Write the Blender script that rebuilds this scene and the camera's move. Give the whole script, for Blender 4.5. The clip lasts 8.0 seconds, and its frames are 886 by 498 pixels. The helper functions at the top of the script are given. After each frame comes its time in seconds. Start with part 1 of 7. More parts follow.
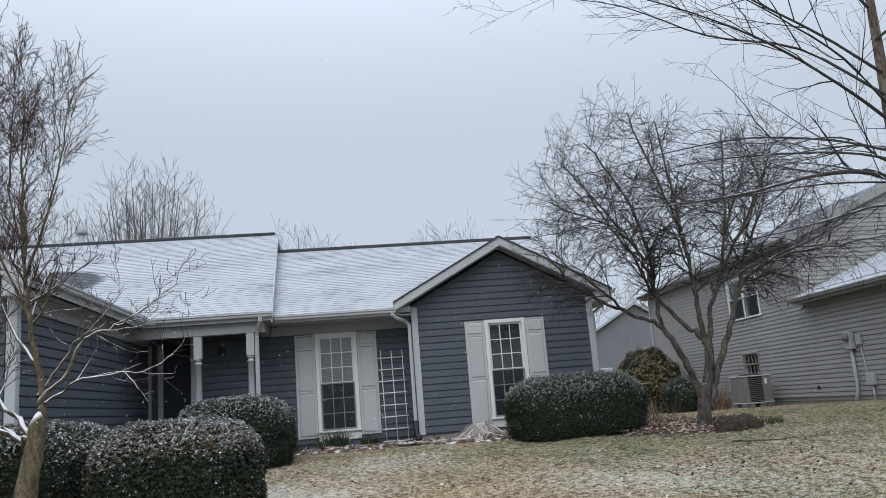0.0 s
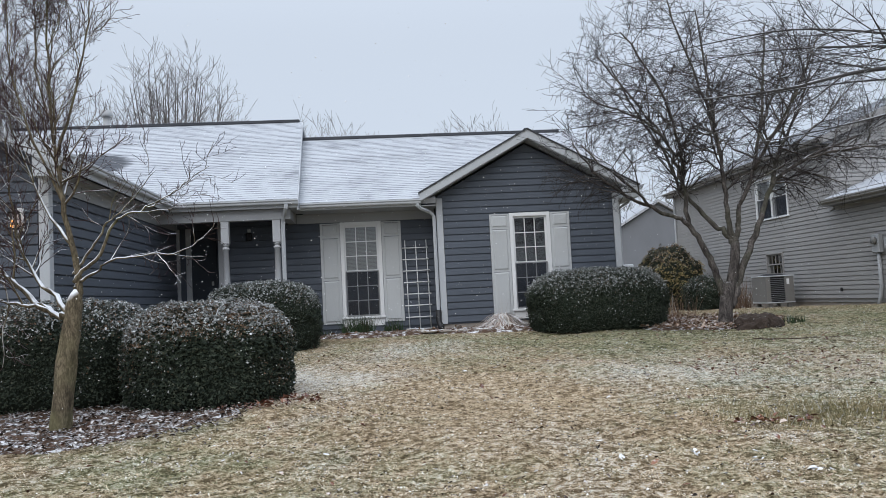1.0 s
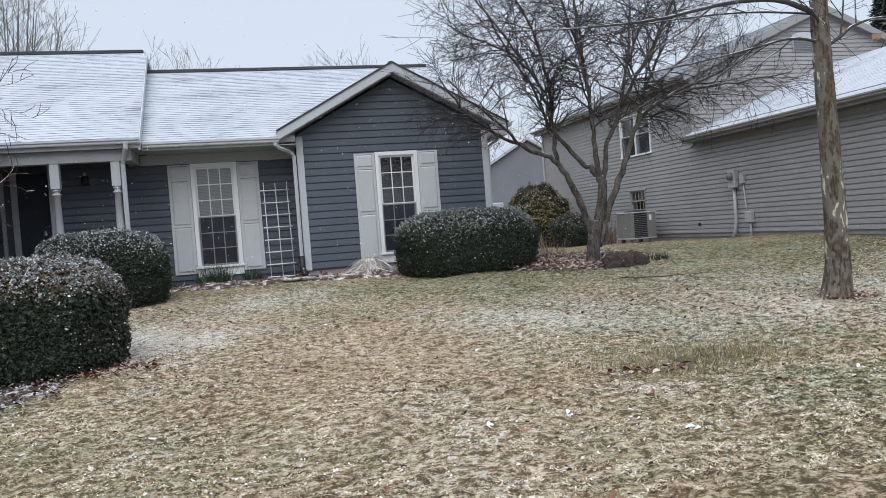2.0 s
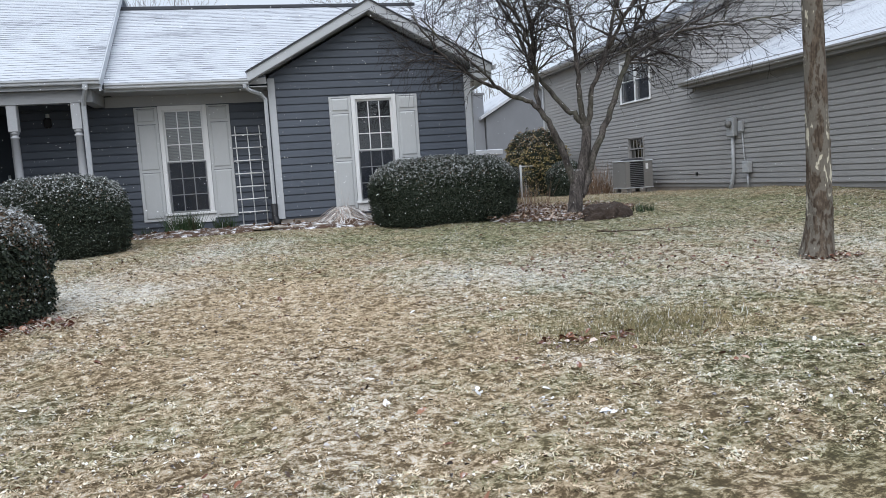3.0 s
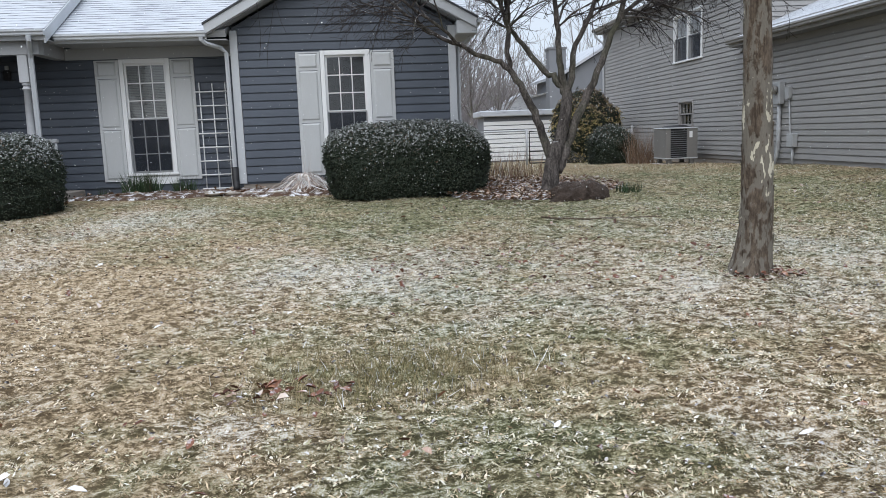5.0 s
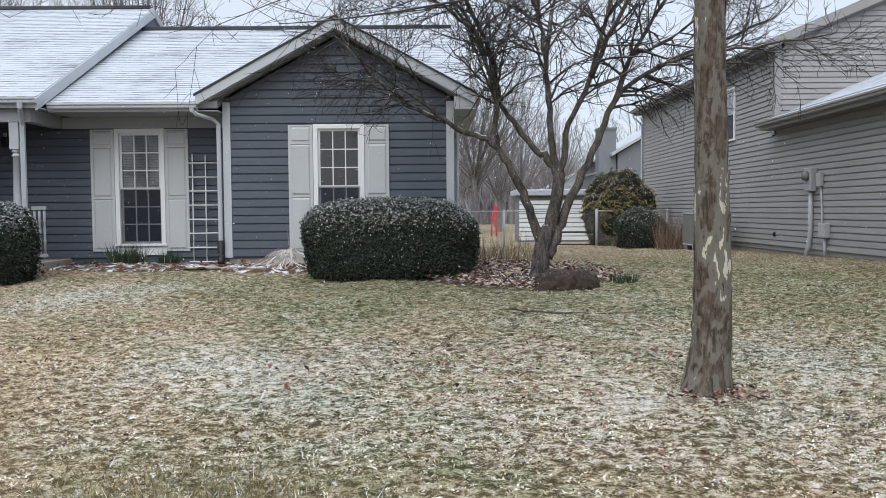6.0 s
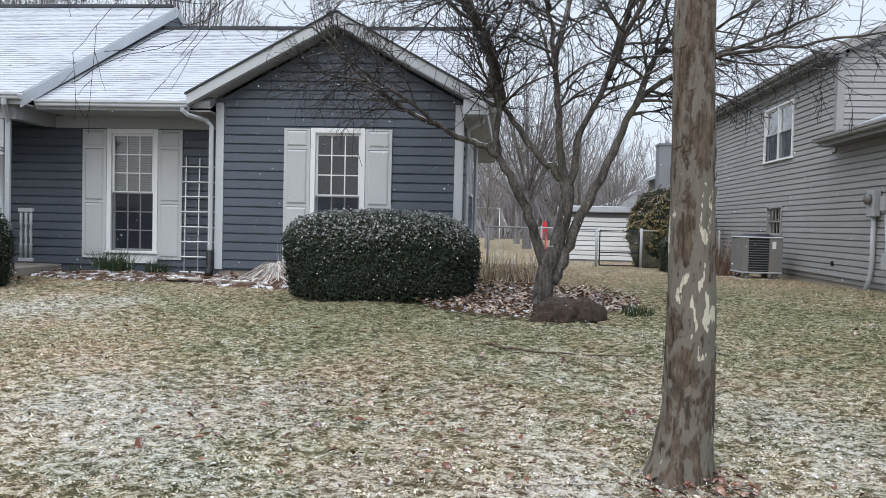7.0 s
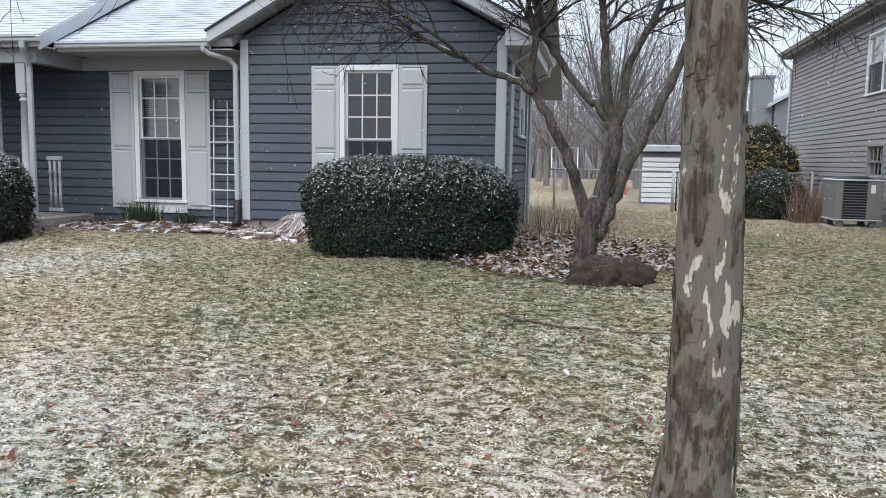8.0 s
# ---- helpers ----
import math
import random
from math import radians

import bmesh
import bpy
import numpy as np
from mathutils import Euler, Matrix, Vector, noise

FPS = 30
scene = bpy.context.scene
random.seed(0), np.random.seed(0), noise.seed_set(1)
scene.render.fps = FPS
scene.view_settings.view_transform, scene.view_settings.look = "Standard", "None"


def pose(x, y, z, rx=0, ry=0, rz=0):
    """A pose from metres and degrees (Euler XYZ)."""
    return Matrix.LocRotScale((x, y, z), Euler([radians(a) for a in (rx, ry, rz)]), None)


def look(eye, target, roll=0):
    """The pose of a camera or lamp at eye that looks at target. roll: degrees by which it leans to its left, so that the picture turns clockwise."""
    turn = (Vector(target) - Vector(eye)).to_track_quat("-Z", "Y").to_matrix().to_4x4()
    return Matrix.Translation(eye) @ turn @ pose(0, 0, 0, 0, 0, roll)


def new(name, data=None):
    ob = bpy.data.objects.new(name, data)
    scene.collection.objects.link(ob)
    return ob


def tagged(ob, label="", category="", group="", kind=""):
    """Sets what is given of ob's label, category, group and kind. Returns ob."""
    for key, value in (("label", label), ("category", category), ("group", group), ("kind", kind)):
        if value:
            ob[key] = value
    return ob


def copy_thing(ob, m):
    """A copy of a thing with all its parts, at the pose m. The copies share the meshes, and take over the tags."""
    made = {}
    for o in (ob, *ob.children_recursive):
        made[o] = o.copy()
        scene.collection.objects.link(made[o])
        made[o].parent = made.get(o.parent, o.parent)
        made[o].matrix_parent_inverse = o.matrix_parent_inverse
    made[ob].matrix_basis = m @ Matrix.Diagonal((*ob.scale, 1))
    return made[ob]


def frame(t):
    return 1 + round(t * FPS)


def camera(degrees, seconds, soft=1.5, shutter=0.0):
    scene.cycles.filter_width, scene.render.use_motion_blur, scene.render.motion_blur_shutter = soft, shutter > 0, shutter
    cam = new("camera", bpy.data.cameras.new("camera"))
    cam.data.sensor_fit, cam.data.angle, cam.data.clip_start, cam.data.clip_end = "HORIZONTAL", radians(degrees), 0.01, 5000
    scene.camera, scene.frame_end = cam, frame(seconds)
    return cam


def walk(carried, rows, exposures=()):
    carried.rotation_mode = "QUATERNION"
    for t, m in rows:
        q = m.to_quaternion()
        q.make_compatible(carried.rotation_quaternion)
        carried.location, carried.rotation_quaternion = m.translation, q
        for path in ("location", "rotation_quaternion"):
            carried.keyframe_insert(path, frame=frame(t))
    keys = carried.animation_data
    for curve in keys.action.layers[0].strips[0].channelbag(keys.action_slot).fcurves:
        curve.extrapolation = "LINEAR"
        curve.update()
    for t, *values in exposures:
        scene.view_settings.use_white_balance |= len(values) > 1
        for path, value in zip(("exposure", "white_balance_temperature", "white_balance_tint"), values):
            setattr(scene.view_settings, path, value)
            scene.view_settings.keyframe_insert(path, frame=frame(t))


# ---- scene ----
cam = camera(59.3, 8.0, soft=0.6)
PATH = [
    (0, (-1.09, -14.676, 0.499), (-0.855, -12.729, 0.891), -4.64),
    (0.5, (-1.107, -14.708, 0.507), (-0.933, -12.731, 0.754), -3.06),
    (1, (-1.157, -14.609, 0.486), (-0.991, -12.62, 0.61), -2.9),
    (1.5, (-1.163, -14.348, 0.467), (-0.846, -12.375, 0.553), -3.25),
    (2, (-0.923, -13.97, 0.554), (-0.448, -12.028, 0.502), -4.24),
    (2.2, (-0.78, -13.831, 0.547), (-0.285, -11.895, 0.457), -4.87),
    (3.3, (0.047, -13.53, 0.583), (0.422, -11.579, 0.349), -3.22),
    (3.5, (0.261, -13.433, 0.596), (0.565, -11.473, 0.338), -3.74),
    (4, (0.856, -13.158, 0.596), (1.061, -11.184, 0.349), -4.76),
    (4.5, (1.563, -12.965, 0.575), (1.814, -11.002, 0.285), -3.61),
    (4.7, (1.83, -12.861, 0.62), (2.053, -10.898, 0.313), -3.03),
    (5.8, (3.103, -12.134, 0.687), (3.106, -10.139, 0.537), -0.65),
    (6, (3.314, -11.966, 0.69), (3.314, -9.969, 0.592), -0.39),
    (6.5, (3.689, -11.413, 0.687), (3.717, -9.414, 0.629), 1.48),
    (7, (4.146, -10.83, 0.73), (3.980, -8.839, 0.663), 1.39),
    (7.5, (4.415, -10.267, 0.763), (4.067, -8.305, 0.658), 1.26),
    (8, (4.642, -9.784, 0.817), (4.26, -7.833, 0.592), 0.89),
]
walk(cam, [(t, look(eye, target, roll)) for t, eye, target, roll in PATH],
     exposures=[(0.0, -0.05, 6350, 10), (1.0, 0.1, 6350, 10), (2.0, 0.22, 6350, 10), (3.3, 0.34, 6330, 10), (4.5, 0.33, 6330, 10), (6.0, 0.35, 6420, 10), (7.0, 0.42, 6420, 10), (8.0, 0.54, 6330, 10)])

# world: an even overcast sky over a low winter sun
world = bpy.data.worlds.new("overcast")
world.use_nodes = True
scene.world = world
wn, wl = world.node_tree.nodes, world.node_tree.links
wn.clear()
w_out, w_bg, w_sky = wn.new("ShaderNodeOutputWorld"), wn.new("ShaderNodeBackground"), wn.new("ShaderNodeTexSky")
w_sky.sky_type, w_sky.sun_disc = "NISHITA", False
w_sky.sun_elevation, w_sky.sun_rotation = radians(38), radians(205)
w_sky.dust_density = 3.0
w_mix, w_dim = wn.new("ShaderNodeMix"), wn.new("ShaderNodeMix")
w_dim.data_type, w_dim.blend_type = "RGBA", "MULTIPLY"
w_dim.inputs[0].default_value = 1.0
w_dim.inputs[7].default_value = (0.10, 0.10, 0.10, 1)
w_mix.data_type = "RGBA"
w_mix.inputs[0].default_value = 0.90
w_mix.inputs[7].default_value = (0.63, 0.695, 0.785, 1)
wl.new(w_sky.outputs[0], w_dim.inputs[6])
wl.new(w_dim.outputs[2], w_mix.inputs[6])
# an overcast dome is brighter overhead than at the horizon
w_geo, w_sep, w_dome, w_mul = wn.new("ShaderNodeTexCoord"), wn.new("ShaderNodeSeparateXYZ"), wn.new("ShaderNodeMapRange"), wn.new("ShaderNodeVectorMath")
wl.new(w_geo.outputs["Generated"], w_sep.inputs[0])
wl.new(w_sep.outputs[2], w_dome.inputs[0])
w_dome.interpolation_type = "SMOOTHSTEP"
for w_i, w_v in ((1, 0.30), (2, 1.0), (3, 1.0), (4, 2.9)):
    w_dome.inputs[w_i].default_value = w_v
w_mul.operation = "SCALE"
wl.new(w_mix.outputs[2], w_mul.inputs[0])
wl.new(w_dome.outputs[0], w_mul.inputs[3])
wl.new(w_mul.outputs[0], w_bg.inputs[0])
w_bg.inputs[1].default_value = 1.0
wl.new(w_bg.outputs[0], w_out.inputs[0])

sun = new("sun", bpy.data.lights.new("sun", "SUN"))
sun.data.energy, sun.data.angle, sun.data.color = 1.4, radians(60), (1.0, 0.97, 0.93)
sun.matrix_world = look((-8, -18, 24), (0, 0, 0))

# ---- materials ----
def shader(name, rough=0.7, spec=0.3, metal=0.0):
    m = bpy.data.materials.new(name)
    m.use_nodes = True
    nt = m.node_tree
    b = nt.nodes["Principled BSDF"]
    b.inputs["Roughness"].default_value = rough
    b.inputs["Specular IOR Level"].default_value = spec
    b.inputs["Metallic"].default_value = metal
    return m, nt, b


def node(nt, kind, **settings):
    n = nt.nodes.new("ShaderNode" + kind)
    for k, v in settings.items():
        if k == "scale":
            n.inputs["Scale"].default_value = v
        elif k == "detail":
            n.inputs["Detail"].default_value = v
        elif k == "roughness":
            n.inputs["Roughness"].default_value = v
    return n


def ramp(nt, source, stops):
    r = nt.nodes.new("ShaderNodeValToRGB")
    e = r.color_ramp.elements
    while len(e) < len(stops):
        e.new(0.5)
    for el, (p, c) in zip(e, stops):
        el.position = p
        el.color = (*c, 1) if len(c) == 3 else c
    nt.links.new(source, r.inputs[0])
    return r.outputs[0]


def grey(v):
    return (v, v, v)


def blend(nt, fac, a, b, kind="MIX"):
    m = nt.nodes.new("ShaderNodeMix")
    m.data_type, m.blend_type = "RGBA", kind
    for i, v in ((0, fac), (6, a), (7, b)):
        if isinstance(v, (int, float)):
            m.inputs[i].default_value = v
        elif isinstance(v, tuple):
            m.inputs[i].default_value = (*v, 1)
        else:
            nt.links.new(v, m.inputs[i])
    return m.outputs[2]


def attribute(nt, name):
    a = nt.nodes.new("ShaderNodeAttribute")
    a.attribute_name = name
    return a.outputs["Fac"]


def lawn_colour(nt, light, snow=None):
    """Winter grass: straw and olive blades, some of them under snow; light runs from dark thatch, with the shade
    between tufts painted in, to bleached blade.
    """
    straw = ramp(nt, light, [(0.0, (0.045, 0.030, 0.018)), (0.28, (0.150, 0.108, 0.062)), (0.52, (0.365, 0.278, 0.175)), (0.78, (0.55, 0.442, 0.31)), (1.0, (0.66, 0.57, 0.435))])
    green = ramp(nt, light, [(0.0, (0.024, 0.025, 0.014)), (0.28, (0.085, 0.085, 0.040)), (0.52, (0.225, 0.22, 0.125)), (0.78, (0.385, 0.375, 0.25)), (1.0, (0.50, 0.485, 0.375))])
    c = blend(nt, attribute(nt, "green"), straw, green)
    return blend(nt, snow or attribute(nt, "snow"), c, (0.70, 0.695, 0.655))


def math_node(nt, op, a, b=0.5):
    m = nt.nodes.new("ShaderNodeMath")
    m.operation = op
    m.use_clamp = op in ("ADD", "SUBTRACT", "MULTIPLY")
    for i, v in ((0, a), (1, b)):
        if isinstance(v, (int, float)):
            m.inputs[i].default_value = v
        else:
            nt.links.new(v, m.inputs[i])
    return m.outputs[0]


def coords(nt, scale=(1, 1, 1), world_space=True):
    """World position, stretched, as texture coordinates."""
    g = nt.nodes.new("ShaderNodeNewGeometry") if world_space else nt.nodes.new("ShaderNodeTexCoord")
    mp = nt.nodes.new("ShaderNodeMapping")
    mp.inputs["Scale"].default_value = scale
    nt.links.new(g.outputs["Position"] if world_space else g.outputs["Object"], mp.inputs[0])
    return mp.outputs[0]


def noise_of(nt, scale, stretch=(1, 1, 1), detail=4.0, rough=0.55):
    n = node(nt, "TexNoise", scale=scale, detail=detail, roughness=rough)
    nt.links.new(coords(nt, stretch), n.inputs["Vector"])
    return n.outputs[0]


def bump(nt, b, height, strength=0.3, dist=0.01):
    n = nt.nodes.new("ShaderNodeBump")
    n.inputs["Strength"].default_value, n.inputs["Distance"].default_value = strength, dist
    nt.links.new(height, n.inputs["Height"])
    nt.links.new(n.outputs[0], b.inputs["Normal"])


def upward(nt, low, high):
    """1 on faces that look up, 0 on the others."""
    g = nt.nodes.new("ShaderNodeNewGeometry")
    s = nt.nodes.new("ShaderNodeSeparateXYZ")
    nt.links.new(g.outputs["Normal"], s.inputs[0])
    return ramp(nt, s.outputs[2], [(low, grey(0)), (high, grey(1))])


def painted(name, colour, rough=0.6, vary=0.12, dirt=0.25, stretch=(1, 1, 6), grain=True):
    m, nt, b = shader(name, rough)
    big = noise_of(nt, 1.3, (1, 1, 0.5))
    fine = noise_of(nt, 30.0, stretch)
    c = blend(nt, ramp(nt, big, [(0.3, grey(0)), (0.7, grey(1))]), tuple(v * (1 - vary) for v in colour), tuple(v * (1 + vary) for v in colour))
    d = ramp(nt, fine, [(0.45, grey(0)), (0.75, grey(dirt))])
    c = blend(nt, d, c, tuple(v * 0.6 for v in colour))
    info = nt.nodes.new("ShaderNodeObjectInfo")
    c = blend(nt, 1.0, c, ramp(nt, info.outputs["Random"], [(0.0, grey(0.92)), (1.0, grey(1.0))]), "MULTIPLY")
    nt.links.new(c, b.inputs["Base Color"])
    bump(nt, b, fine, 0.15 if grain else 0.05, 0.004)
    return m


def snowy(name, base, snow_low=0.25, snow_high=0.8, speckle=22.0, cover=(0.42, 0.56), rough=0.75, vary=0.3, scale=9.0, stretch=(1, 1, 1), relief=0.4):
    """A surface with thin snow lying on whatever looks up."""
    m, nt, b = shader(name, rough, 0.25)
    n1 = noise_of(nt, scale, stretch, 5)
    c = blend(nt, n1, tuple(v * (1 - vary) for v in base), tuple(v * (1 + vary) for v in base))
    up = upward(nt, snow_low, snow_high)
    spots = ramp(nt, noise_of(nt, speckle, (1, 1, 1), 3), [(cover[0], grey(0)), (cover[1], grey(1))])
    c = blend(nt, math_node(nt, "MULTIPLY", up, spots), c, (0.78, 0.81, 0.86))
    nt.links.new(c, b.inputs["Base Color"])
    bump(nt, b, n1, relief, 0.01)
    return m


M_SIDING = painted("slate_blue_siding", (0.081, 0.094, 0.118), 0.6, 0.10, 0.4, (0.15, 0.15, 5))
M_SIDING_N = painted("taupe_siding", (0.295, 0.290, 0.286), 0.6, 0.06, 0.2, (0.15, 0.15, 5))
M_SIDING_FAR = painted("pale_grey_siding", (0.175, 0.185, 0.205), 0.7, 0.06, 0.2)
M_TRIM = painted("weathered_white_trim", (0.45, 0.47, 0.495), 0.55, 0.08, 0.25)
M_FRIEZE = painted("pale_grey_soffit", (0.33, 0.34, 0.355), 0.6, 0.06, 0.2)
M_SHUTTER = painted("cream_grey_shutter", (0.455, 0.47, 0.48), 0.6, 0.05, 0.15, (6, 6, 0.4))
M_WHITE = painted("white_vinyl", (0.70, 0.71, 0.72), 0.45, 0.04, 0.1)
M_GREYTRIM = painted("grey_trim", (0.27, 0.265, 0.26), 0.55, 0.06, 0.2)
M_DARKTRIM = painted("dark_fascia", (0.16, 0.165, 0.18), 0.55, 0.06, 0.2)
M_CONC = painted("foundation_concrete", (0.30, 0.27, 0.24), 0.9, 0.2, 0.5, (1, 1, 1))
M_DOOR = painted("dark_door", (0.028, 0.036, 0.048), 0.5)
M_WALLIN = painted("unlit_room_shade", (0.05, 0.056, 0.066), 0.9)
M_BLIND = painted("pale_blind", (0.30, 0.30, 0.30), 0.8)
M_BLACK = painted("black_plastic", (0.015, 0.015, 0.017), 0.5)
M_METAL = painted("galvanised_metal", (0.36, 0.37, 0.38), 0.45, 0.1, 0.3)
M_ACBODY = painted("ac_warm_grey", (0.185, 0.18, 0.172), 0.5, 0.1, 0.3)
M_RED = painted("red_plastic", (0.55, 0.03, 0.05), 0.5)
M_POST = painted("porch_post_paint", (0.42, 0.43, 0.45), 0.55, 0.08, 0.25)


def glass_material():
    m, nt, b = shader("window_glass", 0.03, 0.5)
    b.inputs["Base Color"].default_value = (0.9, 0.93, 0.93, 1)
    b.inputs["Transmission Weight"].default_value = 1.0
    b.inputs["IOR"].default_value = 1.08
    gl = nt.nodes.new("ShaderNodeBsdfGlossy")
    gl.inputs["Roughness"].default_value = 0.02
    tr = nt.nodes.new("ShaderNodeBsdfTransparent")
    tr.inputs[0].default_value = (0.75, 0.79, 0.79, 1)
    fr = nt.nodes.new("ShaderNodeFresnel")
    fr.inputs[0].default_value = 1.5
    mx = nt.nodes.new("ShaderNodeMixShader")
    nt.links.new(math_node(nt, "MULTIPLY", fr.outputs[0], 2.6), mx.inputs[0])
    nt.links.new(tr.outputs[0], mx.inputs[1])
    nt.links.new(gl.outputs[0], mx.inputs[2])
    nt.links.new(mx.outputs[0], nt.nodes["Material Output"].inputs[0])
    return m


M_GLASS = glass_material()


def screen_material():
    m, nt, b = shader("insect_screen", 0.8, 0.2)
    b.inputs["Base Color"].default_value = (0.03, 0.035, 0.046, 1)
    tr = nt.nodes.new("ShaderNodeBsdfTransparent")
    mx = nt.nodes.new("ShaderNodeMixShader")
    mx.inputs[0].default_value = 0.6
    nt.links.new(tr.outputs[0], mx.inputs[1])
    nt.links.new(b.outputs[0], mx.inputs[2])
    nt.links.new(mx.outputs[0], nt.nodes["Material Output"].inputs[0])
    return m


M_SCREEN = screen_material()


def roof_snow_material():
    m, nt, b = shader("snow_dusted_shingle", 0.85, 0.2)
    big = noise_of(nt, 0.9, (1, 1, 1), 3)
    mid = noise_of(nt, 14.0, (0.25, 1, 1), 4)
    fine = noise_of(nt, 120.0, (1, 1, 1), 2)
    thin = math_node(nt, "ADD", math_node(nt, "MULTIPLY", big, 0.45), math_node(nt, "MULTIPLY", mid, 0.55))
    cover = ramp(nt, thin, [(0.28, grey(0)), (0.44, grey(1))])
    # dark snowless patch over the porch roof beside the valley: gable shade painted in
    dist = nt.nodes.new("ShaderNodeVectorMath")
    dist.operation = "DISTANCE"
    nt.links.new(coords(nt, (0.85, 1.0, 1.0)), dist.inputs[0])
    dist.inputs[1].default_value = (-7.35 * 0.85, 1.9, 3.6)
    edge = math_node(nt, "ADD", math_node(nt, "MULTIPLY", dist.outputs["Value"], 0.8), math_node(nt, "MULTIPLY", mid, 0.35))
    bare = ramp(nt, edge, [(0.86, grey(0)), (1.12, grey(1))])
    cover = math_node(nt, "MULTIPLY", cover, bare)
    tile = blend(nt, fine, (0.045, 0.05, 0.058), (0.10, 0.105, 0.12))
    snow = blend(nt, mid, (0.27, 0.285, 0.31), (0.41, 0.425, 0.455))
    snow = blend(nt, ramp(nt, big, [(0.35, grey(0)), (0.65, grey(0.5))]), snow, (0.44, 0.46, 0.49))
    nt.links.new(blend(nt, cover, tile, snow), b.inputs["Base Color"])
    bump(nt, b, fine, 0.2, 0.003)
    return m


M_ROOF = roof_snow_material()
M_SHINGLE = painted("charcoal_shingle", (0.235, 0.245, 0.265), 0.9, 0.2, 0.4, (1, 1, 1))
M_RIDGE = painted("dark_ridge_shingle", (0.055, 0.058, 0.065), 0.9, 0.2, 0.4, (1, 1, 1))


# ---- builders ----
def mesh_of(name, bm, mats):
    me = bpy.data.meshes.new(name)
    bm.to_mesh(me)
    bm.free()
    for m in mats if isinstance(mats, (list, tuple)) else [mats]:
        me.materials.append(m)
    return me


def thing(name, label, category, group="", kind="", place=(0, 0, 0)):
    ob = new(name)
    ob.empty_display_size = 0.2
    ob.location = place
    return tagged(ob, label, category, group, kind)


def under(ob, parent):
    if parent is not None:
        ob.parent = parent
        ob.matrix_parent_inverse = Matrix.Translation(parent.location).inverted() if parent.type == "EMPTY" else Matrix()
    return ob


def part(name, bm, material, parent, label="", smooth=False):
    me = mesh_of(name, bm, material)
    if smooth:
        for p in me.polygons:
            p.use_smooth = True
    ob = under(new(name, me), parent)
    return tagged(ob, label) if label else ob


def box(bm, x0, x1, y0, y1, z0, z1, bevel=0.0):
    v = bmesh.ops.create_cube(bm, size=1.0)["verts"]
    for q in v:
        q.co = Vector((x0 + (q.co.x + 0.5) * (x1 - x0), y0 + (q.co.y + 0.5) * (y1 - y0), z0 + (q.co.z + 0.5) * (z1 - z0)))
    if bevel > 0:
        edges = list({e for q in v for e in q.link_edges})
        bmesh.ops.bevel(bm, geom=edges, offset=bevel, segments=1, affect="EDGES")
    return bm


def boxes(*list_of):
    bm = bmesh.new()
    for b in list_of:
        box(bm, *b)
    return bm


def prism(bm, ring, shift):
    """A polygon (list of points) pushed along shift into a solid."""
    a = [bm.verts.new(p) for p in ring]
    b = [bm.verts.new(Vector(p) + Vector(shift)) for p in ring]
    bm.faces.new(a)
    bm.faces.new(b[::-1])
    for i in range(len(a)):
        j = (i + 1) % len(a)
        bm.faces.new((a[j], a[i], b[i], b[j]))
    bmesh.ops.recalc_face_normals(bm, faces=bm.faces)
    return bm


def tubes(paths, sides=6, cap=True):
    """Vertices and faces of round limbs: each path is (points, radii)."""
    verts, faces = [], []
    ang = [2 * math.pi * k / sides for k in range(sides)]
    cs = [(math.cos(a), math.sin(a)) for a in ang]
    for pts, rad in paths:
        n = len(pts)
        base = len(verts)
        for i in range(n):
            t = (pts[min(i + 1, n - 1)] - pts[max(i - 1, 0)])
            if t.length < 1e-6:
                t = Vector((0, 0, 1))
            t.normalize()
            ref = Vector((1, 0, 0)) if abs(t.x) < 0.8 else Vector((0, 1, 0))
            u = t.cross(ref).normalized()
            v = t.cross(u)
            for c, s in cs:
                verts.append(pts[i] + (u * c + v * s) * rad[i])
        for i in range(n - 1):
            for k in range(sides):
                k2 = (k + 1) % sides
                a = base + i * sides
                faces.append((a + k, a + k2, a + sides + k2, a + sides + k))
        if cap and sides > 3:
            faces.append(tuple(base + (n - 1) * sides + k for k in range(sides)))
            faces.append(tuple(base + k for k in reversed(range(sides))))
    return verts, faces


def raw_mesh(name, verts, faces, mats, smooth=False):
    me = bpy.data.meshes.new(name)
    me.from_pydata([tuple(v) for v in verts], [], faces)
    for m in mats if isinstance(mats, (list, tuple)) else [mats]:
        me.materials.append(m)
    if smooth:
        me.shade_smooth()
    return me


def tube_part(name, paths, material, parent, sides=8, label="", smooth=True):
    vf = tubes(paths, sides)
    me = raw_mesh(name, *vf, material, smooth)
    bm = bmesh.new()
    bm.from_mesh(me)
    bmesh.ops.recalc_face_normals(bm, faces=bm.faces)
    bm.to_mesh(me)
    bm.free()
    ob = under(new(name, me), parent)
    return tagged(ob, label) if label else ob


def pipe(points, r, steps=1):
    pts = [Vector(p) for p in points]
    return (pts, [r] * len(pts))


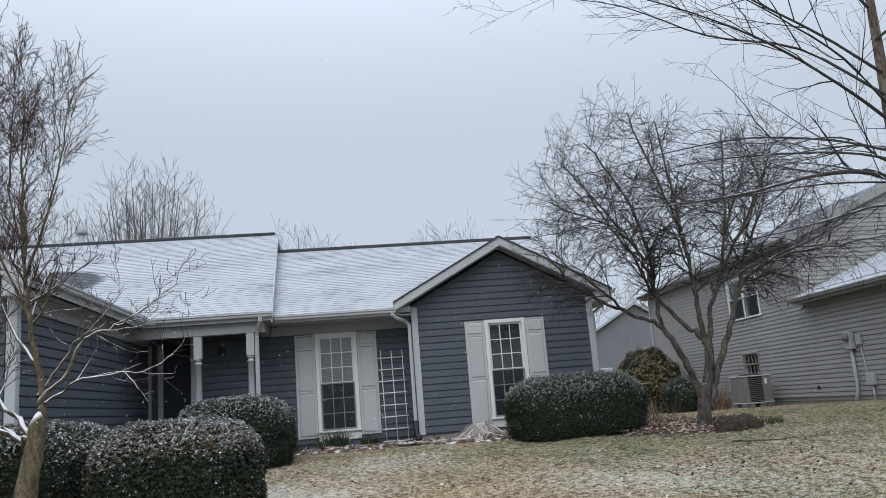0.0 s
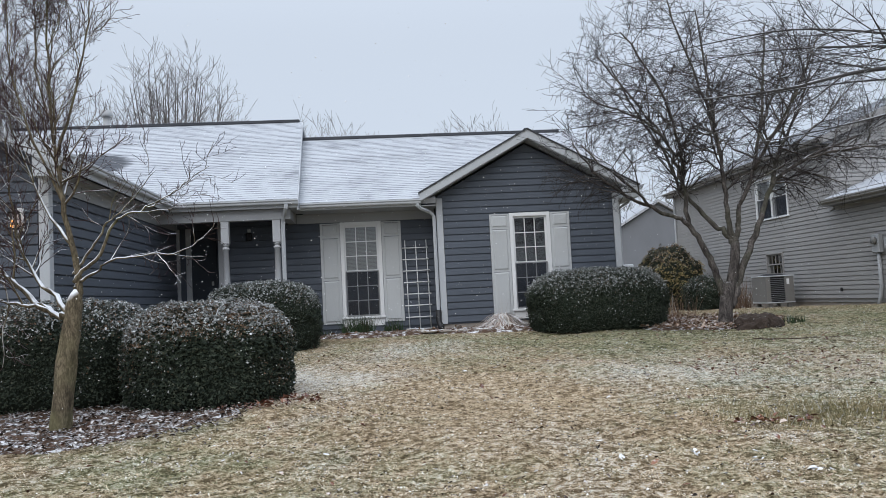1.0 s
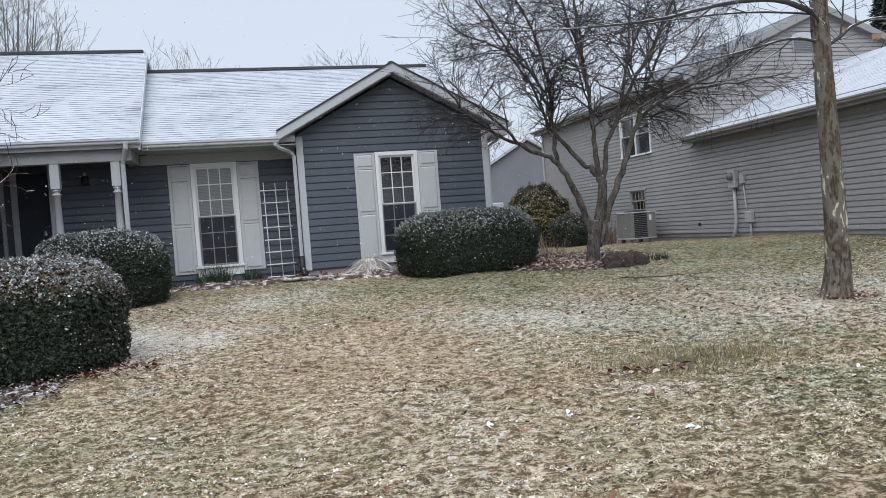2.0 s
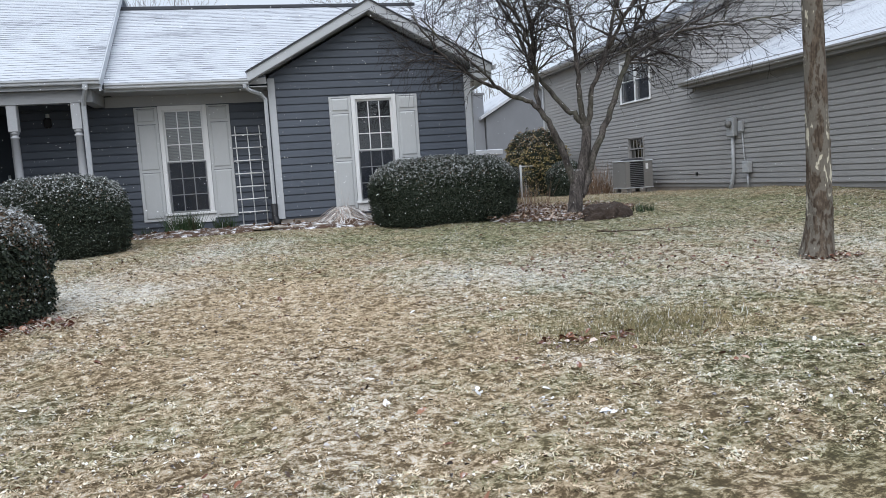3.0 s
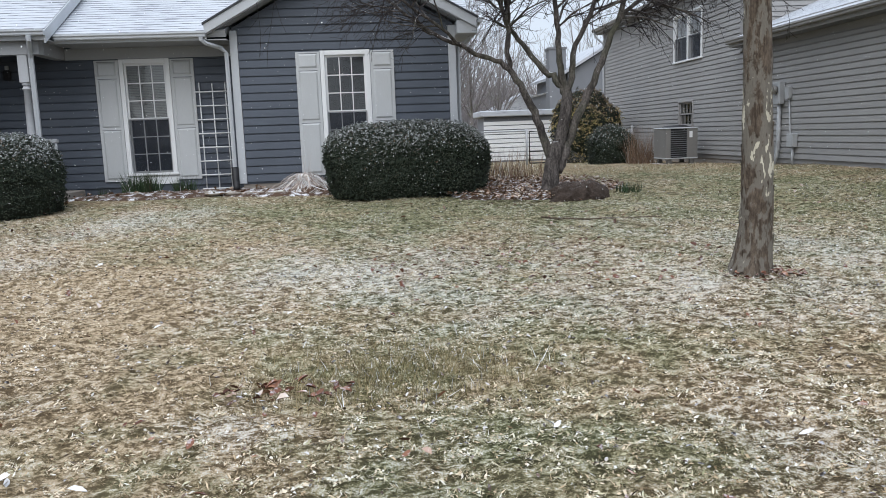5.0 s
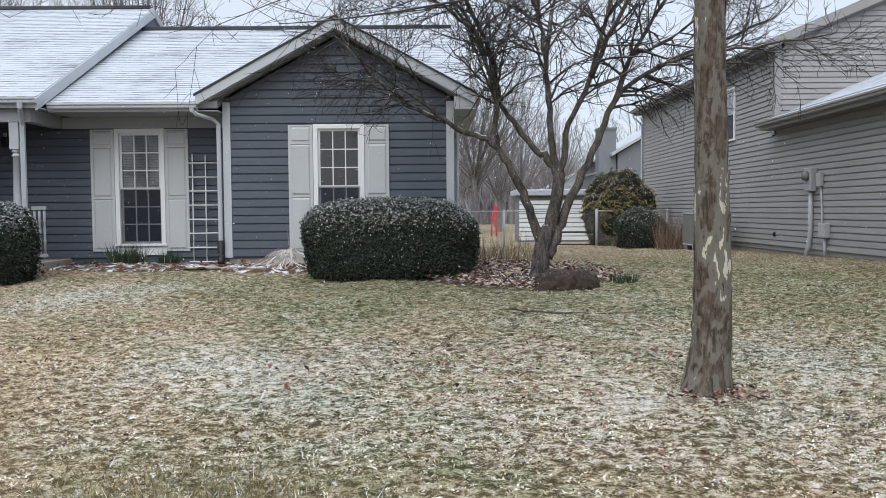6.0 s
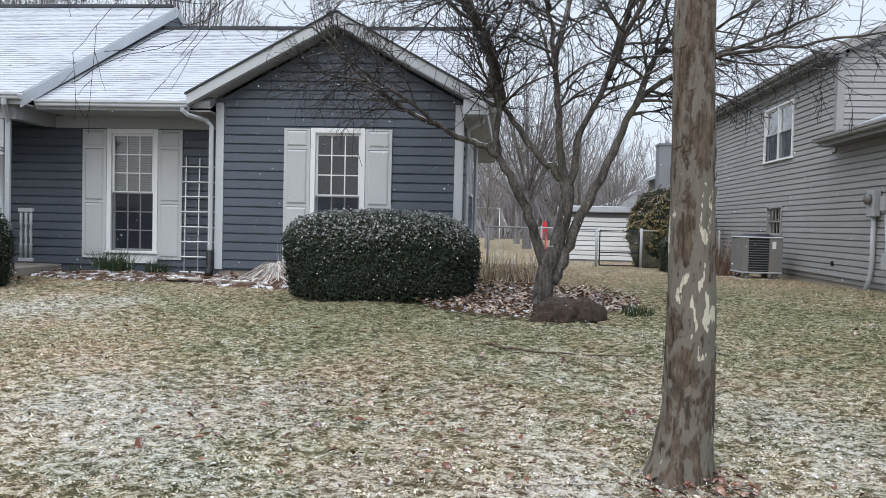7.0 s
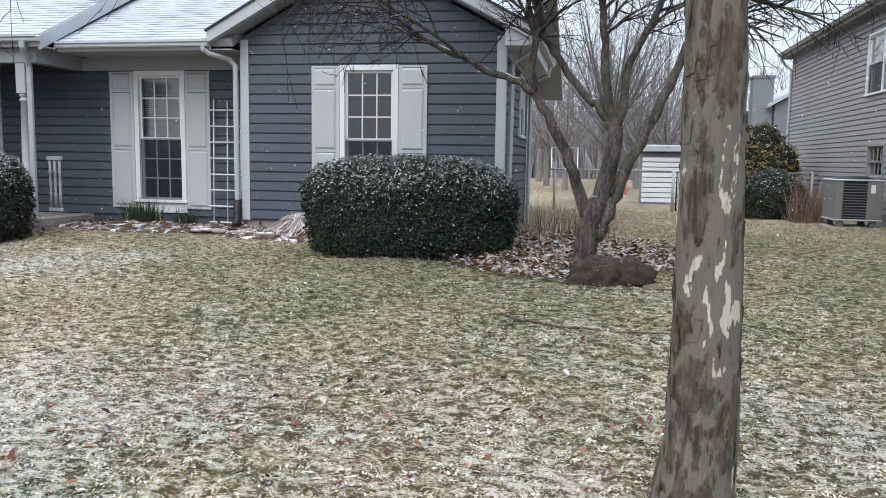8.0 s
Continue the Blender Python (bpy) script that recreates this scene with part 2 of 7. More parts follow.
def quads_mesh(name, v, loops, mats):
    """A mesh from an array of vertices and of faces with equally many corners each, made fast."""
    me = bpy.data.meshes.new(name)
    n, k = loops.shape
    me.vertices.add(len(v))
    me.vertices.foreach_set("co", np.asarray(v, np.float32).ravel())
    me.loops.add(n * k)
    me.loops.foreach_set("vertex_index", np.asarray(loops, np.int32).ravel())
    me.polygons.add(n)
    me.polygons.foreach_set("loop_start", np.arange(0, n * k, k, dtype=np.int32))
    me.polygons.foreach_set("loop_total", np.full(n, k, dtype=np.int32))
    me.update(calc_edges=True)
    for m in mats if isinstance(mats, (list, tuple)) else [mats]:
        me.materials.append(m)
    return me


# ---- the lie of the land ----
def ground_z(x, y):
    """Lawn that climbs to the house and falls gently behind it."""
    y = np.asarray(y, float)
    x = np.asarray(x, float)
    front = -0.12 + 0.048 * np.clip(y, -19, 0) - 0.02 * np.clip(y, 0, 20)
    side = 0.10 * np.exp(-((x - 10.0) / 2.2) ** 2) * np.clip((-y + 1.0) / 2.5, 0, 1) * np.clip((y + 9) / 4, 0, 1)
    left = -0.07 * np.clip((-x - 1.6) / 2, 0, 1) * np.clip((y + 4) / 4, 0, 1)
    lump = 0.018 * np.sin(1.7 * x + 0.6 * y) * np.sin(1.3 * y - 0.4 * x + 1.0) + 0.01 * np.sin(4.1 * x + 1) * np.sin(3.7 * y)
    far = -0.25 * np.clip((y - 20) / 40, 0, 1)
    return front + side + left + lump * np.clip((-y + 2) / 3, 0.15, 1) + far


def value_noise(x, y, size, seed):
    """Smooth random field from -1 to 1 with bumps of the given size."""
    u, v = np.asarray(x, float) / size + seed * 17.3, np.asarray(y, float) / size + seed * 5.7
    i, j = np.floor(u), np.floor(v)
    f, g = u - i, v - j
    f, g = f * f * (3 - 2 * f), g * g * (3 - 2 * g)

    def corner(a, b):
        h = np.sin(a * 127.1 + b * 311.7 + seed * 74.7) * 43758.5453
        return 2 * (h - np.floor(h)) - 1

    return (corner(i, j) * (1 - f) + corner(i + 1, j) * f) * (1 - g) + (corner(i, j + 1) * (1 - f) + corner(i + 1, j + 1) * f) * g


def turned_noise(x, y, size, seed):
    c, s = math.cos(seed * 1.3), math.sin(seed * 1.3)
    return value_noise(c * x - s * y, s * x + c * y, size, seed)


def clumps(x, y):
    """Tufts and hollows of the uncut turf."""
    x, y = np.asarray(x, float), np.asarray(y, float)
    wx, wy = x * 0.8 + 0.03 * value_noise(x, y, 0.13, 3), y + 0.03 * value_noise(x, y, 0.13, 4)
    c = 0.56 * turned_noise(wx, wy, 0.046, 1) + 0.40 * turned_noise(wx, wy, 0.024, 2) + 0.26 * turned_noise(wx, wy, 0.10, 5) + 0.14 * turned_noise(wx, wy, 0.3, 7)
    # coarse where leaves have matted it, smooth on the shaded turf by the house
    coarse = 0.90 + 0.36 * spot(x, y, 4.0, -7.2, 3.0, 2.4) + 0.15 * turned_noise(x, y, 1.1, 21) - 0.25 * np.clip((y + 4.2) / 2.0, 0, 1)
    return c * coarse


def lawn_mask(x, y):
    """1 on open lawn, 0 in the beds and along the house."""
    x, y = np.asarray(x, float), np.asarray(y, float)
    d = np.minimum(np.hypot((x + 4.4) / 2.1, (y + 7.0) / 1.5), np.hypot((x - 4.35) / 1.35, (y + 1.3) / 1.35))
    beds = np.clip((d - 0.92) / 0.12, 0, 1)
    house = np.where(x < 3.7, np.clip((-0.85 - y) / 0.25, 0, 1), 1.0)
    return beds * house


def spot(x, y, cx, cy, a, b):
    return np.exp(-((x - cx) / a) ** 2 - ((y - cy) / b) ** 2)


def snow_share(x, y):
    """Where the thin snow has held on the grass."""
    s = 0.13 + 0.07 * spot(x, y, 3.4, -6.6, 3.2, 2.4) + 0.09 * spot(x, y, 5.3, -7.2, 1.8, 1.6) + 0.16 * spot(x, y, -0.5, -2.9, 1.1, 1.2) + 0.26 * spot(x, y, -1.9, -5.6, 1.0, 1.6) + 0.26 * spot(x, y, 1.55, -9.4, 0.32, 0.28) + 0.10 * spot(x, y, 1.5, -6.6, 1.2, 0.9)
    s = s - 0.10 * spot(x, y, -0.2, -7.2, 1.3, 1.6) - 0.15 * spot(x, y, 2.2, -3.0, 1.6, 1.0) - 0.12 * spot(x, y, 2.2, -8.78, 0.8, 0.4) - 0.08 * spot(x, y, 7.8, -1.0, 1.8, 3.0)
    return s + 0.06 * turned_noise(x, y, 0.9, 8) + 0.07 * turned_noise(x, y, 0.4, 9)


def green_share(x, y):
    g = 0.34 + 0.5 * spot(x, y, 2.4, -3.0, 2.8, 1.8) + 0.2 * spot(x, y, 4.0, -5.0, 2.5, 2.0) + 0.3 * spot(x, y, 2.2, -8.78, 0.7, 0.4) + 0.3 * spot(x, y, 2.5, -9.8, 0.9, 0.7) + 0.4 * spot(x, y, 7.5, -3.0, 1.9, 4.5) + 0.25 * spot(x, y, 2.2, -7.2, 1.2, 1.0) + 0.3 * spot(x, y, -2.8, -9.2, 1.2, 0.9)
    g = g - 0.45 * spot(x, y, -0.3, -7.4, 1.5, 2.2) - 0.2 * spot(x, y, 3.3, -5.4, 1.0, 0.8)
    return g + 0.22 * turned_noise(x, y, 0.7, 10) + 0.25 * turned_noise(x, y, 0.16, 11)


def bleached(x, y):
    """How far the grass has dried to pale straw."""
    x, y = np.asarray(x, float), np.asarray(y, float)
    return 0.07 * np.clip((3.4 - x) / 3.0, 0, 1) * np.clip((-y - 2.5) / 2.5, 0.3, 1) + 0.05 * turned_noise(x, y, 0.6, 15) + 0.05 * spot(x, y, 4.2, -6.8, 3.0, 2.6)


def turf_z(x, y):
    return ground_z(x, y) + (0.011 * turned_noise(x, y, 0.05, 1) + 0.009 * turned_noise(x, y, 0.09, 5) + 0.008 * turned_noise(x, y, 0.4, 6)) * lawn_mask(x, y)


def point_field(me, name, values):
    me.attributes.new(name, "FLOAT", "POINT").data.foreach_set("value", np.asarray(values, np.float32))


def gz(x, y):
    return float(ground_z(x, y))

# ---- ground ----
def ground_material():
    m, nt, b = shader("winter_lawn", 0.95, 0.1)
    hair = noise_of(nt, 130.0, (1, 0.7, 0), 4, 0.75)
    mat = noise_of(nt, 48.0, (0.8, 1, 0), 4, 0.7)
    tuft = noise_of(nt, 15.0, (0.75, 1, 0), 5, 0.7)
    # matted straw; small hollows coloured dark for thatch and for shade between tufts
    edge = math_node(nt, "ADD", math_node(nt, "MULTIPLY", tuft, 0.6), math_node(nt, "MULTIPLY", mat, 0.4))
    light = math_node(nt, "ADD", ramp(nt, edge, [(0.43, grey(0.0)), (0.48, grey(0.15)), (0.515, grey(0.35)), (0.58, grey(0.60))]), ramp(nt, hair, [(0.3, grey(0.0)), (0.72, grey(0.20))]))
    light = math_node(nt, "ADD", light, attribute(nt, "bleached"))
    flecks = math_node(nt, "ADD", math_node(nt, "MULTIPLY", edge, 0.62), math_node(nt, "MULTIPLY", hair, 0.38))
    lie = ramp(nt, math_node(nt, "ADD", flecks, math_node(nt, "MULTIPLY", attribute(nt, "snow"), 0.32)), [(0.575, grey(0)), (0.64, grey(0.7))])
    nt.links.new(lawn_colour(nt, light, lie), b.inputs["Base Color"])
    bump(nt, b, math_node(nt, "ADD", math_node(nt, "MULTIPLY", hair, 0.5), math_node(nt, "MULTIPLY", mat, 0.5)), 1.0, 0.03)
    return m


M_GROUND = ground_material()


def build_ground():
    xs = np.concatenate([[-900, -300, -120, -60, -30, -18, -12, -9, -7], np.arange(-5.4, -2.6, 0.04), np.arange(-2.6, 6.6, 0.027), np.arange(6.6, 9.7, 0.04), np.arange(9.8, 16.01, 0.3), [20, 30, 60, 120, 300, 900]])
    ys = np.concatenate([[-900, -300, -100, -50, -28, -20, -17, -15, -13], np.arange(-11.2, -5.6, 0.029), np.arange(-5.6, -4, 0.038), np.arange(-4, -0.4, 0.045), np.arange(-0.3, 12.01, 0.2), [15, 20, 30, 45, 60, 90, 140, 300, 900]])
    gx, gy = np.meshgrid(xs, ys)
    v = np.stack([gx, gy, turf_z(gx, gy)], -1).reshape(-1, 3)
    nx, ny = len(xs), len(ys)
    i, j = np.meshgrid(np.arange(nx - 1), np.arange(ny - 1))
    a = (j * nx + i).ravel()
    me = quads_mesh("ground", v, np.stack([a, a + 1, a + 1 + nx, a + nx], 1), M_GROUND)
    point_field(me, "bleached", np.clip(bleached(gx, gy), 0, 1).ravel())
    point_field(me, "green", np.clip(green_share(gx, gy) * 1.6 - 0.3, 0, 1).ravel())
    point_field(me, "snow", np.clip(snow_share(gx, gy), 0, 1).ravel())
    me.shade_smooth()
    tagged(new("ground", me), "dormant straw-coloured lawn dusted with fresh snow", "lawn", kind="structure")


build_ground()

COURSE = 0.127


def board_mesh(w0, w1, h, name="siding_board"):
    """One lap of siding in its own frame: x along, y outwards is negative, z up; w0 and w1 are its widths below and above (start, end)."""
    (a0, b0), (a1, b1) = w0, w1
    # lip, flat, shadow groove and the tongue under the next lap
    profile = [(0.0, 0.024), (-0.030, 0.013), (-0.022, h - 0.012), (-0.007, h - 0.006), (-0.006, h + 0.014), (0.0, h + 0.014)]
    v, n = [], len(profile)
    for y, z in profile:
        f = min(1.0, max(0.0, z / h))
        v += [(a0 + (a1 - a0) * f, y, z), (b0 + (b1 - b0) * f, y, z)]
    f = [(2 * i, 2 * i + 1, 2 * (i + 1) % (2 * n) + 1, 2 * (i + 1) % (2 * n)) for i in range(n)]
    f += [tuple(2 * i for i in reversed(range(n))), tuple(2 * i + 1 for i in range(n))]
    me = raw_mesh(name, v, f, [])
    bm = bmesh.new()
    bm.from_mesh(me)
    bmesh.ops.recalc_face_normals(bm, faces=bm.faces)
    bm.to_mesh(me)
    bm.free()
    return me


def siding(parent, frame_m, z0, z1, span, openings, material, course=COURSE):
    """Laps of siding as boards. span(z) gives the wall's ends at that height; openings are (u0, u1, z0, z1)."""
    z = z0
    cache = {}
    while z < z1 - 0.01:
        h = min(course, z1 - z)
        lo, hi = span(z), span(z + h)
        if hi[1] - hi[0] < 0.03:
            mid = (hi[0] + hi[1]) / 2
            hi = (mid - 0.01, mid + 0.01)
        if lo[1] - lo[0] < 0.05:
            break
        cuts = sorted((u0, u1) for u0, u1, a, b in openings if a < z + h - 0.02 and b > z + 0.02)
        runs, at = [], None
        start = (lo[0], hi[0])
        for u0, u1 in cuts:
            if u0 > start[0] + 0.02:
                runs.append(((start[0], u0), (start[1], u0)))
            start = (max(u1, start[0]), max(u1, start[1]))
        if lo[1] > start[0] + 0.02:
            runs.append(((start[0], lo[1]), (start[1], hi[1])))
        for w0, w1 in runs:
            key = tuple(round(q - w0[0], 3) for q in (*w0, *w1)) + (round(h, 3),)
            if key not in cache:
                me = board_mesh((0, w0[1] - w0[0]), (w1[0] - w0[0], w1[1] - w0[0]), h + 0.004)
                me.materials.append(material)
                cache[key] = me
            ob = new("siding_board", cache[key])
            ob.parent = parent
            ob.matrix_local = frame_m @ Matrix.Translation((w0[0], 0, z))
        z += course


def wall_with_holes(x0, x1, y0, y1, z0, z1, holes):
    """A thick wall along x with rectangular openings (x0, x1, z0, z1)."""
    bm = bmesh.new()
    at = x0
    for a, b, c, d in sorted(holes):
        box(bm, at, a, y0, y1, z0, z1)
        box(bm, a, b, y0, y1, z0, c)
        box(bm, a, b, y0, y1, d, z1)
        at = b
    box(bm, at, x1, y0, y1, z0, z1)
    return bm


def place_bm(bm, m):
    if m is not None:
        bmesh.ops.transform(bm, matrix=m, verts=bm.verts)
    return bm


def sash_window(house, x0, x1, z0, z1, m=None, cols=3, rows=3, casing=0.07, frame_mat=None, mid=0.5, blind=0.0, label="", mullion=False, apron=0.0, muntin=0.016, screen=True):
    """A hung window that looks towards -y at y = 0, before m: casing, two sashes with glazing bars, two panes, sill,
    blind and a box coloured dark as the unlit room.
    """
    fm = frame_mat or M_WHITE
    bm = bmesh.new()
    for b in ((x0, x0 + casing, z0, z1), (x1 - casing, x1, z0, z1), (x0 + casing, x1 - casing, z1 - casing, z1)):
        box(bm, b[0], b[1], -0.052, 0.10, b[2], b[3], 0.004)
    win = part("window", place_bm(bm, m), fm, house, label or "white hung window with glazing bars")
    bm = bmesh.new()
    box(bm, x0 - 0.02, x1 + 0.02, -0.07, 0.10, z0 - 0.005, z0 + 0.035, 0.005)
    part("sill", place_bm(bm, m), fm, win)
    if apron:
        bm = bmesh.new()
        box(bm, x0, x1, -0.03, 0.0, z0 - apron, z0 - 0.006, 0.003)
        part("apron", place_bm(bm, m), fm, win)
    ix0, ix1, iz0, iz1 = x0 + casing, x1 - casing, z0 + 0.035, z1 - casing
    zm = iz0 + (iz1 - iz0) * mid
    groups = [(ix0, ix1)] if not mullion else [(ix0, (ix0 + ix1) / 2 - 0.03), ((ix0 + ix1) / 2 + 0.03, ix1)]
    if mullion:
        bm = bmesh.new()
        box(bm, groups[0][1], groups[1][0], -0.04, 0.09, iz0, iz1, 0.003)
        part("mullion", place_bm(bm, m), fm, win)
    for a, b in groups:
        for lo, hi, y in ((iz0, zm + 0.02, 0.030), (zm - 0.02, iz1, 0.0)):
            s = 0.032
            bm = bmesh.new()
            for q in ((a, a + s, lo, hi), (b - s, b, lo, hi), (a + s, b - s, lo, lo + s), (a + s, b - s, hi - s, hi)):
                box(bm, q[0], q[1], y - 0.012, y + 0.016, q[2], q[3])
            part("sash", place_bm(bm, m), fm, win)
            if cols * rows > 1:
                bm = bmesh.new()
                for k in range(1, cols):
                    c = a + s + (b - a - 2 * s) * k / cols
                    if rows == 1:
                        part("glazing_bar", place_bm(boxes((c - muntin / 2, c + muntin / 2, y - 0.007, y + 0.007, lo + s, hi - s)), m), fm, win)
                        continue
                    box(bm, c - muntin / 2, c + muntin / 2, y - 0.007, y + 0.007, lo + s, hi - s)
                for k in range(1, rows):
                    c = lo + s + (hi - lo - 2 * s) * k / rows
                    box(bm, a + s, b - s, y - 0.006, y + 0.006, c - muntin / 2, c + muntin / 2)
                if rows > 1:
                    part("glazing_grid", place_bm(bm, m), fm, win)
            bm = bmesh.new()
            vs = [bm.verts.new(p) for p in ((a + s, y + 0.004, lo + s), (b - s, y + 0.004, lo + s), (b - s, y + 0.004, hi - s), (a + s, y + 0.004, hi - s))]
            bm.faces.new(vs)
            pane = part("pane", place_bm(bm, m), M_GLASS, win)
            pane.visible_shadow = False
        bm = bmesh.new()
        bm.faces.new([bm.verts.new(p) for p in ((a + 0.01, -0.022, iz0), (b - 0.01, -0.022, iz0), (b - 0.01, -0.022, zm), (a + 0.01, -0.022, zm))])
        if screen:
            part("insect_screen", place_bm(bm, m), M_SCREEN, win, "grey insect screen over the lower sash").visible_shadow = False
        else:
            bm.free()
    if blind:
        bm = bmesh.new()
        z = iz1 - 0.02
        while z > iz1 - blind * (iz1 - iz0):
            box(bm, ix0 + 0.01, ix1 - 0.01, 0.085, 0.09, z - 0.022, z)
            z -= 0.026
        part("blind", place_bm(bm, m), M_BLIND, win, "pale drawn blind behind the glass")
    # open box behind the panes; the unlit inside is put into its dark colour
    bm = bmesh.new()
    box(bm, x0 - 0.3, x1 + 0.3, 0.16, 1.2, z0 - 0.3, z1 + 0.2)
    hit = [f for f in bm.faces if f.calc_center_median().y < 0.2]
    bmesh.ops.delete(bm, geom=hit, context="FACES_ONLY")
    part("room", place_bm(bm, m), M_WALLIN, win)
    return win


def shutter(house, x0, x1, z0, z1, y):
    """A raised-panel shutter of three panels against a wall that looks towards -y."""
    bm = boxes((x0, x1, y - 0.022, y, z0, z1, 0.003))
    body = part("shutter", bm, M_SHUTTER, house, "cream-grey raised-panel shutter")
    s = 0.045
    h = z1 - z0
    for lo, hi in ((z0 + 0.04, z0 + h * 0.425), (z0 + h * 0.452, z0 + h * 0.845), (z0 + h * 0.872, z1 - 0.035)):
        bm = bmesh.new()
        ring = [(x0 + s, y - 0.0225, lo), (x1 - s, y - 0.0225, lo), (x1 - s, y - 0.0225, hi), (x0 + s, y - 0.0225, hi)]
        cx, cz = (x0 + x1) / 2, (lo + hi) / 2
        d = 0.022
        inner = [(p[0] + (d if p[0] < cx else -d), y - 0.036, p[2] + (d if p[2] < cz else -d)) for p in ring]
        a = [bm.verts.new(p) for p in ring]
        b = [bm.verts.new(p) for p in inner]
        bm.faces.new(b)
        for i in range(4):
            j = (i + 1) % 4
            bm.faces.new((a[i], a[j], b[j], b[i]))
        bmesh.ops.recalc_face_normals(bm, faces=bm.faces)
        part("panel", bm, M_SHUTTER, body)
        # dark bar on the face that paints the shadow line at the panel's head
        part("groove", boxes((x0 + s - 0.006, x1 - s + 0.006, y - 0.0235, y - 0.02, hi + 0.002, hi + 0.012)), M_DARKTRIM, body)


def roof_slope(name, house, eave_a, eave_b, ridge_a, ridge_b, label="", thick=0.10, exposure=0.13, seed=3, lap=1.0):
    """A slope of lapped shingle courses under snow. eave_a to eave_b runs so that ridge is on its left seen from above."""
    ea, eb, ra, rb = (Vector(p) for p in (eave_a, eave_b, ridge_a, ridge_b))
    rng = random.Random(seed)
    n = max(2, int(round((ra - ea).length / exposure)))
    nrm = (eb - ea).cross(ra - ea).normalized()
    if nrm.z < 0:
        nrm = -nrm
    m = max(2, int((eb - ea).length / 0.14))
    verts, faces, mats = [], [], []
    for i in range(n):
        t0, t1 = i / n, (i + 1) / n
        for k in range(m):
            u0, u1 = k / m, (k + 1) / m
            drop = rng.uniform(-0.008, 0.008)
            lift = rng.uniform(0.005, 0.009) * lap
            tt = t0 + drop / (ra - ea).length
            def at(u, t):
                return ea.lerp(eb, u).lerp(ra.lerp(rb, u), t)
            a, b = at(u0, tt), at(u1, tt)
            c, d = at(u1, t1 + 0.002), at(u0, t1 + 0.002)
            base = len(verts)
            verts += [a + nrm * lift, b + nrm * lift, c + nrm * 0.001, d + nrm * 0.001, a, b]
            faces += [(base, base + 1, base + 2, base + 3), (base + 4, base + 5, base + 1, base)]
            mats += [0, 1 if rng.random() < 0.88 else 0]
    base = len(verts)
    low = nrm * -thick
    verts += [ea, eb, rb, ra, ea + low, eb + low, rb + low, ra + low]
    for q in ((4, 7, 6, 5), (0, 4, 5, 1), (1, 5, 6, 2), (2, 6, 7, 3), (3, 7, 4, 0)):
        faces.append(tuple(base + k for k in q))
        mats.append(2)
    me = raw_mesh(name, verts, faces, [M_ROOF, M_SHINGLE, M_FRIEZE])
    me.polygons.foreach_set("material_index", mats)
    ob = under(new(name, me), house)
    return tagged(ob, label or "shingle roof slope under thin snow")


def gutter(house, p, q, out, name="gutter", mat=None):
    """A trough gutter from p to q, at the fascia's face; out is the way it stands off."""
    p, q, out = Vector(p), Vector(q), Vector(out)
    prof = [(0, -0.085), (0.07, -0.085), (0.08, -0.07), (0.08, -0.045), (0.10, -0.028), (0.10, 0.0), (0.085, 0.0), (0.085, -0.02), (0.01, -0.02), (0, 0)]
    bm = prism(bmesh.new(), [p + out * a + Vector((0, 0, b)) for a, b in prof], q - p)
    return part(name, bm, mat or M_TRIM, house, "pale aluminium gutter")


def downspout(house, pts, parent_label="white downspout", mat=None, w=0.035):
    ob = tube_part("downspout", [pipe(pts, w)], mat or M_TRIM, house, 6, parent_label, False)
    return ob


def rake_board(house, a, b, depth, width, mat, name="rake_board"):
    """A board down a gable's edge: from a (low) to b (high), depth down and width along y."""
    a, b = Vector(a), Vector(b)
    ring = [a, b, b + Vector((0, 0, -depth)), a + Vector((0, 0, -depth))]
    return part(name, prism(bmesh.new(), ring, Vector((0, width, 0))), mat, house)


# ---- the grey house ----
house = thing("house", "single-storey slate-blue sided house with snow-dusted roof", "house")
GX1 = 3.46           # right end of the gabled front
YR = 0.45            # face of the set-back front
GP = 0.545           # pitch of the front gable
W_L = (-1.875, -1.085)
W_R = (1.345, 2.125)
WZ = (0.165, 2.02)

# gabled front wall
bm = wall_with_holes(0.0, GX1, 0.0, 0.14, -0.02, 2.40, [(W_R[0] + 0.03, W_R[1] - 0.03, WZ[0], WZ[1] - 0.03)])
apex = (GX1 / 2, 2.40 + GP * GX1 / 2)
prism(bm, [(0, 0, 2.40), (GX1, 0, 2.40), (apex[0], 0, apex[1])], (0, 0.14, 0))
wall_g = part("wall", bm, M_SIDING, house, "slate-blue lapped siding wall of the gabled front")
siding(wall_g, Matrix(), 0.0, 3.30, lambda z: (0.09, GX1 - 0.09) if z < 2.36 else (max(0.09, (z - 2.36) / GP), min(GX1 - 0.09, GX1 - (z - 2.36) / GP)),
       [(W_R[0], W_R[1], -0.1, WZ[1])], M_SIDING)
# set-back wall with the other window, and the short return beside the gable
bm = wall_with_holes(-4.15, -0.001, YR, YR + 0.14, -0.15, 2.35, [(W_L[0] + 0.03, W_L[1] - 0.03, WZ[0], WZ[1] - 0.03)])
wall_l = part("wall", bm, M_SIDING, house, "slate-blue lapped siding wall set back beside the porch")
siding(wall_l, Matrix.Translation((0, YR, 0)), -0.03, 2.04, lambda z: (-4.06, -0.01), [(W_L[0], W_L[1], -0.1, WZ[1])], M_SIDING)
wall_ret = part("wall", boxes((-0.001, 0.14, 0.141, YR + 0.5, -0.02, 2.40)), M_SIDING, house)
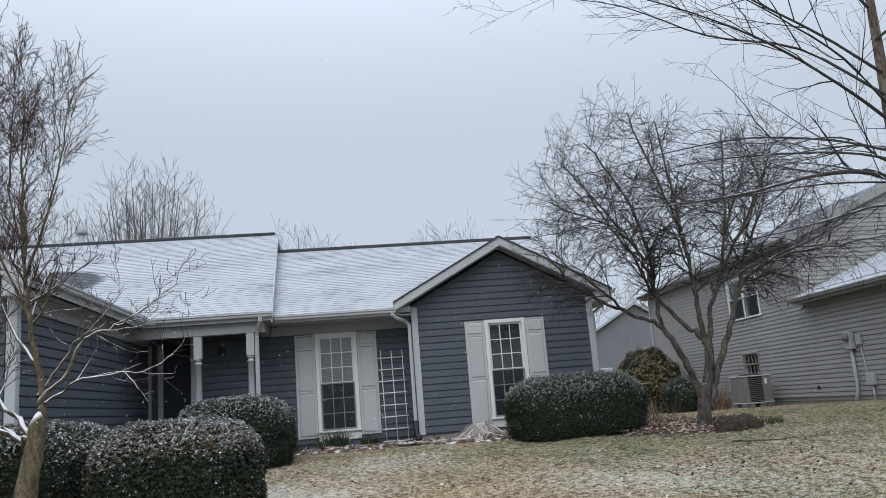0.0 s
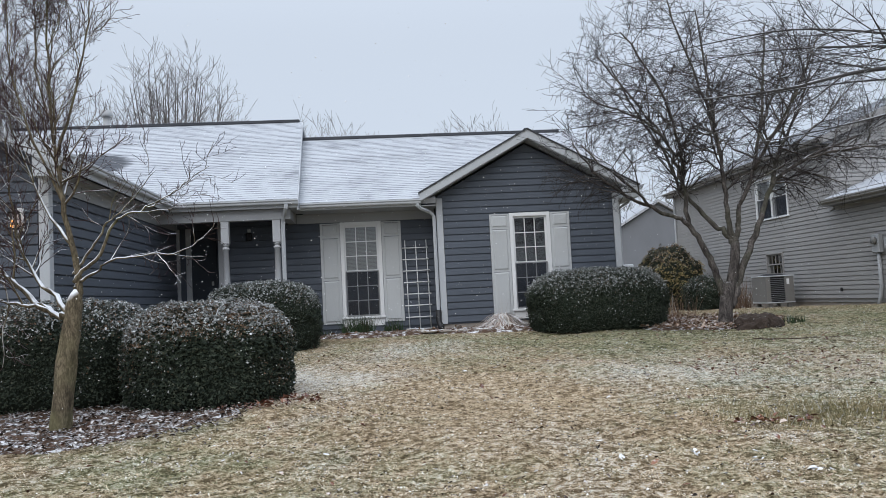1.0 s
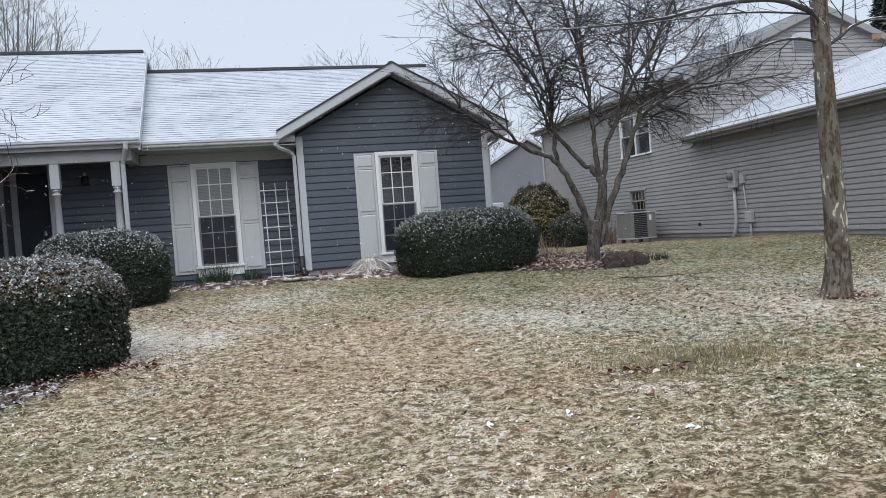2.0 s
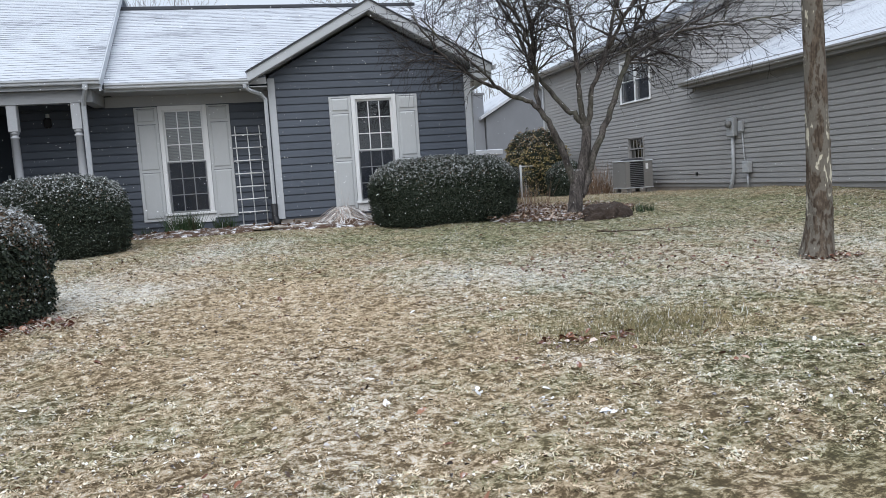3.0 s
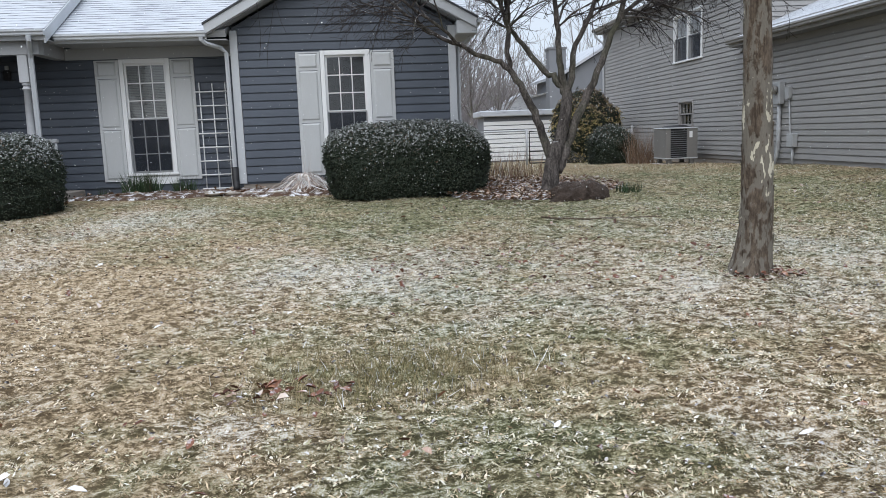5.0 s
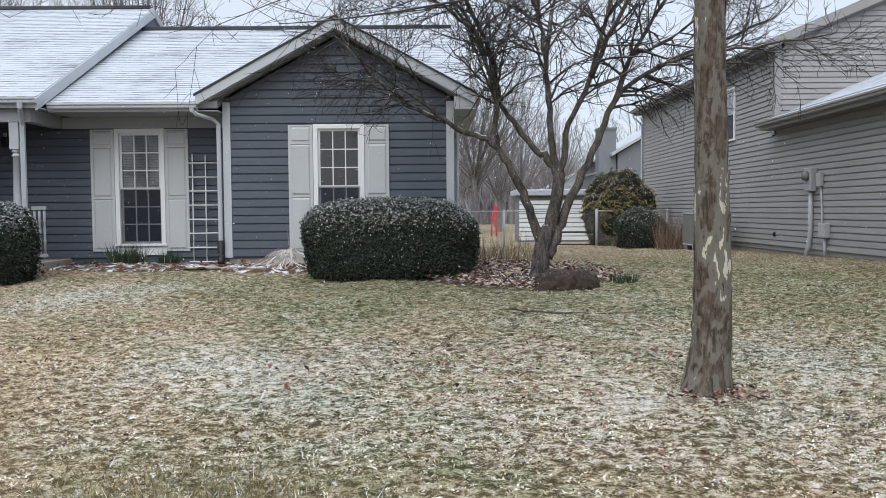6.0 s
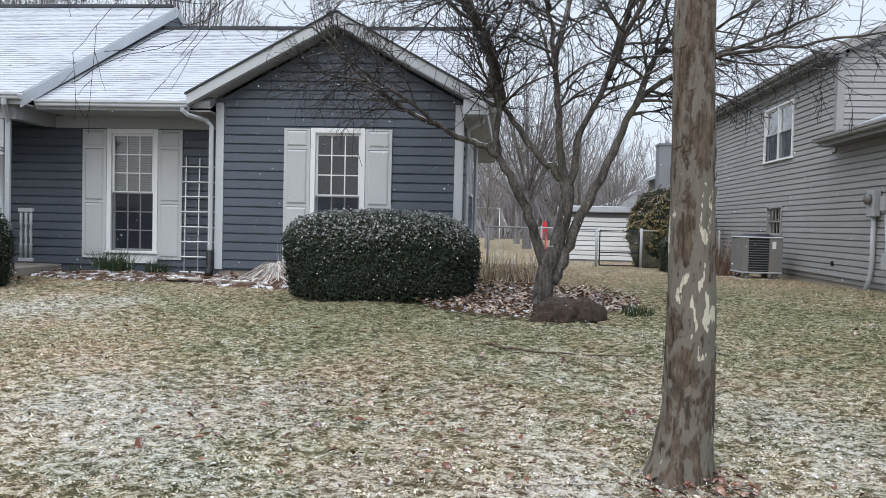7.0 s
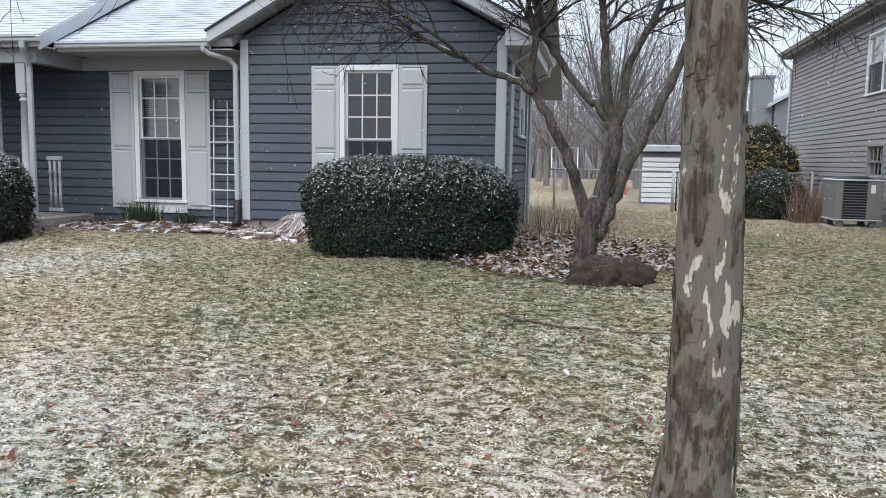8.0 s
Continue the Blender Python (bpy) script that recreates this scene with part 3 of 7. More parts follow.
siding(wall_ret, Matrix.Translation((-0.001, YR, 0)) @ pose(0, 0, 0, 0, 0, -90), 0.0, 2.36, lambda z: (0.0, 0.36), [], M_SIDING)
# right side wall
WING = 3.1           # depth of the gabled wing
W_S = (1.75, 2.40, 1.18, 2.10)   # its side window, along y and up
wall_s = part("wall", boxes((GX1 - 0.14, GX1, 0.141, W_S[0] + 0.03, -0.25, 2.40), (GX1 - 0.14, GX1, W_S[1] - 0.03, WING, -0.25, 2.40), (GX1 - 0.14, GX1, W_S[0] + 0.03, W_S[1] - 0.03, -0.25, W_S[2]), (GX1 - 0.14, GX1, W_S[0] + 0.03, W_S[1] - 0.03, W_S[3] - 0.03, 2.40)), M_SIDING, house, "slate-blue lapped siding side wall of the wing")
wing_m = Matrix.Translation((GX1, 0, 0)) @ pose(0, 0, 0, 0, 0, 90)
siding(wall_s, wing_m, -0.10, 2.36, lambda z: (0.09, WING), [W_S], M_SIDING)
sash_window(house, *W_S, m=wing_m, cols=1, rows=1, casing=0.05, label="narrow white hung window in the side wall")
part("wall", boxes((2.74, 2.88, WING, 9.2, -0.4, 2.40), (2.88, GX1, WING - 0.14, WING - 0.001, -0.25, 2.40)), M_SIDING, house)
part("wall", boxes((-9.5, 2.88, 9.2, 9.34, -0.4, 2.40)), M_SIDING, house)
# foundation
part("foundation", boxes((0.02, GX1 - 0.02, 0.015, 0.3, -0.5, -0.004), (-4.1, 0.02, YR + 0.015, YR + 0.3, -0.6, -0.035), (GX1 - 0.3, GX1 - 0.015, 0.3, WING, -0.6, -0.11)), M_CONC, house, "stained concrete foundation strip")
# corner boards
for x0, x1, y0, y1, z0, z1 in ((-0.034, 0.085, -0.034, 0.0, -0.01, 2.36), (-0.034, 0.0, 0.0, 0.085, -0.01, 2.36), (GX1 - 0.085, GX1 + 0.034, -0.034, 0.0, -0.02, 2.36), (GX1, GX1 + 0.034, 0.0, 0.085, -0.1, 2.36)):
    part("corner_board", boxes((x0, x1, y0, y1, z0, z1, 0.003)), M_TRIM, house)
part("corner_board", boxes((GX1, GX1 + 0.034, WING - 0.085, WING + 0.01, -0.15, 2.36, 0.003)), M_TRIM, house)

# windows and shutters
sash_window(house, *W_R, *WZ, label="white hung window with dark panes", blind=0.0, apron=0.15)
sash_window(house, *W_L, *WZ, m=Matrix.Translation((0, YR, 0)), label="white hung window with a pale blind", blind=0.50, apron=0.15)
for x0, x1, y in ((-2.255, -1.88, YR), (-1.08, -0.705, YR), (0.965, 1.34, 0.0), (2.13, 2.502, 0.0)):
    shutter(house, x0, x1, 0.078, 2.008, y - 0.029)

# roofs
LOW_E, LOW_R = (-0.24, 2.34), (4.6, 4.53)
UP_E, UP_R = (-0.60, 2.38), (5.2, 5.13)
XS, XR = -2.56, -2.94   # where the upper roof ends, at its eave and at its ridge
XG = -4.78           # eave of the garage wing
roof_slope("roof_slope", house, (XS - 0.06, *LOW_E), (-0.05, *LOW_E), (XR - 0.06, *LOW_R), (-0.05, *LOW_R), seed=1)
f0 = 0.135
low_mid = (LOW_E[0] + f0 * (LOW_R[0] - LOW_E[0]), LOW_E[1] + f0 * (LOW_R[1] - LOW_E[1]))
roof_slope("roof_slope", house, (-0.053, *low_mid), (GX1 + 0.3, *low_mid), (-0.053, *LOW_R), (GX1 + 0.3, *LOW_R), seed=6)
roof_slope("roof_slope", house, (GX1 + 0.3, 9.5, 2.40), (XS - 0.06, 9.5, 2.40), (GX1 + 0.3, *LOW_R), (XR - 0.06, *LOW_R), seed=2)
roof_slope("roof_slope", house, (-11.0, *UP_E), (XS, *UP_E), (-11.0, *UP_R), (XR, *UP_R), seed=4, thick=0.14)
roof_slope("roof_slope", house, (XS, 10.4, 2.46), (-11.0, 10.4, 2.46), (XR, *UP_R), (-11.0, *UP_R), seed=5, thick=0.14)
part("ridge_cap", boxes((XR, GX1 + 0.06, LOW_R[0] - 0.10, LOW_R[0] + 0.10, LOW_R[1] - 0.03, LOW_R[1] + 0.045, 0.01)), M_RIDGE, house, "dark ridge cap shingles bare of snow")
part("ridge_cap", boxes((-11.0, XR - 0.06, UP_R[0] - 0.10, UP_R[0] + 0.10, UP_R[1] - 0.03, UP_R[1] + 0.045, 0.01)), M_RIDGE, house, "dark ridge cap shingles bare of snow")
# rake of the upper roof, over the lower one
rk = [(UP_E[0] - 0.03, UP_E[1] - 0.02), (UP_R[0], UP_R[1] - 0.01), (UP_R[0], UP_R[1] - 0.20), (UP_E[0] - 0.03, UP_E[1] - 0.20)]
part("rake_board", prism(bmesh.new(), [(XS - 0.012 + (XR - XS) * (y - UP_E[0]) / (UP_R[0] - UP_E[0]), y, z) for y, z in rk], (0.03, 0, 0)), M_TRIM, house, "pale rake board")
wk = [(UP_E[0] + 0.2, UP_E[1] - 0.1), (UP_R[0], UP_R[1] - 0.12), (9.9, 2.4), (9.3, 2.0), (UP_E[0] + 0.2, 2.2)]
part("wall", prism(bmesh.new(), [(XR - 0.1, y, z) for y, z in wk], (0.08, 0, 0)), M_SIDING, house)

# front gable roof, running back into the lower slope
gp_z = 3.60
for sgn, sd in ((-1, 7), (1, 8)):
    ex = GX1 / 2 + sgn * 2.08
    ez = gp_z - 0.03 - GP * 2.08
    a, b = (ex, -0.30, ez), (ex, 2.6, ez)
    ra, rb = (GX1 / 2, -0.30, gp_z - 0.03), (GX1 / 2, 2.6, gp_z - 0.03)
    if sgn < 0:
        roof_slope("roof_slope", house, b, a, rb, ra, seed=sd, thick=0.08)
    else:
        roof_slope("roof_slope", house, a, b, ra, rb, seed=sd, thick=0.08)
    ring = [(ex, -0.325, ez - 0.01), (GX1 / 2, -0.325, gp_z - 0.035), (GX1 / 2, -0.325, gp_z - 0.20), (ex, -0.325, ez - 0.155)]
    part("rake_board", prism(bmesh.new(), ring, (0, 0.03, 0)), M_TRIM, house, "pale rake board of the front gable")
    edge = [(ex - sgn * -0.02, -0.345, ez + 0.012), (GX1 / 2, -0.345, gp_z - 0.012), (GX1 / 2, -0.345, gp_z - 0.04), (ex - sgn * -0.02, -0.345, ez - 0.016)]
    part("drip_edge", prism(bmesh.new(), edge, (0, 0.06, 0)), M_RIDGE, house)
    # boxed soffit under the rake
    sof = [(ex, -0.295, ez - 0.155), (GX1 / 2, -0.295, gp_z - 0.195), (GX1 / 2, -0.295, gp_z - 0.215), (ex, -0.295, ez - 0.175)]
    part("soffit", prism(bmesh.new(), sof, (0, 0.31, 0)), M_FRIEZE, house)
part("ridge_cap", boxes((GX1 / 2 - 0.05, GX1 / 2 + 0.05, -0.29, 2.6, gp_z - 0.05, gp_z - 0.006, 0.01)), M_RIDGE, house)
# boxed eave return at the right end
part("eave_return", boxes((GX1 + 0.036, GX1 + 0.36, -0.29, WING + 0.2, 2.20, 2.40, 0.006)), M_TRIM, house)
gutter(house, (GX1 + 0.36, -0.30, 2.44), (GX1 + 0.36, WING + 0.2, 2.44), (1, 0, 0))
part("frieze", boxes((GX1 + 0.031, GX1 + 0.036, 0.09, WING - 0.09, 2.13, 2.36)), M_TRIM, house)

# eaves of the set-back front and of the porch
part("soffit", boxes((XS, -0.04, -0.245, YR, 2.20, 2.215)), M_FRIEZE, house)
part("fascia", boxes((XS, -0.33, -0.27, -0.245, 2.20, 2.335)), M_TRIM, house)
gutter(house, (XS + 0.02, -0.27, 2.325), (-0.335, -0.27, 2.325), (0, -1, 0))
part("frieze", boxes((-2.69, -0.036, YR - 0.036, YR - 0.0305, 2.025, 2.20)), M_FRIEZE, house, "pale grey frieze over the window")
part("fascia", boxes((XG, XS - 0.01, -0.63, -0.605, 2.22, 2.375)), M_TRIM, house)
gutter(house, (XG - 0.1, -0.63, 2.365), (XS + 0.02, -0.63, 2.365), (0, -1, 0))
part("porch_beam", boxes((-5.3, -2.70, -0.52, -0.36, 2.03, 2.22, 0.004)), M_FRIEZE, house, "pale grey beam over the porch")
part("porch_beam", boxes((-2.86, -2.70, -0.355, YR, 2.03, 2.22, 0.004)), M_FRIEZE, house)
part("soffit", boxes((-5.3, XS, -0.60, 3.0, 2.222, 2.24)), M_FRIEZE, house)

# porch: slab, posts, back wall, door, railing
part("porch_slab", boxes((-5.15, -2.6, -0.62, 3.0, -0.6, -0.03, 0.01)), M_CONC, house, "concrete porch slab")
for px in (-3.87, -2.96):
    prof = [(0.0, 0.062), (0.22, 0.062), (0.225, 0.075), (0.245, 0.075), (0.25, 0.055), (0.9, 0.062), (1.55, 0.05), (1.56, 0.066), (1.585, 0.066), (1.59, 0.05), (1.62, 0.05), (1.625, 0.064), (1.65, 0.064), (1.66, 0.058)]
    vs = [(Vector((px, -0.44, -0.03 + h)), r) for h, r in prof]
    post = tube_part("porch_post", [([p for p, _ in vs], [r for _, r in vs])], M_POST, house, 14, "turned pale grey porch post")
    part("cap", boxes((px - 0.07, px + 0.07, -0.51, -0.37, 1.63, 2.03, 0.006)), M_POST, post)
    part("base", boxes((px - 0.075, px + 0.075, -0.515, -0.365, -0.03, 0.2, 0.006)), M_POST, post)
part("corner_board", boxes((-4.18, -4.06, YR - 0.034, YR, -0.04, 2.20, 0.003)), M_POST, house)
part("wall", boxes((-4.15, -4.01, YR + 0.141, 0.90, -0.05, 2.22)), M_SIDING, house)
wall_p = part("wall", boxes((-5.3, -4.0, 0.90, 1.04, -0.05, 2.22)), M_SIDING, house)
siding(wall_p, Matrix.Translation((0, 0.90, 0)), 0.0, 2.2, lambda z: (-5.06, -4.16), [(-5.2, -4.30, -1, 2.1)], M_SIDING)
door = part("door", boxes((-4.78, -4.30, 0.855, 0.895, -0.03, 2.02, 0.004)), M_DOOR, house, "dark front door in the porch")
part("door_handle", boxes((-4.40, -4.36, 0.82, 0.855, 0.94, 1.02, 0.008)), M_METAL, door)
for c0, c1 in ((-5.06, -5.0), (-4.88, -4.78)):
    part("door_casing", boxes((c0, c1, 0.83, 0.895, -0.03, 2.06, 0.004)), M_POST, house)
sconce = part("wall_sconce", boxes((-3.65, -3.53, YR - 0.10, YR - 0.031, 1.74, 1.90, 0.025)), M_BLACK, house, "small dark porch lantern")
part("mount", boxes((-3.62, -3.56, YR - 0.06, YR - 0.029, 1.90, 1.97, 0.01)), M_METAL, sconce)
rail = part("porch_railing", boxes((-2.99, -2.77, -0.03, 0.03, 0.74, 0.80, 0.006)), M_POST, house, "pale grey porch railing")
part("bottom_rail", boxes((-2.99, -2.77, -0.02, 0.02, 0.02, 0.07, 0.004)), M_POST, rail)
for k in range(3):
    x = -2.955 + 0.075 * k
    prof = [(0.07, 0.02), (0.25, 0.02), (0.27, 0.026), (0.30, 0.014), (0.42, 0.022), (0.55, 0.014), (0.58, 0.026), (0.6, 0.02), (0.75, 0.02)]
    tube_part("baluster", [([Vector((x, 0, h)) for h, _ in prof], [r for _, r in prof])], M_POST, rail, 8)

# downspouts
downspout(house, [(-2.75, -0.70, 2.28), (-2.75, -0.70, 2.22), (-2.82, -0.53, 2.08), (-2.845, -0.47, 1.98), (-2.845, -0.47, -0.1)], w=0.04)
downspout(house, [(-0.40, -0.33, 2.24), (-0.40, -0.33, 2.20), (-0.34, -0.28, 2.15), (-0.16, -0.09, 2.10), (-0.085, -0.06, 2.02), (-0.085, -0.055, 0.22)])
tube_part("drain_boot", [pipe([(-0.085, -0.055, 0.26), (-0.085, -0.055, 0.05), (-0.07, -0.10, -0.02), (-0.05, -0.2, -0.09)], 0.055)], M_BLACK, house, 10, "black plastic drain boot")
downspout(house, [(GX1 + 0.40, WING - 0.2, 2.34), (GX1 + 0.36, WING - 0.2, 2.22), (GX1 + 0.09, WING - 0.15, 2.05), (GX1 + 0.08, WING - 0.15, -0.2)])
downspout(house, [(GX1 + 0.30, 0.14, 2.22), (GX1 + 0.28, 0.15, 2.16), (GX1 + 0.09, 0.17, 2.04), (GX1 + 0.075, 0.17, -0.15)])

# garage wing
GY = -5.0
GXW = XG - 0.30
gar = part("wall", boxes((GXW - 0.14, GXW, GY, 1.72, -0.5, 2.40)), M_SIDING, house, "slate-blue siding wall of the garage wing")
siding(gar, Matrix.Translation((GXW, 0, 0)) @ pose(0, 0, 0, 0, 0, 90), -0.15, 2.12, lambda z: (GY + 0.1, 0.88), [], M_SIDING)
GRX, GRP = -8.4, 0.50
bm = boxes((-11.6, GXW - 0.14, GY, GY + 0.14, -0.6, 2.40))
prism(bm, [(-11.6, GY, 2.40), (GXW, GY, 2.40), (GRX, GY, 2.40 + GRP * (GXW - GRX))], (0, 0.14, 0))
garf = part("wall", bm, M_SIDING, house, "slate-blue siding front of the garage wing")
siding(garf, Matrix.Translation((0, GY, 0)), -0.3, 3.9, lambda z: (-11.6, GXW - 0.1) if z < 2.3 else (-11.6, GXW - 0.1 - (z - 2.3) / GRP), [(-11.0, -6.35, -1, 1.95)], M_SIDING)
for x0, x1, y0, y1 in ((GXW - 0.085, GXW + 0.034, GY - 0.034, GY), (GXW, GXW + 0.034, GY, GY + 0.085)):
    part("corner_board", boxes((x0, x1, y0, y1, -0.35, 2.36, 0.003)), M_TRIM, house)
ez = 2.40
roof_slope("roof_slope", house, (XG, GY - 0.35, ez), (XG, 3.0, ez), (GRX, GY - 0.35, ez + GRP * (XG - GRX)), (GRX, 3.0, ez + GRP * (XG - GRX)), seed=11)
roof_slope("roof_slope", house, (2 * GRX - XG, 3.0, ez), (2 * GRX - XG, GY - 0.35, ez), (GRX, 3.0, ez + GRP * (XG - GRX)), (GRX, GY - 0.35, ez + GRP * (XG - GRX)), seed=12)
gutter(house, (XG + 0.005, GY - 0.36, ez - 0.015), (XG + 0.005, -0.75, ez - 0.015), (1, 0, 0))
part("soffit", boxes((GXW + 0.001, XG, GY - 0.33, 1.7, 2.20, 2.215)), M_FRIEZE, house)
part("fascia", boxes((XG - 0.025, XG, GY - 0.33, -0.7, 2.20, 2.395)), M_TRIM, house)
part("frieze", boxes((GXW + 0.031, GXW + 0.036, GY + 0.09, 1.68, 2.02, 2.20)), M_FRIEZE, house)
part("eave_return", boxes((GXW - 0.02, XG - 0.03, GY - 0.345, GY - 0.03, 2.12, 2.38, 0.006)), M_TRIM, house)
ring = [(XG, GY - 0.375, ez - 0.02), (GRX, GY - 0.375, ez + GRP * (XG - GRX) - 0.02), (GRX, GY - 0.375, ez + GRP * (XG - GRX) - 0.19), (XG, GY - 0.375, ez - 0.19)]
part("rake_board", prism(bmesh.new(), ring, (0, 0.03, 0)), M_TRIM, house, "pale rake board of the garage gable")
part("garage_door", boxes((-11.0, -6.4, GY - 0.01, GY + 0.05, -0.45, 1.9)), M_WHITE, house, "white garage door")
# flue on the roof behind the ridge
flue = tube_part("roof_flue", [pipe([(-8.0, 5.9, 4.6), (-8.0, 5.9, 5.60)], 0.085)], M_METAL, house, 14, "galvanised roof flue with a cap")
tube_part("flue_cap", [pipe([(-8.0, 5.9, 5.58), (-8.0, 5.9, 5.62), (-8.0, 5.9, 5.74)], 0.15)], M_METAL, flue, 16)

# ---- the neighbour's house ----
NX = 9.68
neighbour = thing("neighbour_house", "two-storey taupe-grey sided house with snow on its low roof", "house")
FAR_Y, MID_Y, NEAR_Y = 12.8, 3.0, -9.0
wn1 = (4.98, 6.70, 2.17, 3.33)
wn2 = (5.45, 6.35, 0.62, 1.24)
side_m = Matrix.Translation((NX, 0, 0)) @ pose(0, 0, 0, 0, 0, -90)   # looks towards -x; along it u = -y
bm = bmesh.new()
box(bm, NX, NX + 0.15, MID_Y, wn1[0] + 0.05, -0.1, 3.85)
box(bm, NX, NX + 0.15, wn1[1] - 0.05, FAR_Y, -0.1, 3.85)
box(bm, NX, NX + 0.15, wn1[0] + 0.05, wn1[1] - 0.05, wn1[3] - 0.05, 3.85)
box(bm, NX, NX + 0.15, wn1[0] + 0.05, wn2[0] + 0.03, -0.1, wn1[2] + 0.02)
box(bm, NX, NX + 0.15, wn2[1] - 0.03, wn1[1] - 0.05, -0.1, wn1[2] + 0.02)
box(bm, NX, NX + 0.15, wn2[0] + 0.03, wn2[1] - 0.03, -0.1, wn2[2])
box(bm, NX, NX + 0.15, wn2[0] + 0.03, wn2[1] - 0.03, wn2[3] - 0.03, wn1[2] + 0.02)
box(bm, NX, NX + 0.15, NEAR_Y, MID_Y, -0.1, 2.35)
nwall = part("wall", bm, M_SIDING_N, neighbour, "taupe-grey lapped siding side wall")
siding(nwall, side_m, -0.02, 3.80, lambda z: (-FAR_Y + 0.08, -MID_Y - 0.08) if z > 2.06 else (-FAR_Y + 0.08, -NEAR_Y),
       [(-wn1[1], -wn1[0], wn1[2], wn1[3]), (-wn2[1], -wn2[0], wn2[2], wn2[3])], M_SIDING_N, course=0.104)
siding(nwall, side_m, 2.27, 2.45, lambda z: (-MID_Y + 0.0, -NEAR_Y), [], M_SIDING_N)
part("foundation", boxes((NX + 0.02, NX + 0.3, NEAR_Y, FAR_Y, -0.8, -0.03)), M_CONC, neighbour, "stained concrete foundation strip")
# front gable of the upper storey
AX, AZ = 13.45, 5.40
bm = bmesh.new()
prism(bm, [(NX, MID_Y, 0), (2 * AX - NX, MID_Y, 0), (2 * AX - NX, MID_Y, 3.85), (AX, MID_Y, AZ), (NX, MID_Y, 3.85)], (0, 0.15, 0))
nfront = part("wall", bm, M_SIDING_N, neighbour, "taupe-grey siding gable over the low roof")
npitch = (AZ - 3.85) / (AX - NX)
siding(nfront, Matrix.Translation((0, MID_Y, 0)), 2.24, 5.2, lambda z: (NX + 0.08, 2 * AX - NX) if z < 3.75 else (NX + 0.08 + (z - 3.75) / npitch, 2 * AX - NX - (z - 3.75) / npitch), [], M_SIDING_N, course=0.104)
for x0, x1, y0, y1 in ((NX - 0.034, NX + 0.085, MID_Y - 0.034, MID_Y), (NX - 0.034, NX, MID_Y, MID_Y + 0.085)):
    part("corner_board", boxes((x0, x1, y0, y1, 2.1, 3.80, 0.003)), M_GREYTRIM, neighbour)
part("corner_board", boxes((NX - 0.026, NX, FAR_Y - 0.09, FAR_Y, -0.05, 3.8, 0.003)), M_GREYTRIM, neighbour)
part("wall", boxes((NX, 2 * AX - NX, FAR_Y, FAR_Y + 0.15, -0.5, 3.85), (2 * AX - NX, 2 * AX - NX + 0.15, NEAR_Y, FAR_Y, -0.5, 3.85), (NX, 2 * AX - NX, NEAR_Y - 0.15, NEAR_Y, -0.5, 2.35)), M_SIDING_N, neighbour)
ov = 0.24
for sgn, sd in ((-1, 21), (1, 22)):
    ex, ez = AX + sgn * (AX - NX + ov), 3.95 - npitch * ov
    a, b = (ex, MID_Y - 0.16, ez), (ex, FAR_Y + 0.35, ez)
    ra, rb = (AX, MID_Y - 0.16, AZ + 0.12), (AX, FAR_Y + 0.35, AZ + 0.12)
    if sgn < 0:
        roof_slope("roof_slope", neighbour, b, a, rb, ra, seed=sd)
    else:
        roof_slope("roof_slope", neighbour, a, b, ra, rb, seed=sd)
    ring = [(ex, MID_Y - 0.185, ez), (AX, MID_Y - 0.185, AZ + 0.11), (AX, MID_Y - 0.185, AZ - 0.06), (ex, MID_Y - 0.185, ez - 0.17)]
    part("rake_board", prism(bmesh.new(), ring, (0, 0.03, 0)), M_GREYTRIM, neighbour)
ex, ez = NX - ov, 3.95 - npitch * ov
part("soffit", boxes((ex, NX, MID_Y - 0.152, FAR_Y + 0.3, ez - 0.17, ez - 0.15)), M_DARKTRIM, neighbour)
part("fascia", boxes((ex - 0.02, ex, MID_Y - 0.152, FAR_Y + 0.3, ez - 0.17, ez - 0.01)), M_GREYTRIM, neighbour)
gutter(neighbour, (ex - 0.02, MID_Y - 0.14, ez - 0.02), (ex - 0.02, FAR_Y + 0.3, ez - 0.02), (-1, 0, 0), mat=M_GREYTRIM)
downspout(neighbour, [(ex - 0.06, FAR_Y + 0.1, ez - 0.1), (ex - 0.05, FAR_Y + 0.1, ez - 0.25), (NX - 0.06, FAR_Y - 0.05, ez - 0.5), (NX - 0.06, FAR_Y - 0.05, -0.1)], "white downspout", M_TRIM)
# low roof at the front
lx, lz, lp = 9.38, 2.33, 0.40
roof_slope("roof_slope", neighbour, (lx, MID_Y - 0.03, lz), (lx, NEAR_Y - 0.3, lz), (AX, MID_Y - 0.03, lz + lp * (AX - lx)), (AX, NEAR_Y - 0.3, lz + lp * (AX - lx)), seed=23, lap=0.35)
roof_slope("roof_slope", neighbour, (2 * AX - lx, NEAR_Y - 0.3, lz), (2 * AX - lx, MID_Y - 0.03, lz), (AX, NEAR_Y - 0.3, lz + lp * (AX - lx)), (AX, MID_Y - 0.03, lz + lp * (AX - lx)), seed=24)
part("fascia", boxes((lx - 0.02, lx, NEAR_Y - 0.3, MID_Y - 0.03, lz - 0.16, lz - 0.01)), M_GREYTRIM, neighbour)
part("soffit", boxes((lx, NX - 0.021, NEAR_Y - 0.3, MID_Y - 0.03, lz - 0.16, lz - 0.14)), M_DARKTRIM, neighbour)
gutter(neighbour, (lx - 0.02, MID_Y - 0.03, lz - 0.01), (lx - 0.02, NEAR_Y - 0.3, lz - 0.01), (-1, 0, 0), mat=M_GREYTRIM)
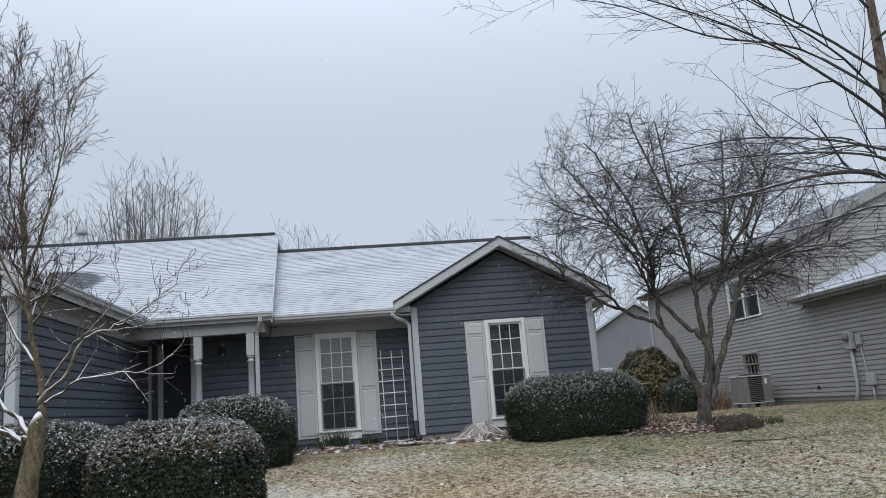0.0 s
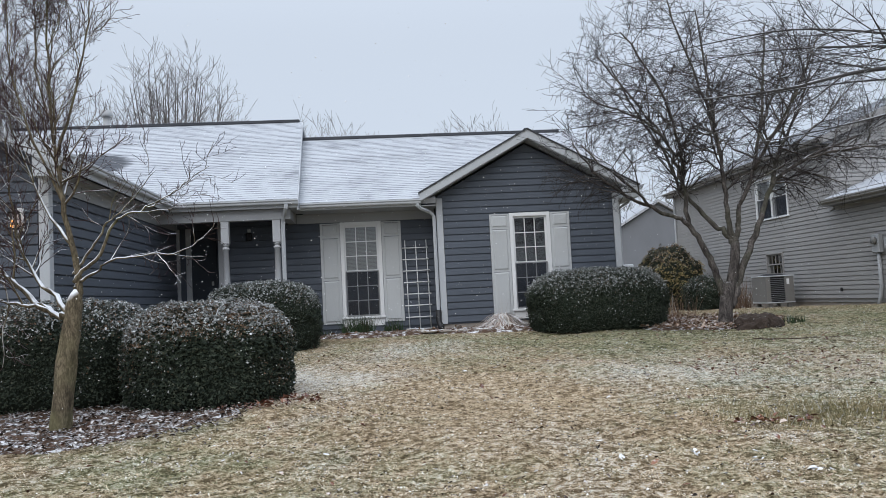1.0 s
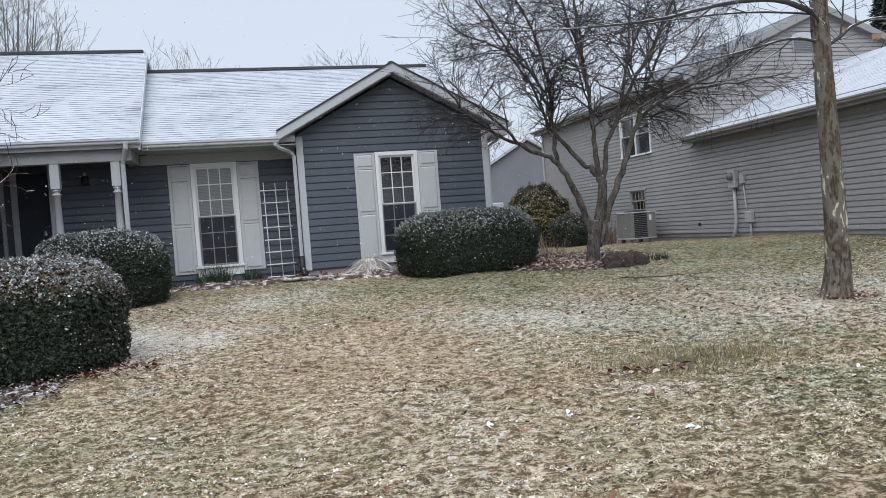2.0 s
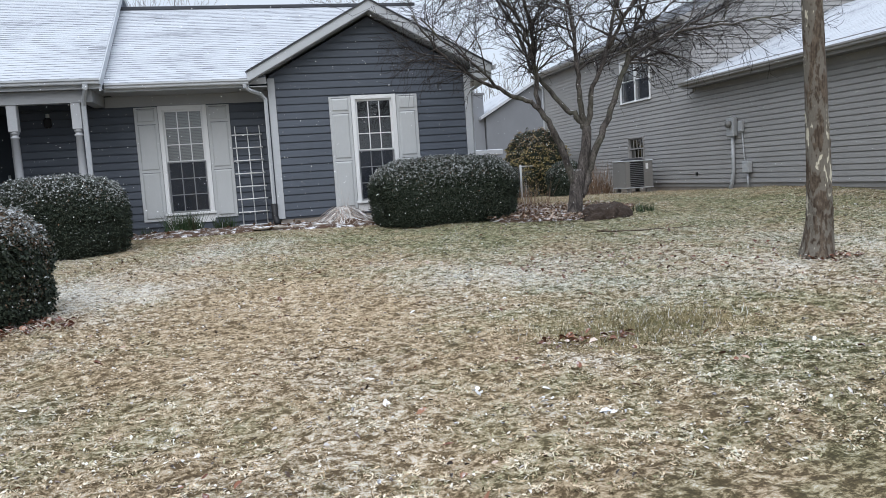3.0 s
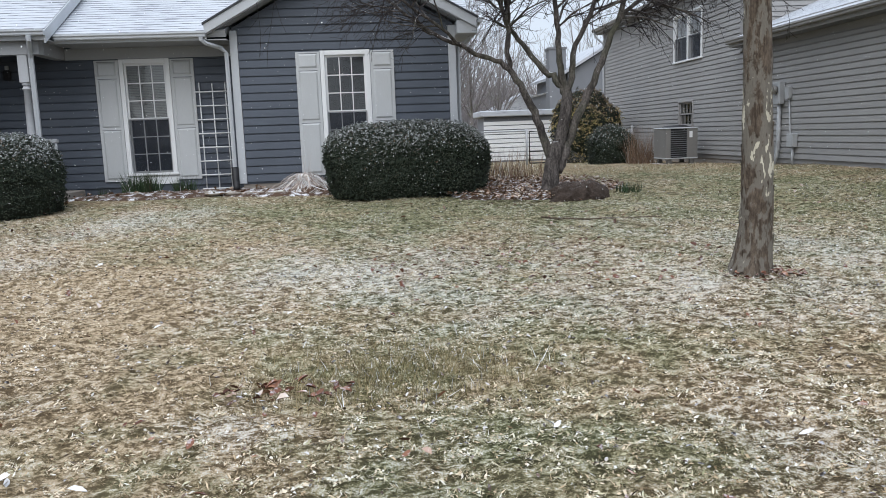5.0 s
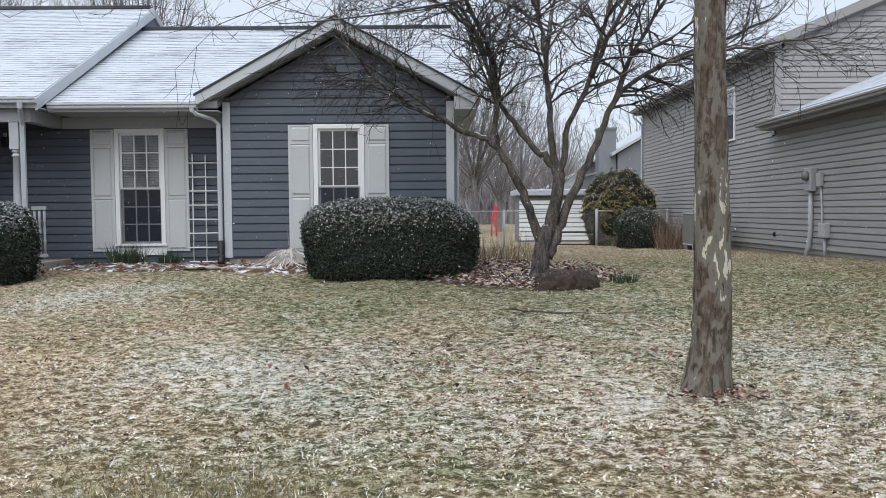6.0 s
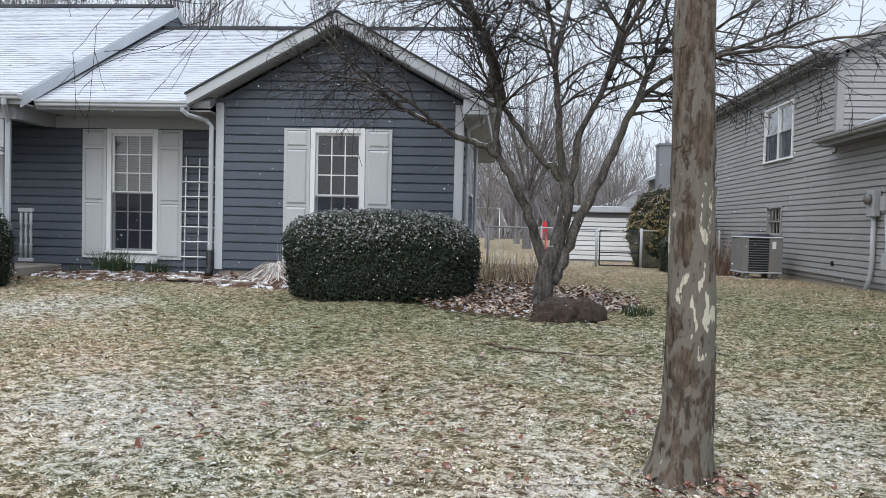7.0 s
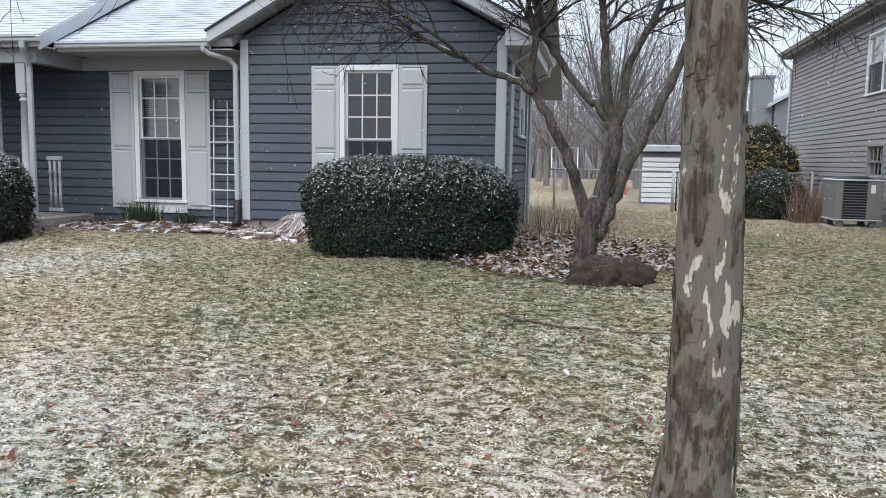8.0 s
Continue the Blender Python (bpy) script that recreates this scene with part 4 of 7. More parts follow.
# louvred gable vent with an arched head
vent = part("gable_vent", boxes((12.62, 13.30, MID_Y - 0.05, MID_Y - 0.030, 4.36, 4.66, 0.004)), M_GREYTRIM, neighbour, "arched louvred gable vent")
bm = bmesh.new()
arc = [(12.96 + 0.38 * math.cos(math.pi * k / 12), MID_Y - 0.05, 4.66 + 0.17 * math.sin(math.pi * k / 12)) for k in range(13)]
prism(bm, arc, (0, 0.028, 0))
part("head", bm, M_TRIM, vent)
for k in range(6):
    part("louvre", boxes((12.66, 13.26, MID_Y - 0.068, MID_Y - 0.052, 4.385 + 0.046 * k, 4.40 + 0.046 * k)), M_DARKTRIM, vent)
# windows
sash_window(neighbour, -wn1[1], -wn1[0], wn1[2], wn1[3], m=side_m, cols=1, rows=1, casing=0.05, mullion=True, mid=0.52, blind=0.42, label="white twin hung window with half-drawn blinds")
sash_window(neighbour, -wn2[1], -wn2[0], wn2[2], wn2[3], m=side_m, cols=4, rows=1, casing=0.035, frame_mat=M_GREYTRIM, label="small basement window with bars", muntin=0.025, screen=False)
# electric meter, conduit and boxes
meter = part("meter_box", boxes((NX - 0.14, NX - 0.030, 1.24, 1.50, 0.98, 1.38, 0.012)), M_METAL, neighbour, "grey electric meter box")
tube_part("dial", [pipe([(NX - 0.14, 1.37, 1.24), (NX - 0.20, 1.37, 1.24)], 0.08)], M_ACBODY, meter, 16)
tube_part("conduit", [pipe([(NX - 0.07, 1.37, 1.0), (NX - 0.07, 1.37, 0.25), (NX - 0.08, 1.40, 0.05), (NX - 0.14, 1.46, -0.25)], 0.04)], M_METAL, meter, 8)
part("side_box", boxes((NX - 0.10, NX - 0.030, 1.00, 1.14, 1.06, 1.28, 0.008)), M_METAL, meter)
tube_part("thin_conduit", [pipe([(NX - 0.05, 1.06, 1.1), (NX - 0.05, 1.00, 0.5), (NX - 0.05, 0.96, 0.4)], 0.015)], M_METAL, meter, 6)
low = part("utility_box", boxes((NX - 0.13, NX - 0.030, 0.76, 0.98, 0.20, 0.44, 0.01)), M_METAL, neighbour, "small grey utility box")
tube_part("stub", [pipe([(NX - 0.07, 0.86, 0.2), (NX - 0.07, 0.86, -0.2)], 0.025)], M_METAL, low, 8)
part("tap", boxes((NX - 0.06, NX - 0.02, 2.86, 2.92, 0.16, 0.24, 0.008)), M_BLACK, neighbour)

# air conditioner on its pad
ac = thing("air_conditioner", "boxy grey outdoor air-conditioning unit on a pad", "air conditioner", place=(8.98, 4.85, gz(8.98, 4.85)))
ax0, ax1, ay0, ay1 = 8.62, 9.36, 4.48, 5.22
az = gz(8.98, 4.85)
part("pad", boxes((ax0 - 0.04, ax1 + 0.04, ay0 - 0.04, ay1 + 0.04, az - 0.06, az + 0.02, 0.01)), M_CONC, ac)
part("body", boxes((ax0 + 0.03, ax1 - 0.03, ay0 + 0.03, ay1 - 0.03, az + 0.15, az + 0.80)), M_BLACK, ac, "dark coil behind louvred panels")
for k in range(4):
    fx, fy = (ax0 + 0.06, ax1 - 0.16)[k % 2], (ay0 + 0.03, ay1 - 0.13)[k // 2]
    part("foot", boxes((fx, fx + 0.10, fy, fy + 0.10, az + 0.02, az + 0.15, 0.01)), M_ACBODY, ac)
gx0, gx1 = ax0 + 0.12, ax1 - 0.24
part("side_panel", boxes((ax0, ax0 + 0.03, ay0 + 0.03, ay1, az + 0.15, az + 0.80, 0.004)), M_ACBODY, ac)
part("side_panel", boxes((ax1 - 0.03, ax1, ay0 + 0.03, ay1, az + 0.15, az + 0.80, 0.004)), M_ACBODY, ac)
part("front_panel", boxes((ax0, gx0, ay0, ay0 + 0.03, az + 0.15, az + 0.80, 0.004)), M_ACBODY, ac)
part("front_panel", boxes((gx1, ax1, ay0, ay0 + 0.03, az + 0.15, az + 0.80, 0.004)), M_ACBODY, ac)
part("base_rail", boxes((ax0 - 0.012, ax1 + 0.012, ay0 - 0.012, ay1 + 0.012, az + 0.125, az + 0.155, 0.008)), M_METAL, ac)
part("rating_plate", boxes((gx1 + 0.05, gx1 + 0.12, ay0 - 0.004, ay0, az + 0.60, az + 0.74)), M_WHITE, ac, "pale rating label")
part("lid", boxes((ax0 - 0.015, ax1 + 0.015, ay0 - 0.015, ay1 + 0.015, az + 0.80, az + 0.83, 0.01)), M_TRIM, ac, "lid edged with snow")
bm = bmesh.new()
bmesh.ops.create_cone(bm, cap_ends=True, segments=28, radius1=0.33, radius2=0.22, depth=0.05, matrix=pose((ax0 + ax1) / 2, (ay0 + ay1) / 2, az + 0.855))
part("fan_guard", bm, M_BLACK, ac, "dark domed fan guard")
for k in range(13):
    z = az + 0.18 + k * 0.047
    part("louvre", boxes((gx0, gx1, ay0 + 0.004, ay0 + 0.014, z, z + 0.014)), M_DARKTRIM, ac)

# ---- back gardens ----
fence = thing("chain_link_fence", "grey chain-link fence with a gate across the side yard", "fence", place=(6.42, 9.5, gz(6.42, 9.5)))
FY, FZ, FT = 9.5, gz(6.4, 9.5), 0.66


def mesh_panel(parent, x0, x1, z0, z1, y):
    pitch, verts, faces = 0.065, [], []
    paths = []
    n = int((x1 - x0 + z1 - z0) / pitch)
    for k in range(n):
        for sgn in (1, -1):
            s = x0 + k * pitch if sgn > 0 else x1 - k * pitch
            lo, hi = 0.0, z1 - z0
            pa, pb = Vector((s - sgn * (z1 - z0), 0, 0)), Vector((s, 0, z1 - z0))
            t0 = max(0.0, min(1.0, ((x0 if sgn > 0 else x1) - pa.x) / (pb.x - pa.x)))
            t1 = max(0.0, min(1.0, ((x1 if sgn > 0 else x0) - pa.x) / (pb.x - pa.x)))
            if t1 - t0 < 0.02:
                continue
            a, b = pa.lerp(pb, t0), pa.lerp(pb, t1)
            off = Vector((0, y + 0.002 * sgn, z0))
            paths.append(([a + off, b + off], [0.0018, 0.0018]))
    ob = tube_part("wire_mesh", paths, M_METAL, parent, 3, smooth=False)
    tagged(ob, kind="stuff")


for px, r, mat in ((6.42, 0.035, M_METAL), (3.62, 0.03, M_METAL), (5.0, 0.025, M_METAL), (7.55, 0.035, M_METAL), (9.5, 0.03, M_METAL)):
    tube_part("post", [pipe([(px, FY, FZ - 0.2), (px, FY, FT + 0.05)], r)], mat, fence, 8)
tube_part("top_rail", [pipe([(3.5, FY, FT), (6.42, FY, FT)], 0.02)], M_METAL, fence, 8)
tube_part("top_rail", [pipe([(7.55, FY, FT), (9.6, FY, FT)], 0.02)], M_METAL, fence, 8)
mesh_panel(fence, 3.6, 6.4, FZ + 0.03, FT, FY)
mesh_panel(fence, 7.58, 9.5, FZ + 0.03, FT, FY)
gate = tube_part("gate", [pipe([(6.50, FY, FZ + 0.05), (6.50, FY, FT - 0.02), (7.48, FY, FT - 0.02), (7.48, FY, FZ + 0.05), (6.50, FY, FZ + 0.05)], 0.02), pipe([(6.5, FY, FZ + 0.38), (7.48, FY, FZ + 0.38)], 0.015)], M_BLACK, fence, 8, "dark framed chain-link gate")
mesh_panel(gate, 6.52, 7.46, FZ + 0.06, FT - 0.03, FY)

shed = thing("garden_shed", "low white metal-sided garden shed with snowy roof", "shed", place=(7.4, 16.5, gz(7.4, 16.5)))
sx0, sx1, sy0, sy1, sz = 6.05, 8.75, 15.7, 17.6, gz(7.4, 16.0)
sw = part("wall", boxes((sx0, sx1, sy0, sy1, sz - 0.2, 1.18)), M_SIDING_FAR, shed)
for k in range(9):
    z = sz + 0.06 + 0.16 * k
    part("siding_board", boxes((sx0 - 0.02, sx1 + 0.02, sy0 - 0.03, sy0 - 0.002, z, z + 0.13, 0.004)), M_WHITE, sw)
part("roof", boxes((sx0 - 0.15, sx1 + 0.15, sy0 - 0.2, sy1 + 0.2, 1.2, 1.42, 0.03)), M_ROOF, shed, "flat snow-covered roof with white edge")

# the grey house far behind, with its chimney
far = thing("far_house", "grey sided two-storey house with a boxed chimney", "house", place=(15.0, 33.0, gz(15, 33)))
bm = boxes((13.4, 19.6, 33, 42, -0.6, 3.9))
prism(bm, [(13.4, 33, 3.9), (19.6, 33, 3.9), (16.5, 33, 5.7)], (0, 9, 0))
part("wall", bm, M_SIDING_FAR, far)
for sgn in (-1, 1):
    ring = [(16.5 + sgn * 3.5, 32.7, 3.75), (16.5, 32.7, 5.78), (16.5, 32.7, 5.95), (16.5 + sgn * 3.5, 32.7, 3.92)]
    part("roof_slope", prism(bmesh.new(), ring, (0, 9.6, 0)), M_ROOF, far, "snow-covered roof slope")
sash_window(far, 17.9, 18.7, 1.6, 3.0, m=Matrix.Translation((0, 32.99, 0)), cols=2, rows=2, label="white hung window")
part("wall", boxes((12.5, 13.4, 34, 41, -0.6, 2.9)), M_SIDING_FAR, far)
ch = part("chimney", boxes((12.35, 13.35, 33.2, 34.2, -0.5, 5.3)), M_SIDING_FAR, far, "grey sided chimney with a flue pipe")
part("chimney_cap", boxes((12.3, 13.4, 33.15, 34.25, 5.3, 5.42)), M_DARKTRIM, ch)
tube_part("flue", [pipe([(12.85, 33.7, 5.4), (12.85, 33.7, 5.85)], 0.12)], M_METAL, ch, 10)
gutter(far, (12.45, 33.6, 2.9), (12.45, 41, 2.9), (-1, 0, 0))

white_house = thing("distant_house", "small white house beyond the gardens", "house", place=(16, 60, gz(16, 60)))
bm = boxes((13.0, 19.0, 60, 66, -0.8, 2.6))
part("wall", bm, M_SIDING_FAR, white_house)
bm = prism(bmesh.new(), [(12.7, 59.6, 2.6), (19.3, 59.6, 2.6), (16.0, 59.6, 4.2)], (0, 6.8, 0))
part("roof", bm, M_ROOF, white_house)

goal = thing("garden_goal", "thin white metal frame standing in the back garden", "goal", place=(3.1, 28, gz(3.1, 28)))
tube_part("frame", [pipe([(2.47, 28, gz(2.5, 28)), (2.47, 28, 1.53), (3.70, 28, 1.53), (3.70, 28, gz(3.7, 28))], 0.022)], M_WHITE, goal, 6)
for x in (2.47, 3.70):
    tube_part("back_stay", [pipe([(x, 28, 1.53), (x, 29.4, gz(x, 29.4))], 0.018)], M_WHITE, goal, 6)

slide = thing("play_slide", "red plastic play slide in the back garden", "slide", place=(5.77, 25, gz(5.8, 25)))
s0 = gz(5.8, 25)
part("chute", prism(bmesh.new(), [(5.60, 25, 0.12), (5.72, 25, 0.10), (5.88, 25, 0.86), (5.76, 25, 0.94)], (0, 0.4, 0)), M_RED, slide)
part("chute_foot", boxes((5.62, 5.68, 25.1, 25.3, s0 - 0.05, 0.11)), M_RED, slide)
for y in (25.02, 25.32):
    part("ladder_rail", boxes((5.84, 5.90, y, y + 0.06, s0 - 0.05, 0.80)), M_RED, slide)

# ---- plants ----
def bark_material(name, dark, light, snow=True, scale=16.0, snow_low=0.45, snow_high=0.75, cover=(0.36, 0.5), relief=1.0):
    """Fissured bark, with thin snow lying along whatever looks up."""
    m, nt, b = shader(name, 0.92, 0.15)
    n1 = noise_of(nt, scale, (1, 1, 0.3), 6, 0.7)
    n2 = noise_of(nt, scale * 5, (1, 1, 0.35), 4, 0.65)
    n3 = noise_of(nt, 2.3, (1, 1, 1), 3)
    c = blend(nt, ramp(nt, n1, [(0.36, grey(0)), (0.62, grey(1))]), dark, light)
    c = blend(nt, ramp(nt, n2, [(0.40, grey(0.65)), (0.58, grey(0))]), c, tuple(v * 0.5 for v in dark))
    c = blend(nt, ramp(nt, n3, [(0.5, grey(0)), (0.7, grey(0.45))]), c, (light[0] * 0.8, light[1] * 0.95, light[2] * 0.7))
    if snow:
        lie = math_node(nt, "MULTIPLY", upward(nt, snow_low, snow_high), ramp(nt, noise_of(nt, 7.0, (1, 1, 1), 3), [(cover[0], grey(0)), (cover[1], grey(1))]))
        c = blend(nt, lie, c, (0.80, 0.82, 0.86))
    nt.links.new(c, b.inputs["Base Color"])
    bump(nt, b, math_node(nt, "ADD", math_node(nt, "MULTIPLY", n1, 0.6), math_node(nt, "MULTIPLY", n2, 0.4)), relief, 0.025)
    return m


M_BARK_RED = bark_material("redbud_bark", (0.040, 0.035, 0.033), (0.165, 0.146, 0.135), snow_low=0.6, snow_high=0.9, cover=(0.50, 0.62))
M_TWIG_RED = bark_material("redbud_twig", (0.029, 0.025, 0.026), (0.069, 0.059, 0.059), snow_low=0.85, snow_high=0.99, cover=(0.55, 0.66))
M_BARK_ORN = bark_material("ornamental_bark", (0.065, 0.052, 0.035), (0.225, 0.185, 0.125), snow_low=0.22, snow_high=0.5, cover=(0.26, 0.38))
M_TWIG_ORN = bark_material("ornamental_twig", (0.045, 0.024, 0.026), (0.105, 0.066, 0.066), snow_low=0.6, snow_high=0.9, cover=(0.44, 0.56))
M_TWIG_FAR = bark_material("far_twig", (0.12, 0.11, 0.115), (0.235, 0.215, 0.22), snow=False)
# distance haze is mixed into this bark: paler than the near twigs
M_TWIG_WOOD = bark_material("haze_tinted_twig", (0.17, 0.155, 0.155), (0.31, 0.285, 0.285), snow=False)


def sycamore_material():
    m, nt, b = shader("sycamore_bark", 0.9, 0.15)
    patch = noise_of(nt, 7.5, (1, 1, 0.38), 4, 0.55)
    small = noise_of(nt, 30.0, (1, 1, 0.40), 4, 0.65)
    fine = noise_of(nt, 110.0, (1, 1, 0.16), 5, 0.75)
    streak = noise_of(nt, 60.0, (1, 1, 0.10), 3, 0.6)
    brown = blend(nt, ramp(nt, small, [(0.3, grey(0)), (0.7, grey(1))]), (0.050, 0.038, 0.029), (0.150, 0.119, 0.091))
    brown = blend(nt, ramp(nt, streak, [(0.50, grey(0)), (0.64, grey(0.7))]), brown, (0.032, 0.023, 0.017))
    mid = blend(nt, fine, (0.088, 0.079, 0.066), (0.190, 0.172, 0.145))
    pale = blend(nt, fine, (0.40, 0.37, 0.29), (0.53, 0.50, 0.41))
    sel = math_node(nt, "ADD", math_node(nt, "MULTIPLY", patch, 0.66), math_node(nt, "MULTIPLY", small, 0.34))
    c = blend(nt, ramp(nt, sel, [(0.475, grey(0)), (0.515, grey(1))]), brown, mid)
    bare = math_node(nt, "ADD", math_node(nt, "MULTIPLY", patch, 0.84), math_node(nt, "MULTIPLY", small, 0.16))
    c = blend(nt, ramp(nt, bare, [(0.603, grey(0)), (0.612, grey(1))]), c, pale)
    nt.links.new(c, b.inputs["Base Color"])
    step = ramp(nt, sel, [(0.45, grey(1)), (0.50, grey(0.55)), (0.605, grey(0.5)), (0.62, grey(0.2))])
    bump(nt, b, math_node(nt, "ADD", math_node(nt, "MULTIPLY", step, 0.7), math_node(nt, "MULTIPLY", fine, 0.25)), 0.6, 0.014)
    return m


M_SYC = sycamore_material()
M_SYC_LIMB = snowy("sycamore_limb", (0.062, 0.060, 0.060), 0.55, 0.85, 6.0, (0.44, 0.56), 0.9, 0.35, 12.0)


def bend(rng, start, way, length, n, wander, lift, droop=0.0):
    """Points of a crooked shoot."""
    pts, d = [Vector(start)], Vector(way).normalized()
    step = length / n
    for i in range(n):
        d = d + Vector((rng.gauss(0, wander), rng.gauss(0, wander), rng.gauss(0, wander) + lift - droop * i / n))
        d.normalize()
        pts.append(pts[-1] + d * step)
    return pts


def sprout(out, pts, rad, level, plan, rng, least=0.0022, floor=-9.0):
    """Shoots from a limb, and theirs in turn. plan[level]: (per metre, angle from, angle to, length from, to, lift, wander, from where along)."""
    if level >= len(plan):
        return
    per, a0, a1, l0, l1, lift, wander, begin = plan[level]
    total = sum((pts[i + 1] - pts[i]).length for i in range(len(pts) - 1))
    count = max(1, int(per * total * (1 - begin) + rng.random()))
    n = len(pts) - 1
    for k in range(count):
        f = begin + (1 - begin) * (k + rng.random()) / count
        i = min(n - 1, int(f * n))
        t = f * n - i
        p = pts[i].lerp(pts[i + 1], t)
        r = rad[i] + (rad[i + 1] - rad[i]) * t
        if p.z < floor:
            continue
        tan = (pts[i + 1] - pts[i]).normalized()
        axis = tan.cross(Vector((rng.gauss(0, 1), rng.gauss(0, 1), rng.gauss(0, 1)))).normalized()
        way = Matrix.Rotation(radians(rng.uniform(a0, a1)), 3, axis) @ tan
        length = rng.uniform(l0, l1) * (1.15 - 0.55 * f)
        m = 5 if level == 0 else 4 if level == 1 else 3
        q = bend(rng, p, way, length, m, wander, lift)
        r0 = max(least, min(r * 0.62, 0.012 * length / 0.5 if level else r * 0.6))
        rr = [r0 + (max(least * 0.72, r0 * 0.3) - r0) * j / m for j in range(m + 1)]
        out[level].append((q, rr))
        sprout(out, q, rr, level + 1, plan, rng, least)


def smooth_path(pts, n=4):
    """More points along a hand-set line, rounded."""
    p = [Vector(q) for q in pts]
    out = []
    for i in range(len(p) - 1):
        a, b, c, d = p[max(i - 1, 0)], p[i], p[i + 1], p[min(i + 2, len(p) - 1)]
        for k in range(n):
            t = k / n
            out.append(0.5 * ((2 * b) + (c - a) * t + (2 * a - 5 * b + 4 * c - d) * t * t + (3 * b - a - 3 * c + d) * t ** 3))
    out.append(p[-1])
    return out


def taper(r0, r1, n, power=1.0):
    return [r0 + (r1 - r0) * (i / (n - 1)) ** power for i in range(n)]


def tree_parts(tree, trunk, limbs, plan, rng, bark, twig, trunk_sides=14, least=0.0022, floor=-9.0):
    """trunk and limbs are (points, radii); each limb carries its own shoots."""
    if trunk:
        stem = tube_part("trunk", trunk, bark, tree, trunk_sides)
        for q in stem.data.vertices:
            w = Vector((q.co.x * 7, q.co.y * 7, q.co.z * 3))
            q.co += noise.noise_vector(w) * 0.016 + noise.noise_vector(w * 3.1) * 0.007
    for pts, rad in limbs:
        out = [[] for _ in plan]
        sprout(out, pts, rad, 0, plan, rng, least, floor)
        limb = tube_part("limb", [(pts, rad)], bark, tree, 9)
        for q in limb.data.vertices:
            w = Vector((q.co.x * 9, q.co.y * 9, q.co.z * 6))
            q.co += noise.noise_vector(w) * 0.007
        for lv, paths in enumerate(out):
            if paths:
                v, f = tubes(paths, 5 if lv == 0 else 3, False)
                ob = under(new("twig_spray", raw_mesh("twig_spray", v, f, bark if lv == 0 else twig, True)), limb)
                tagged(ob, kind="stuff")


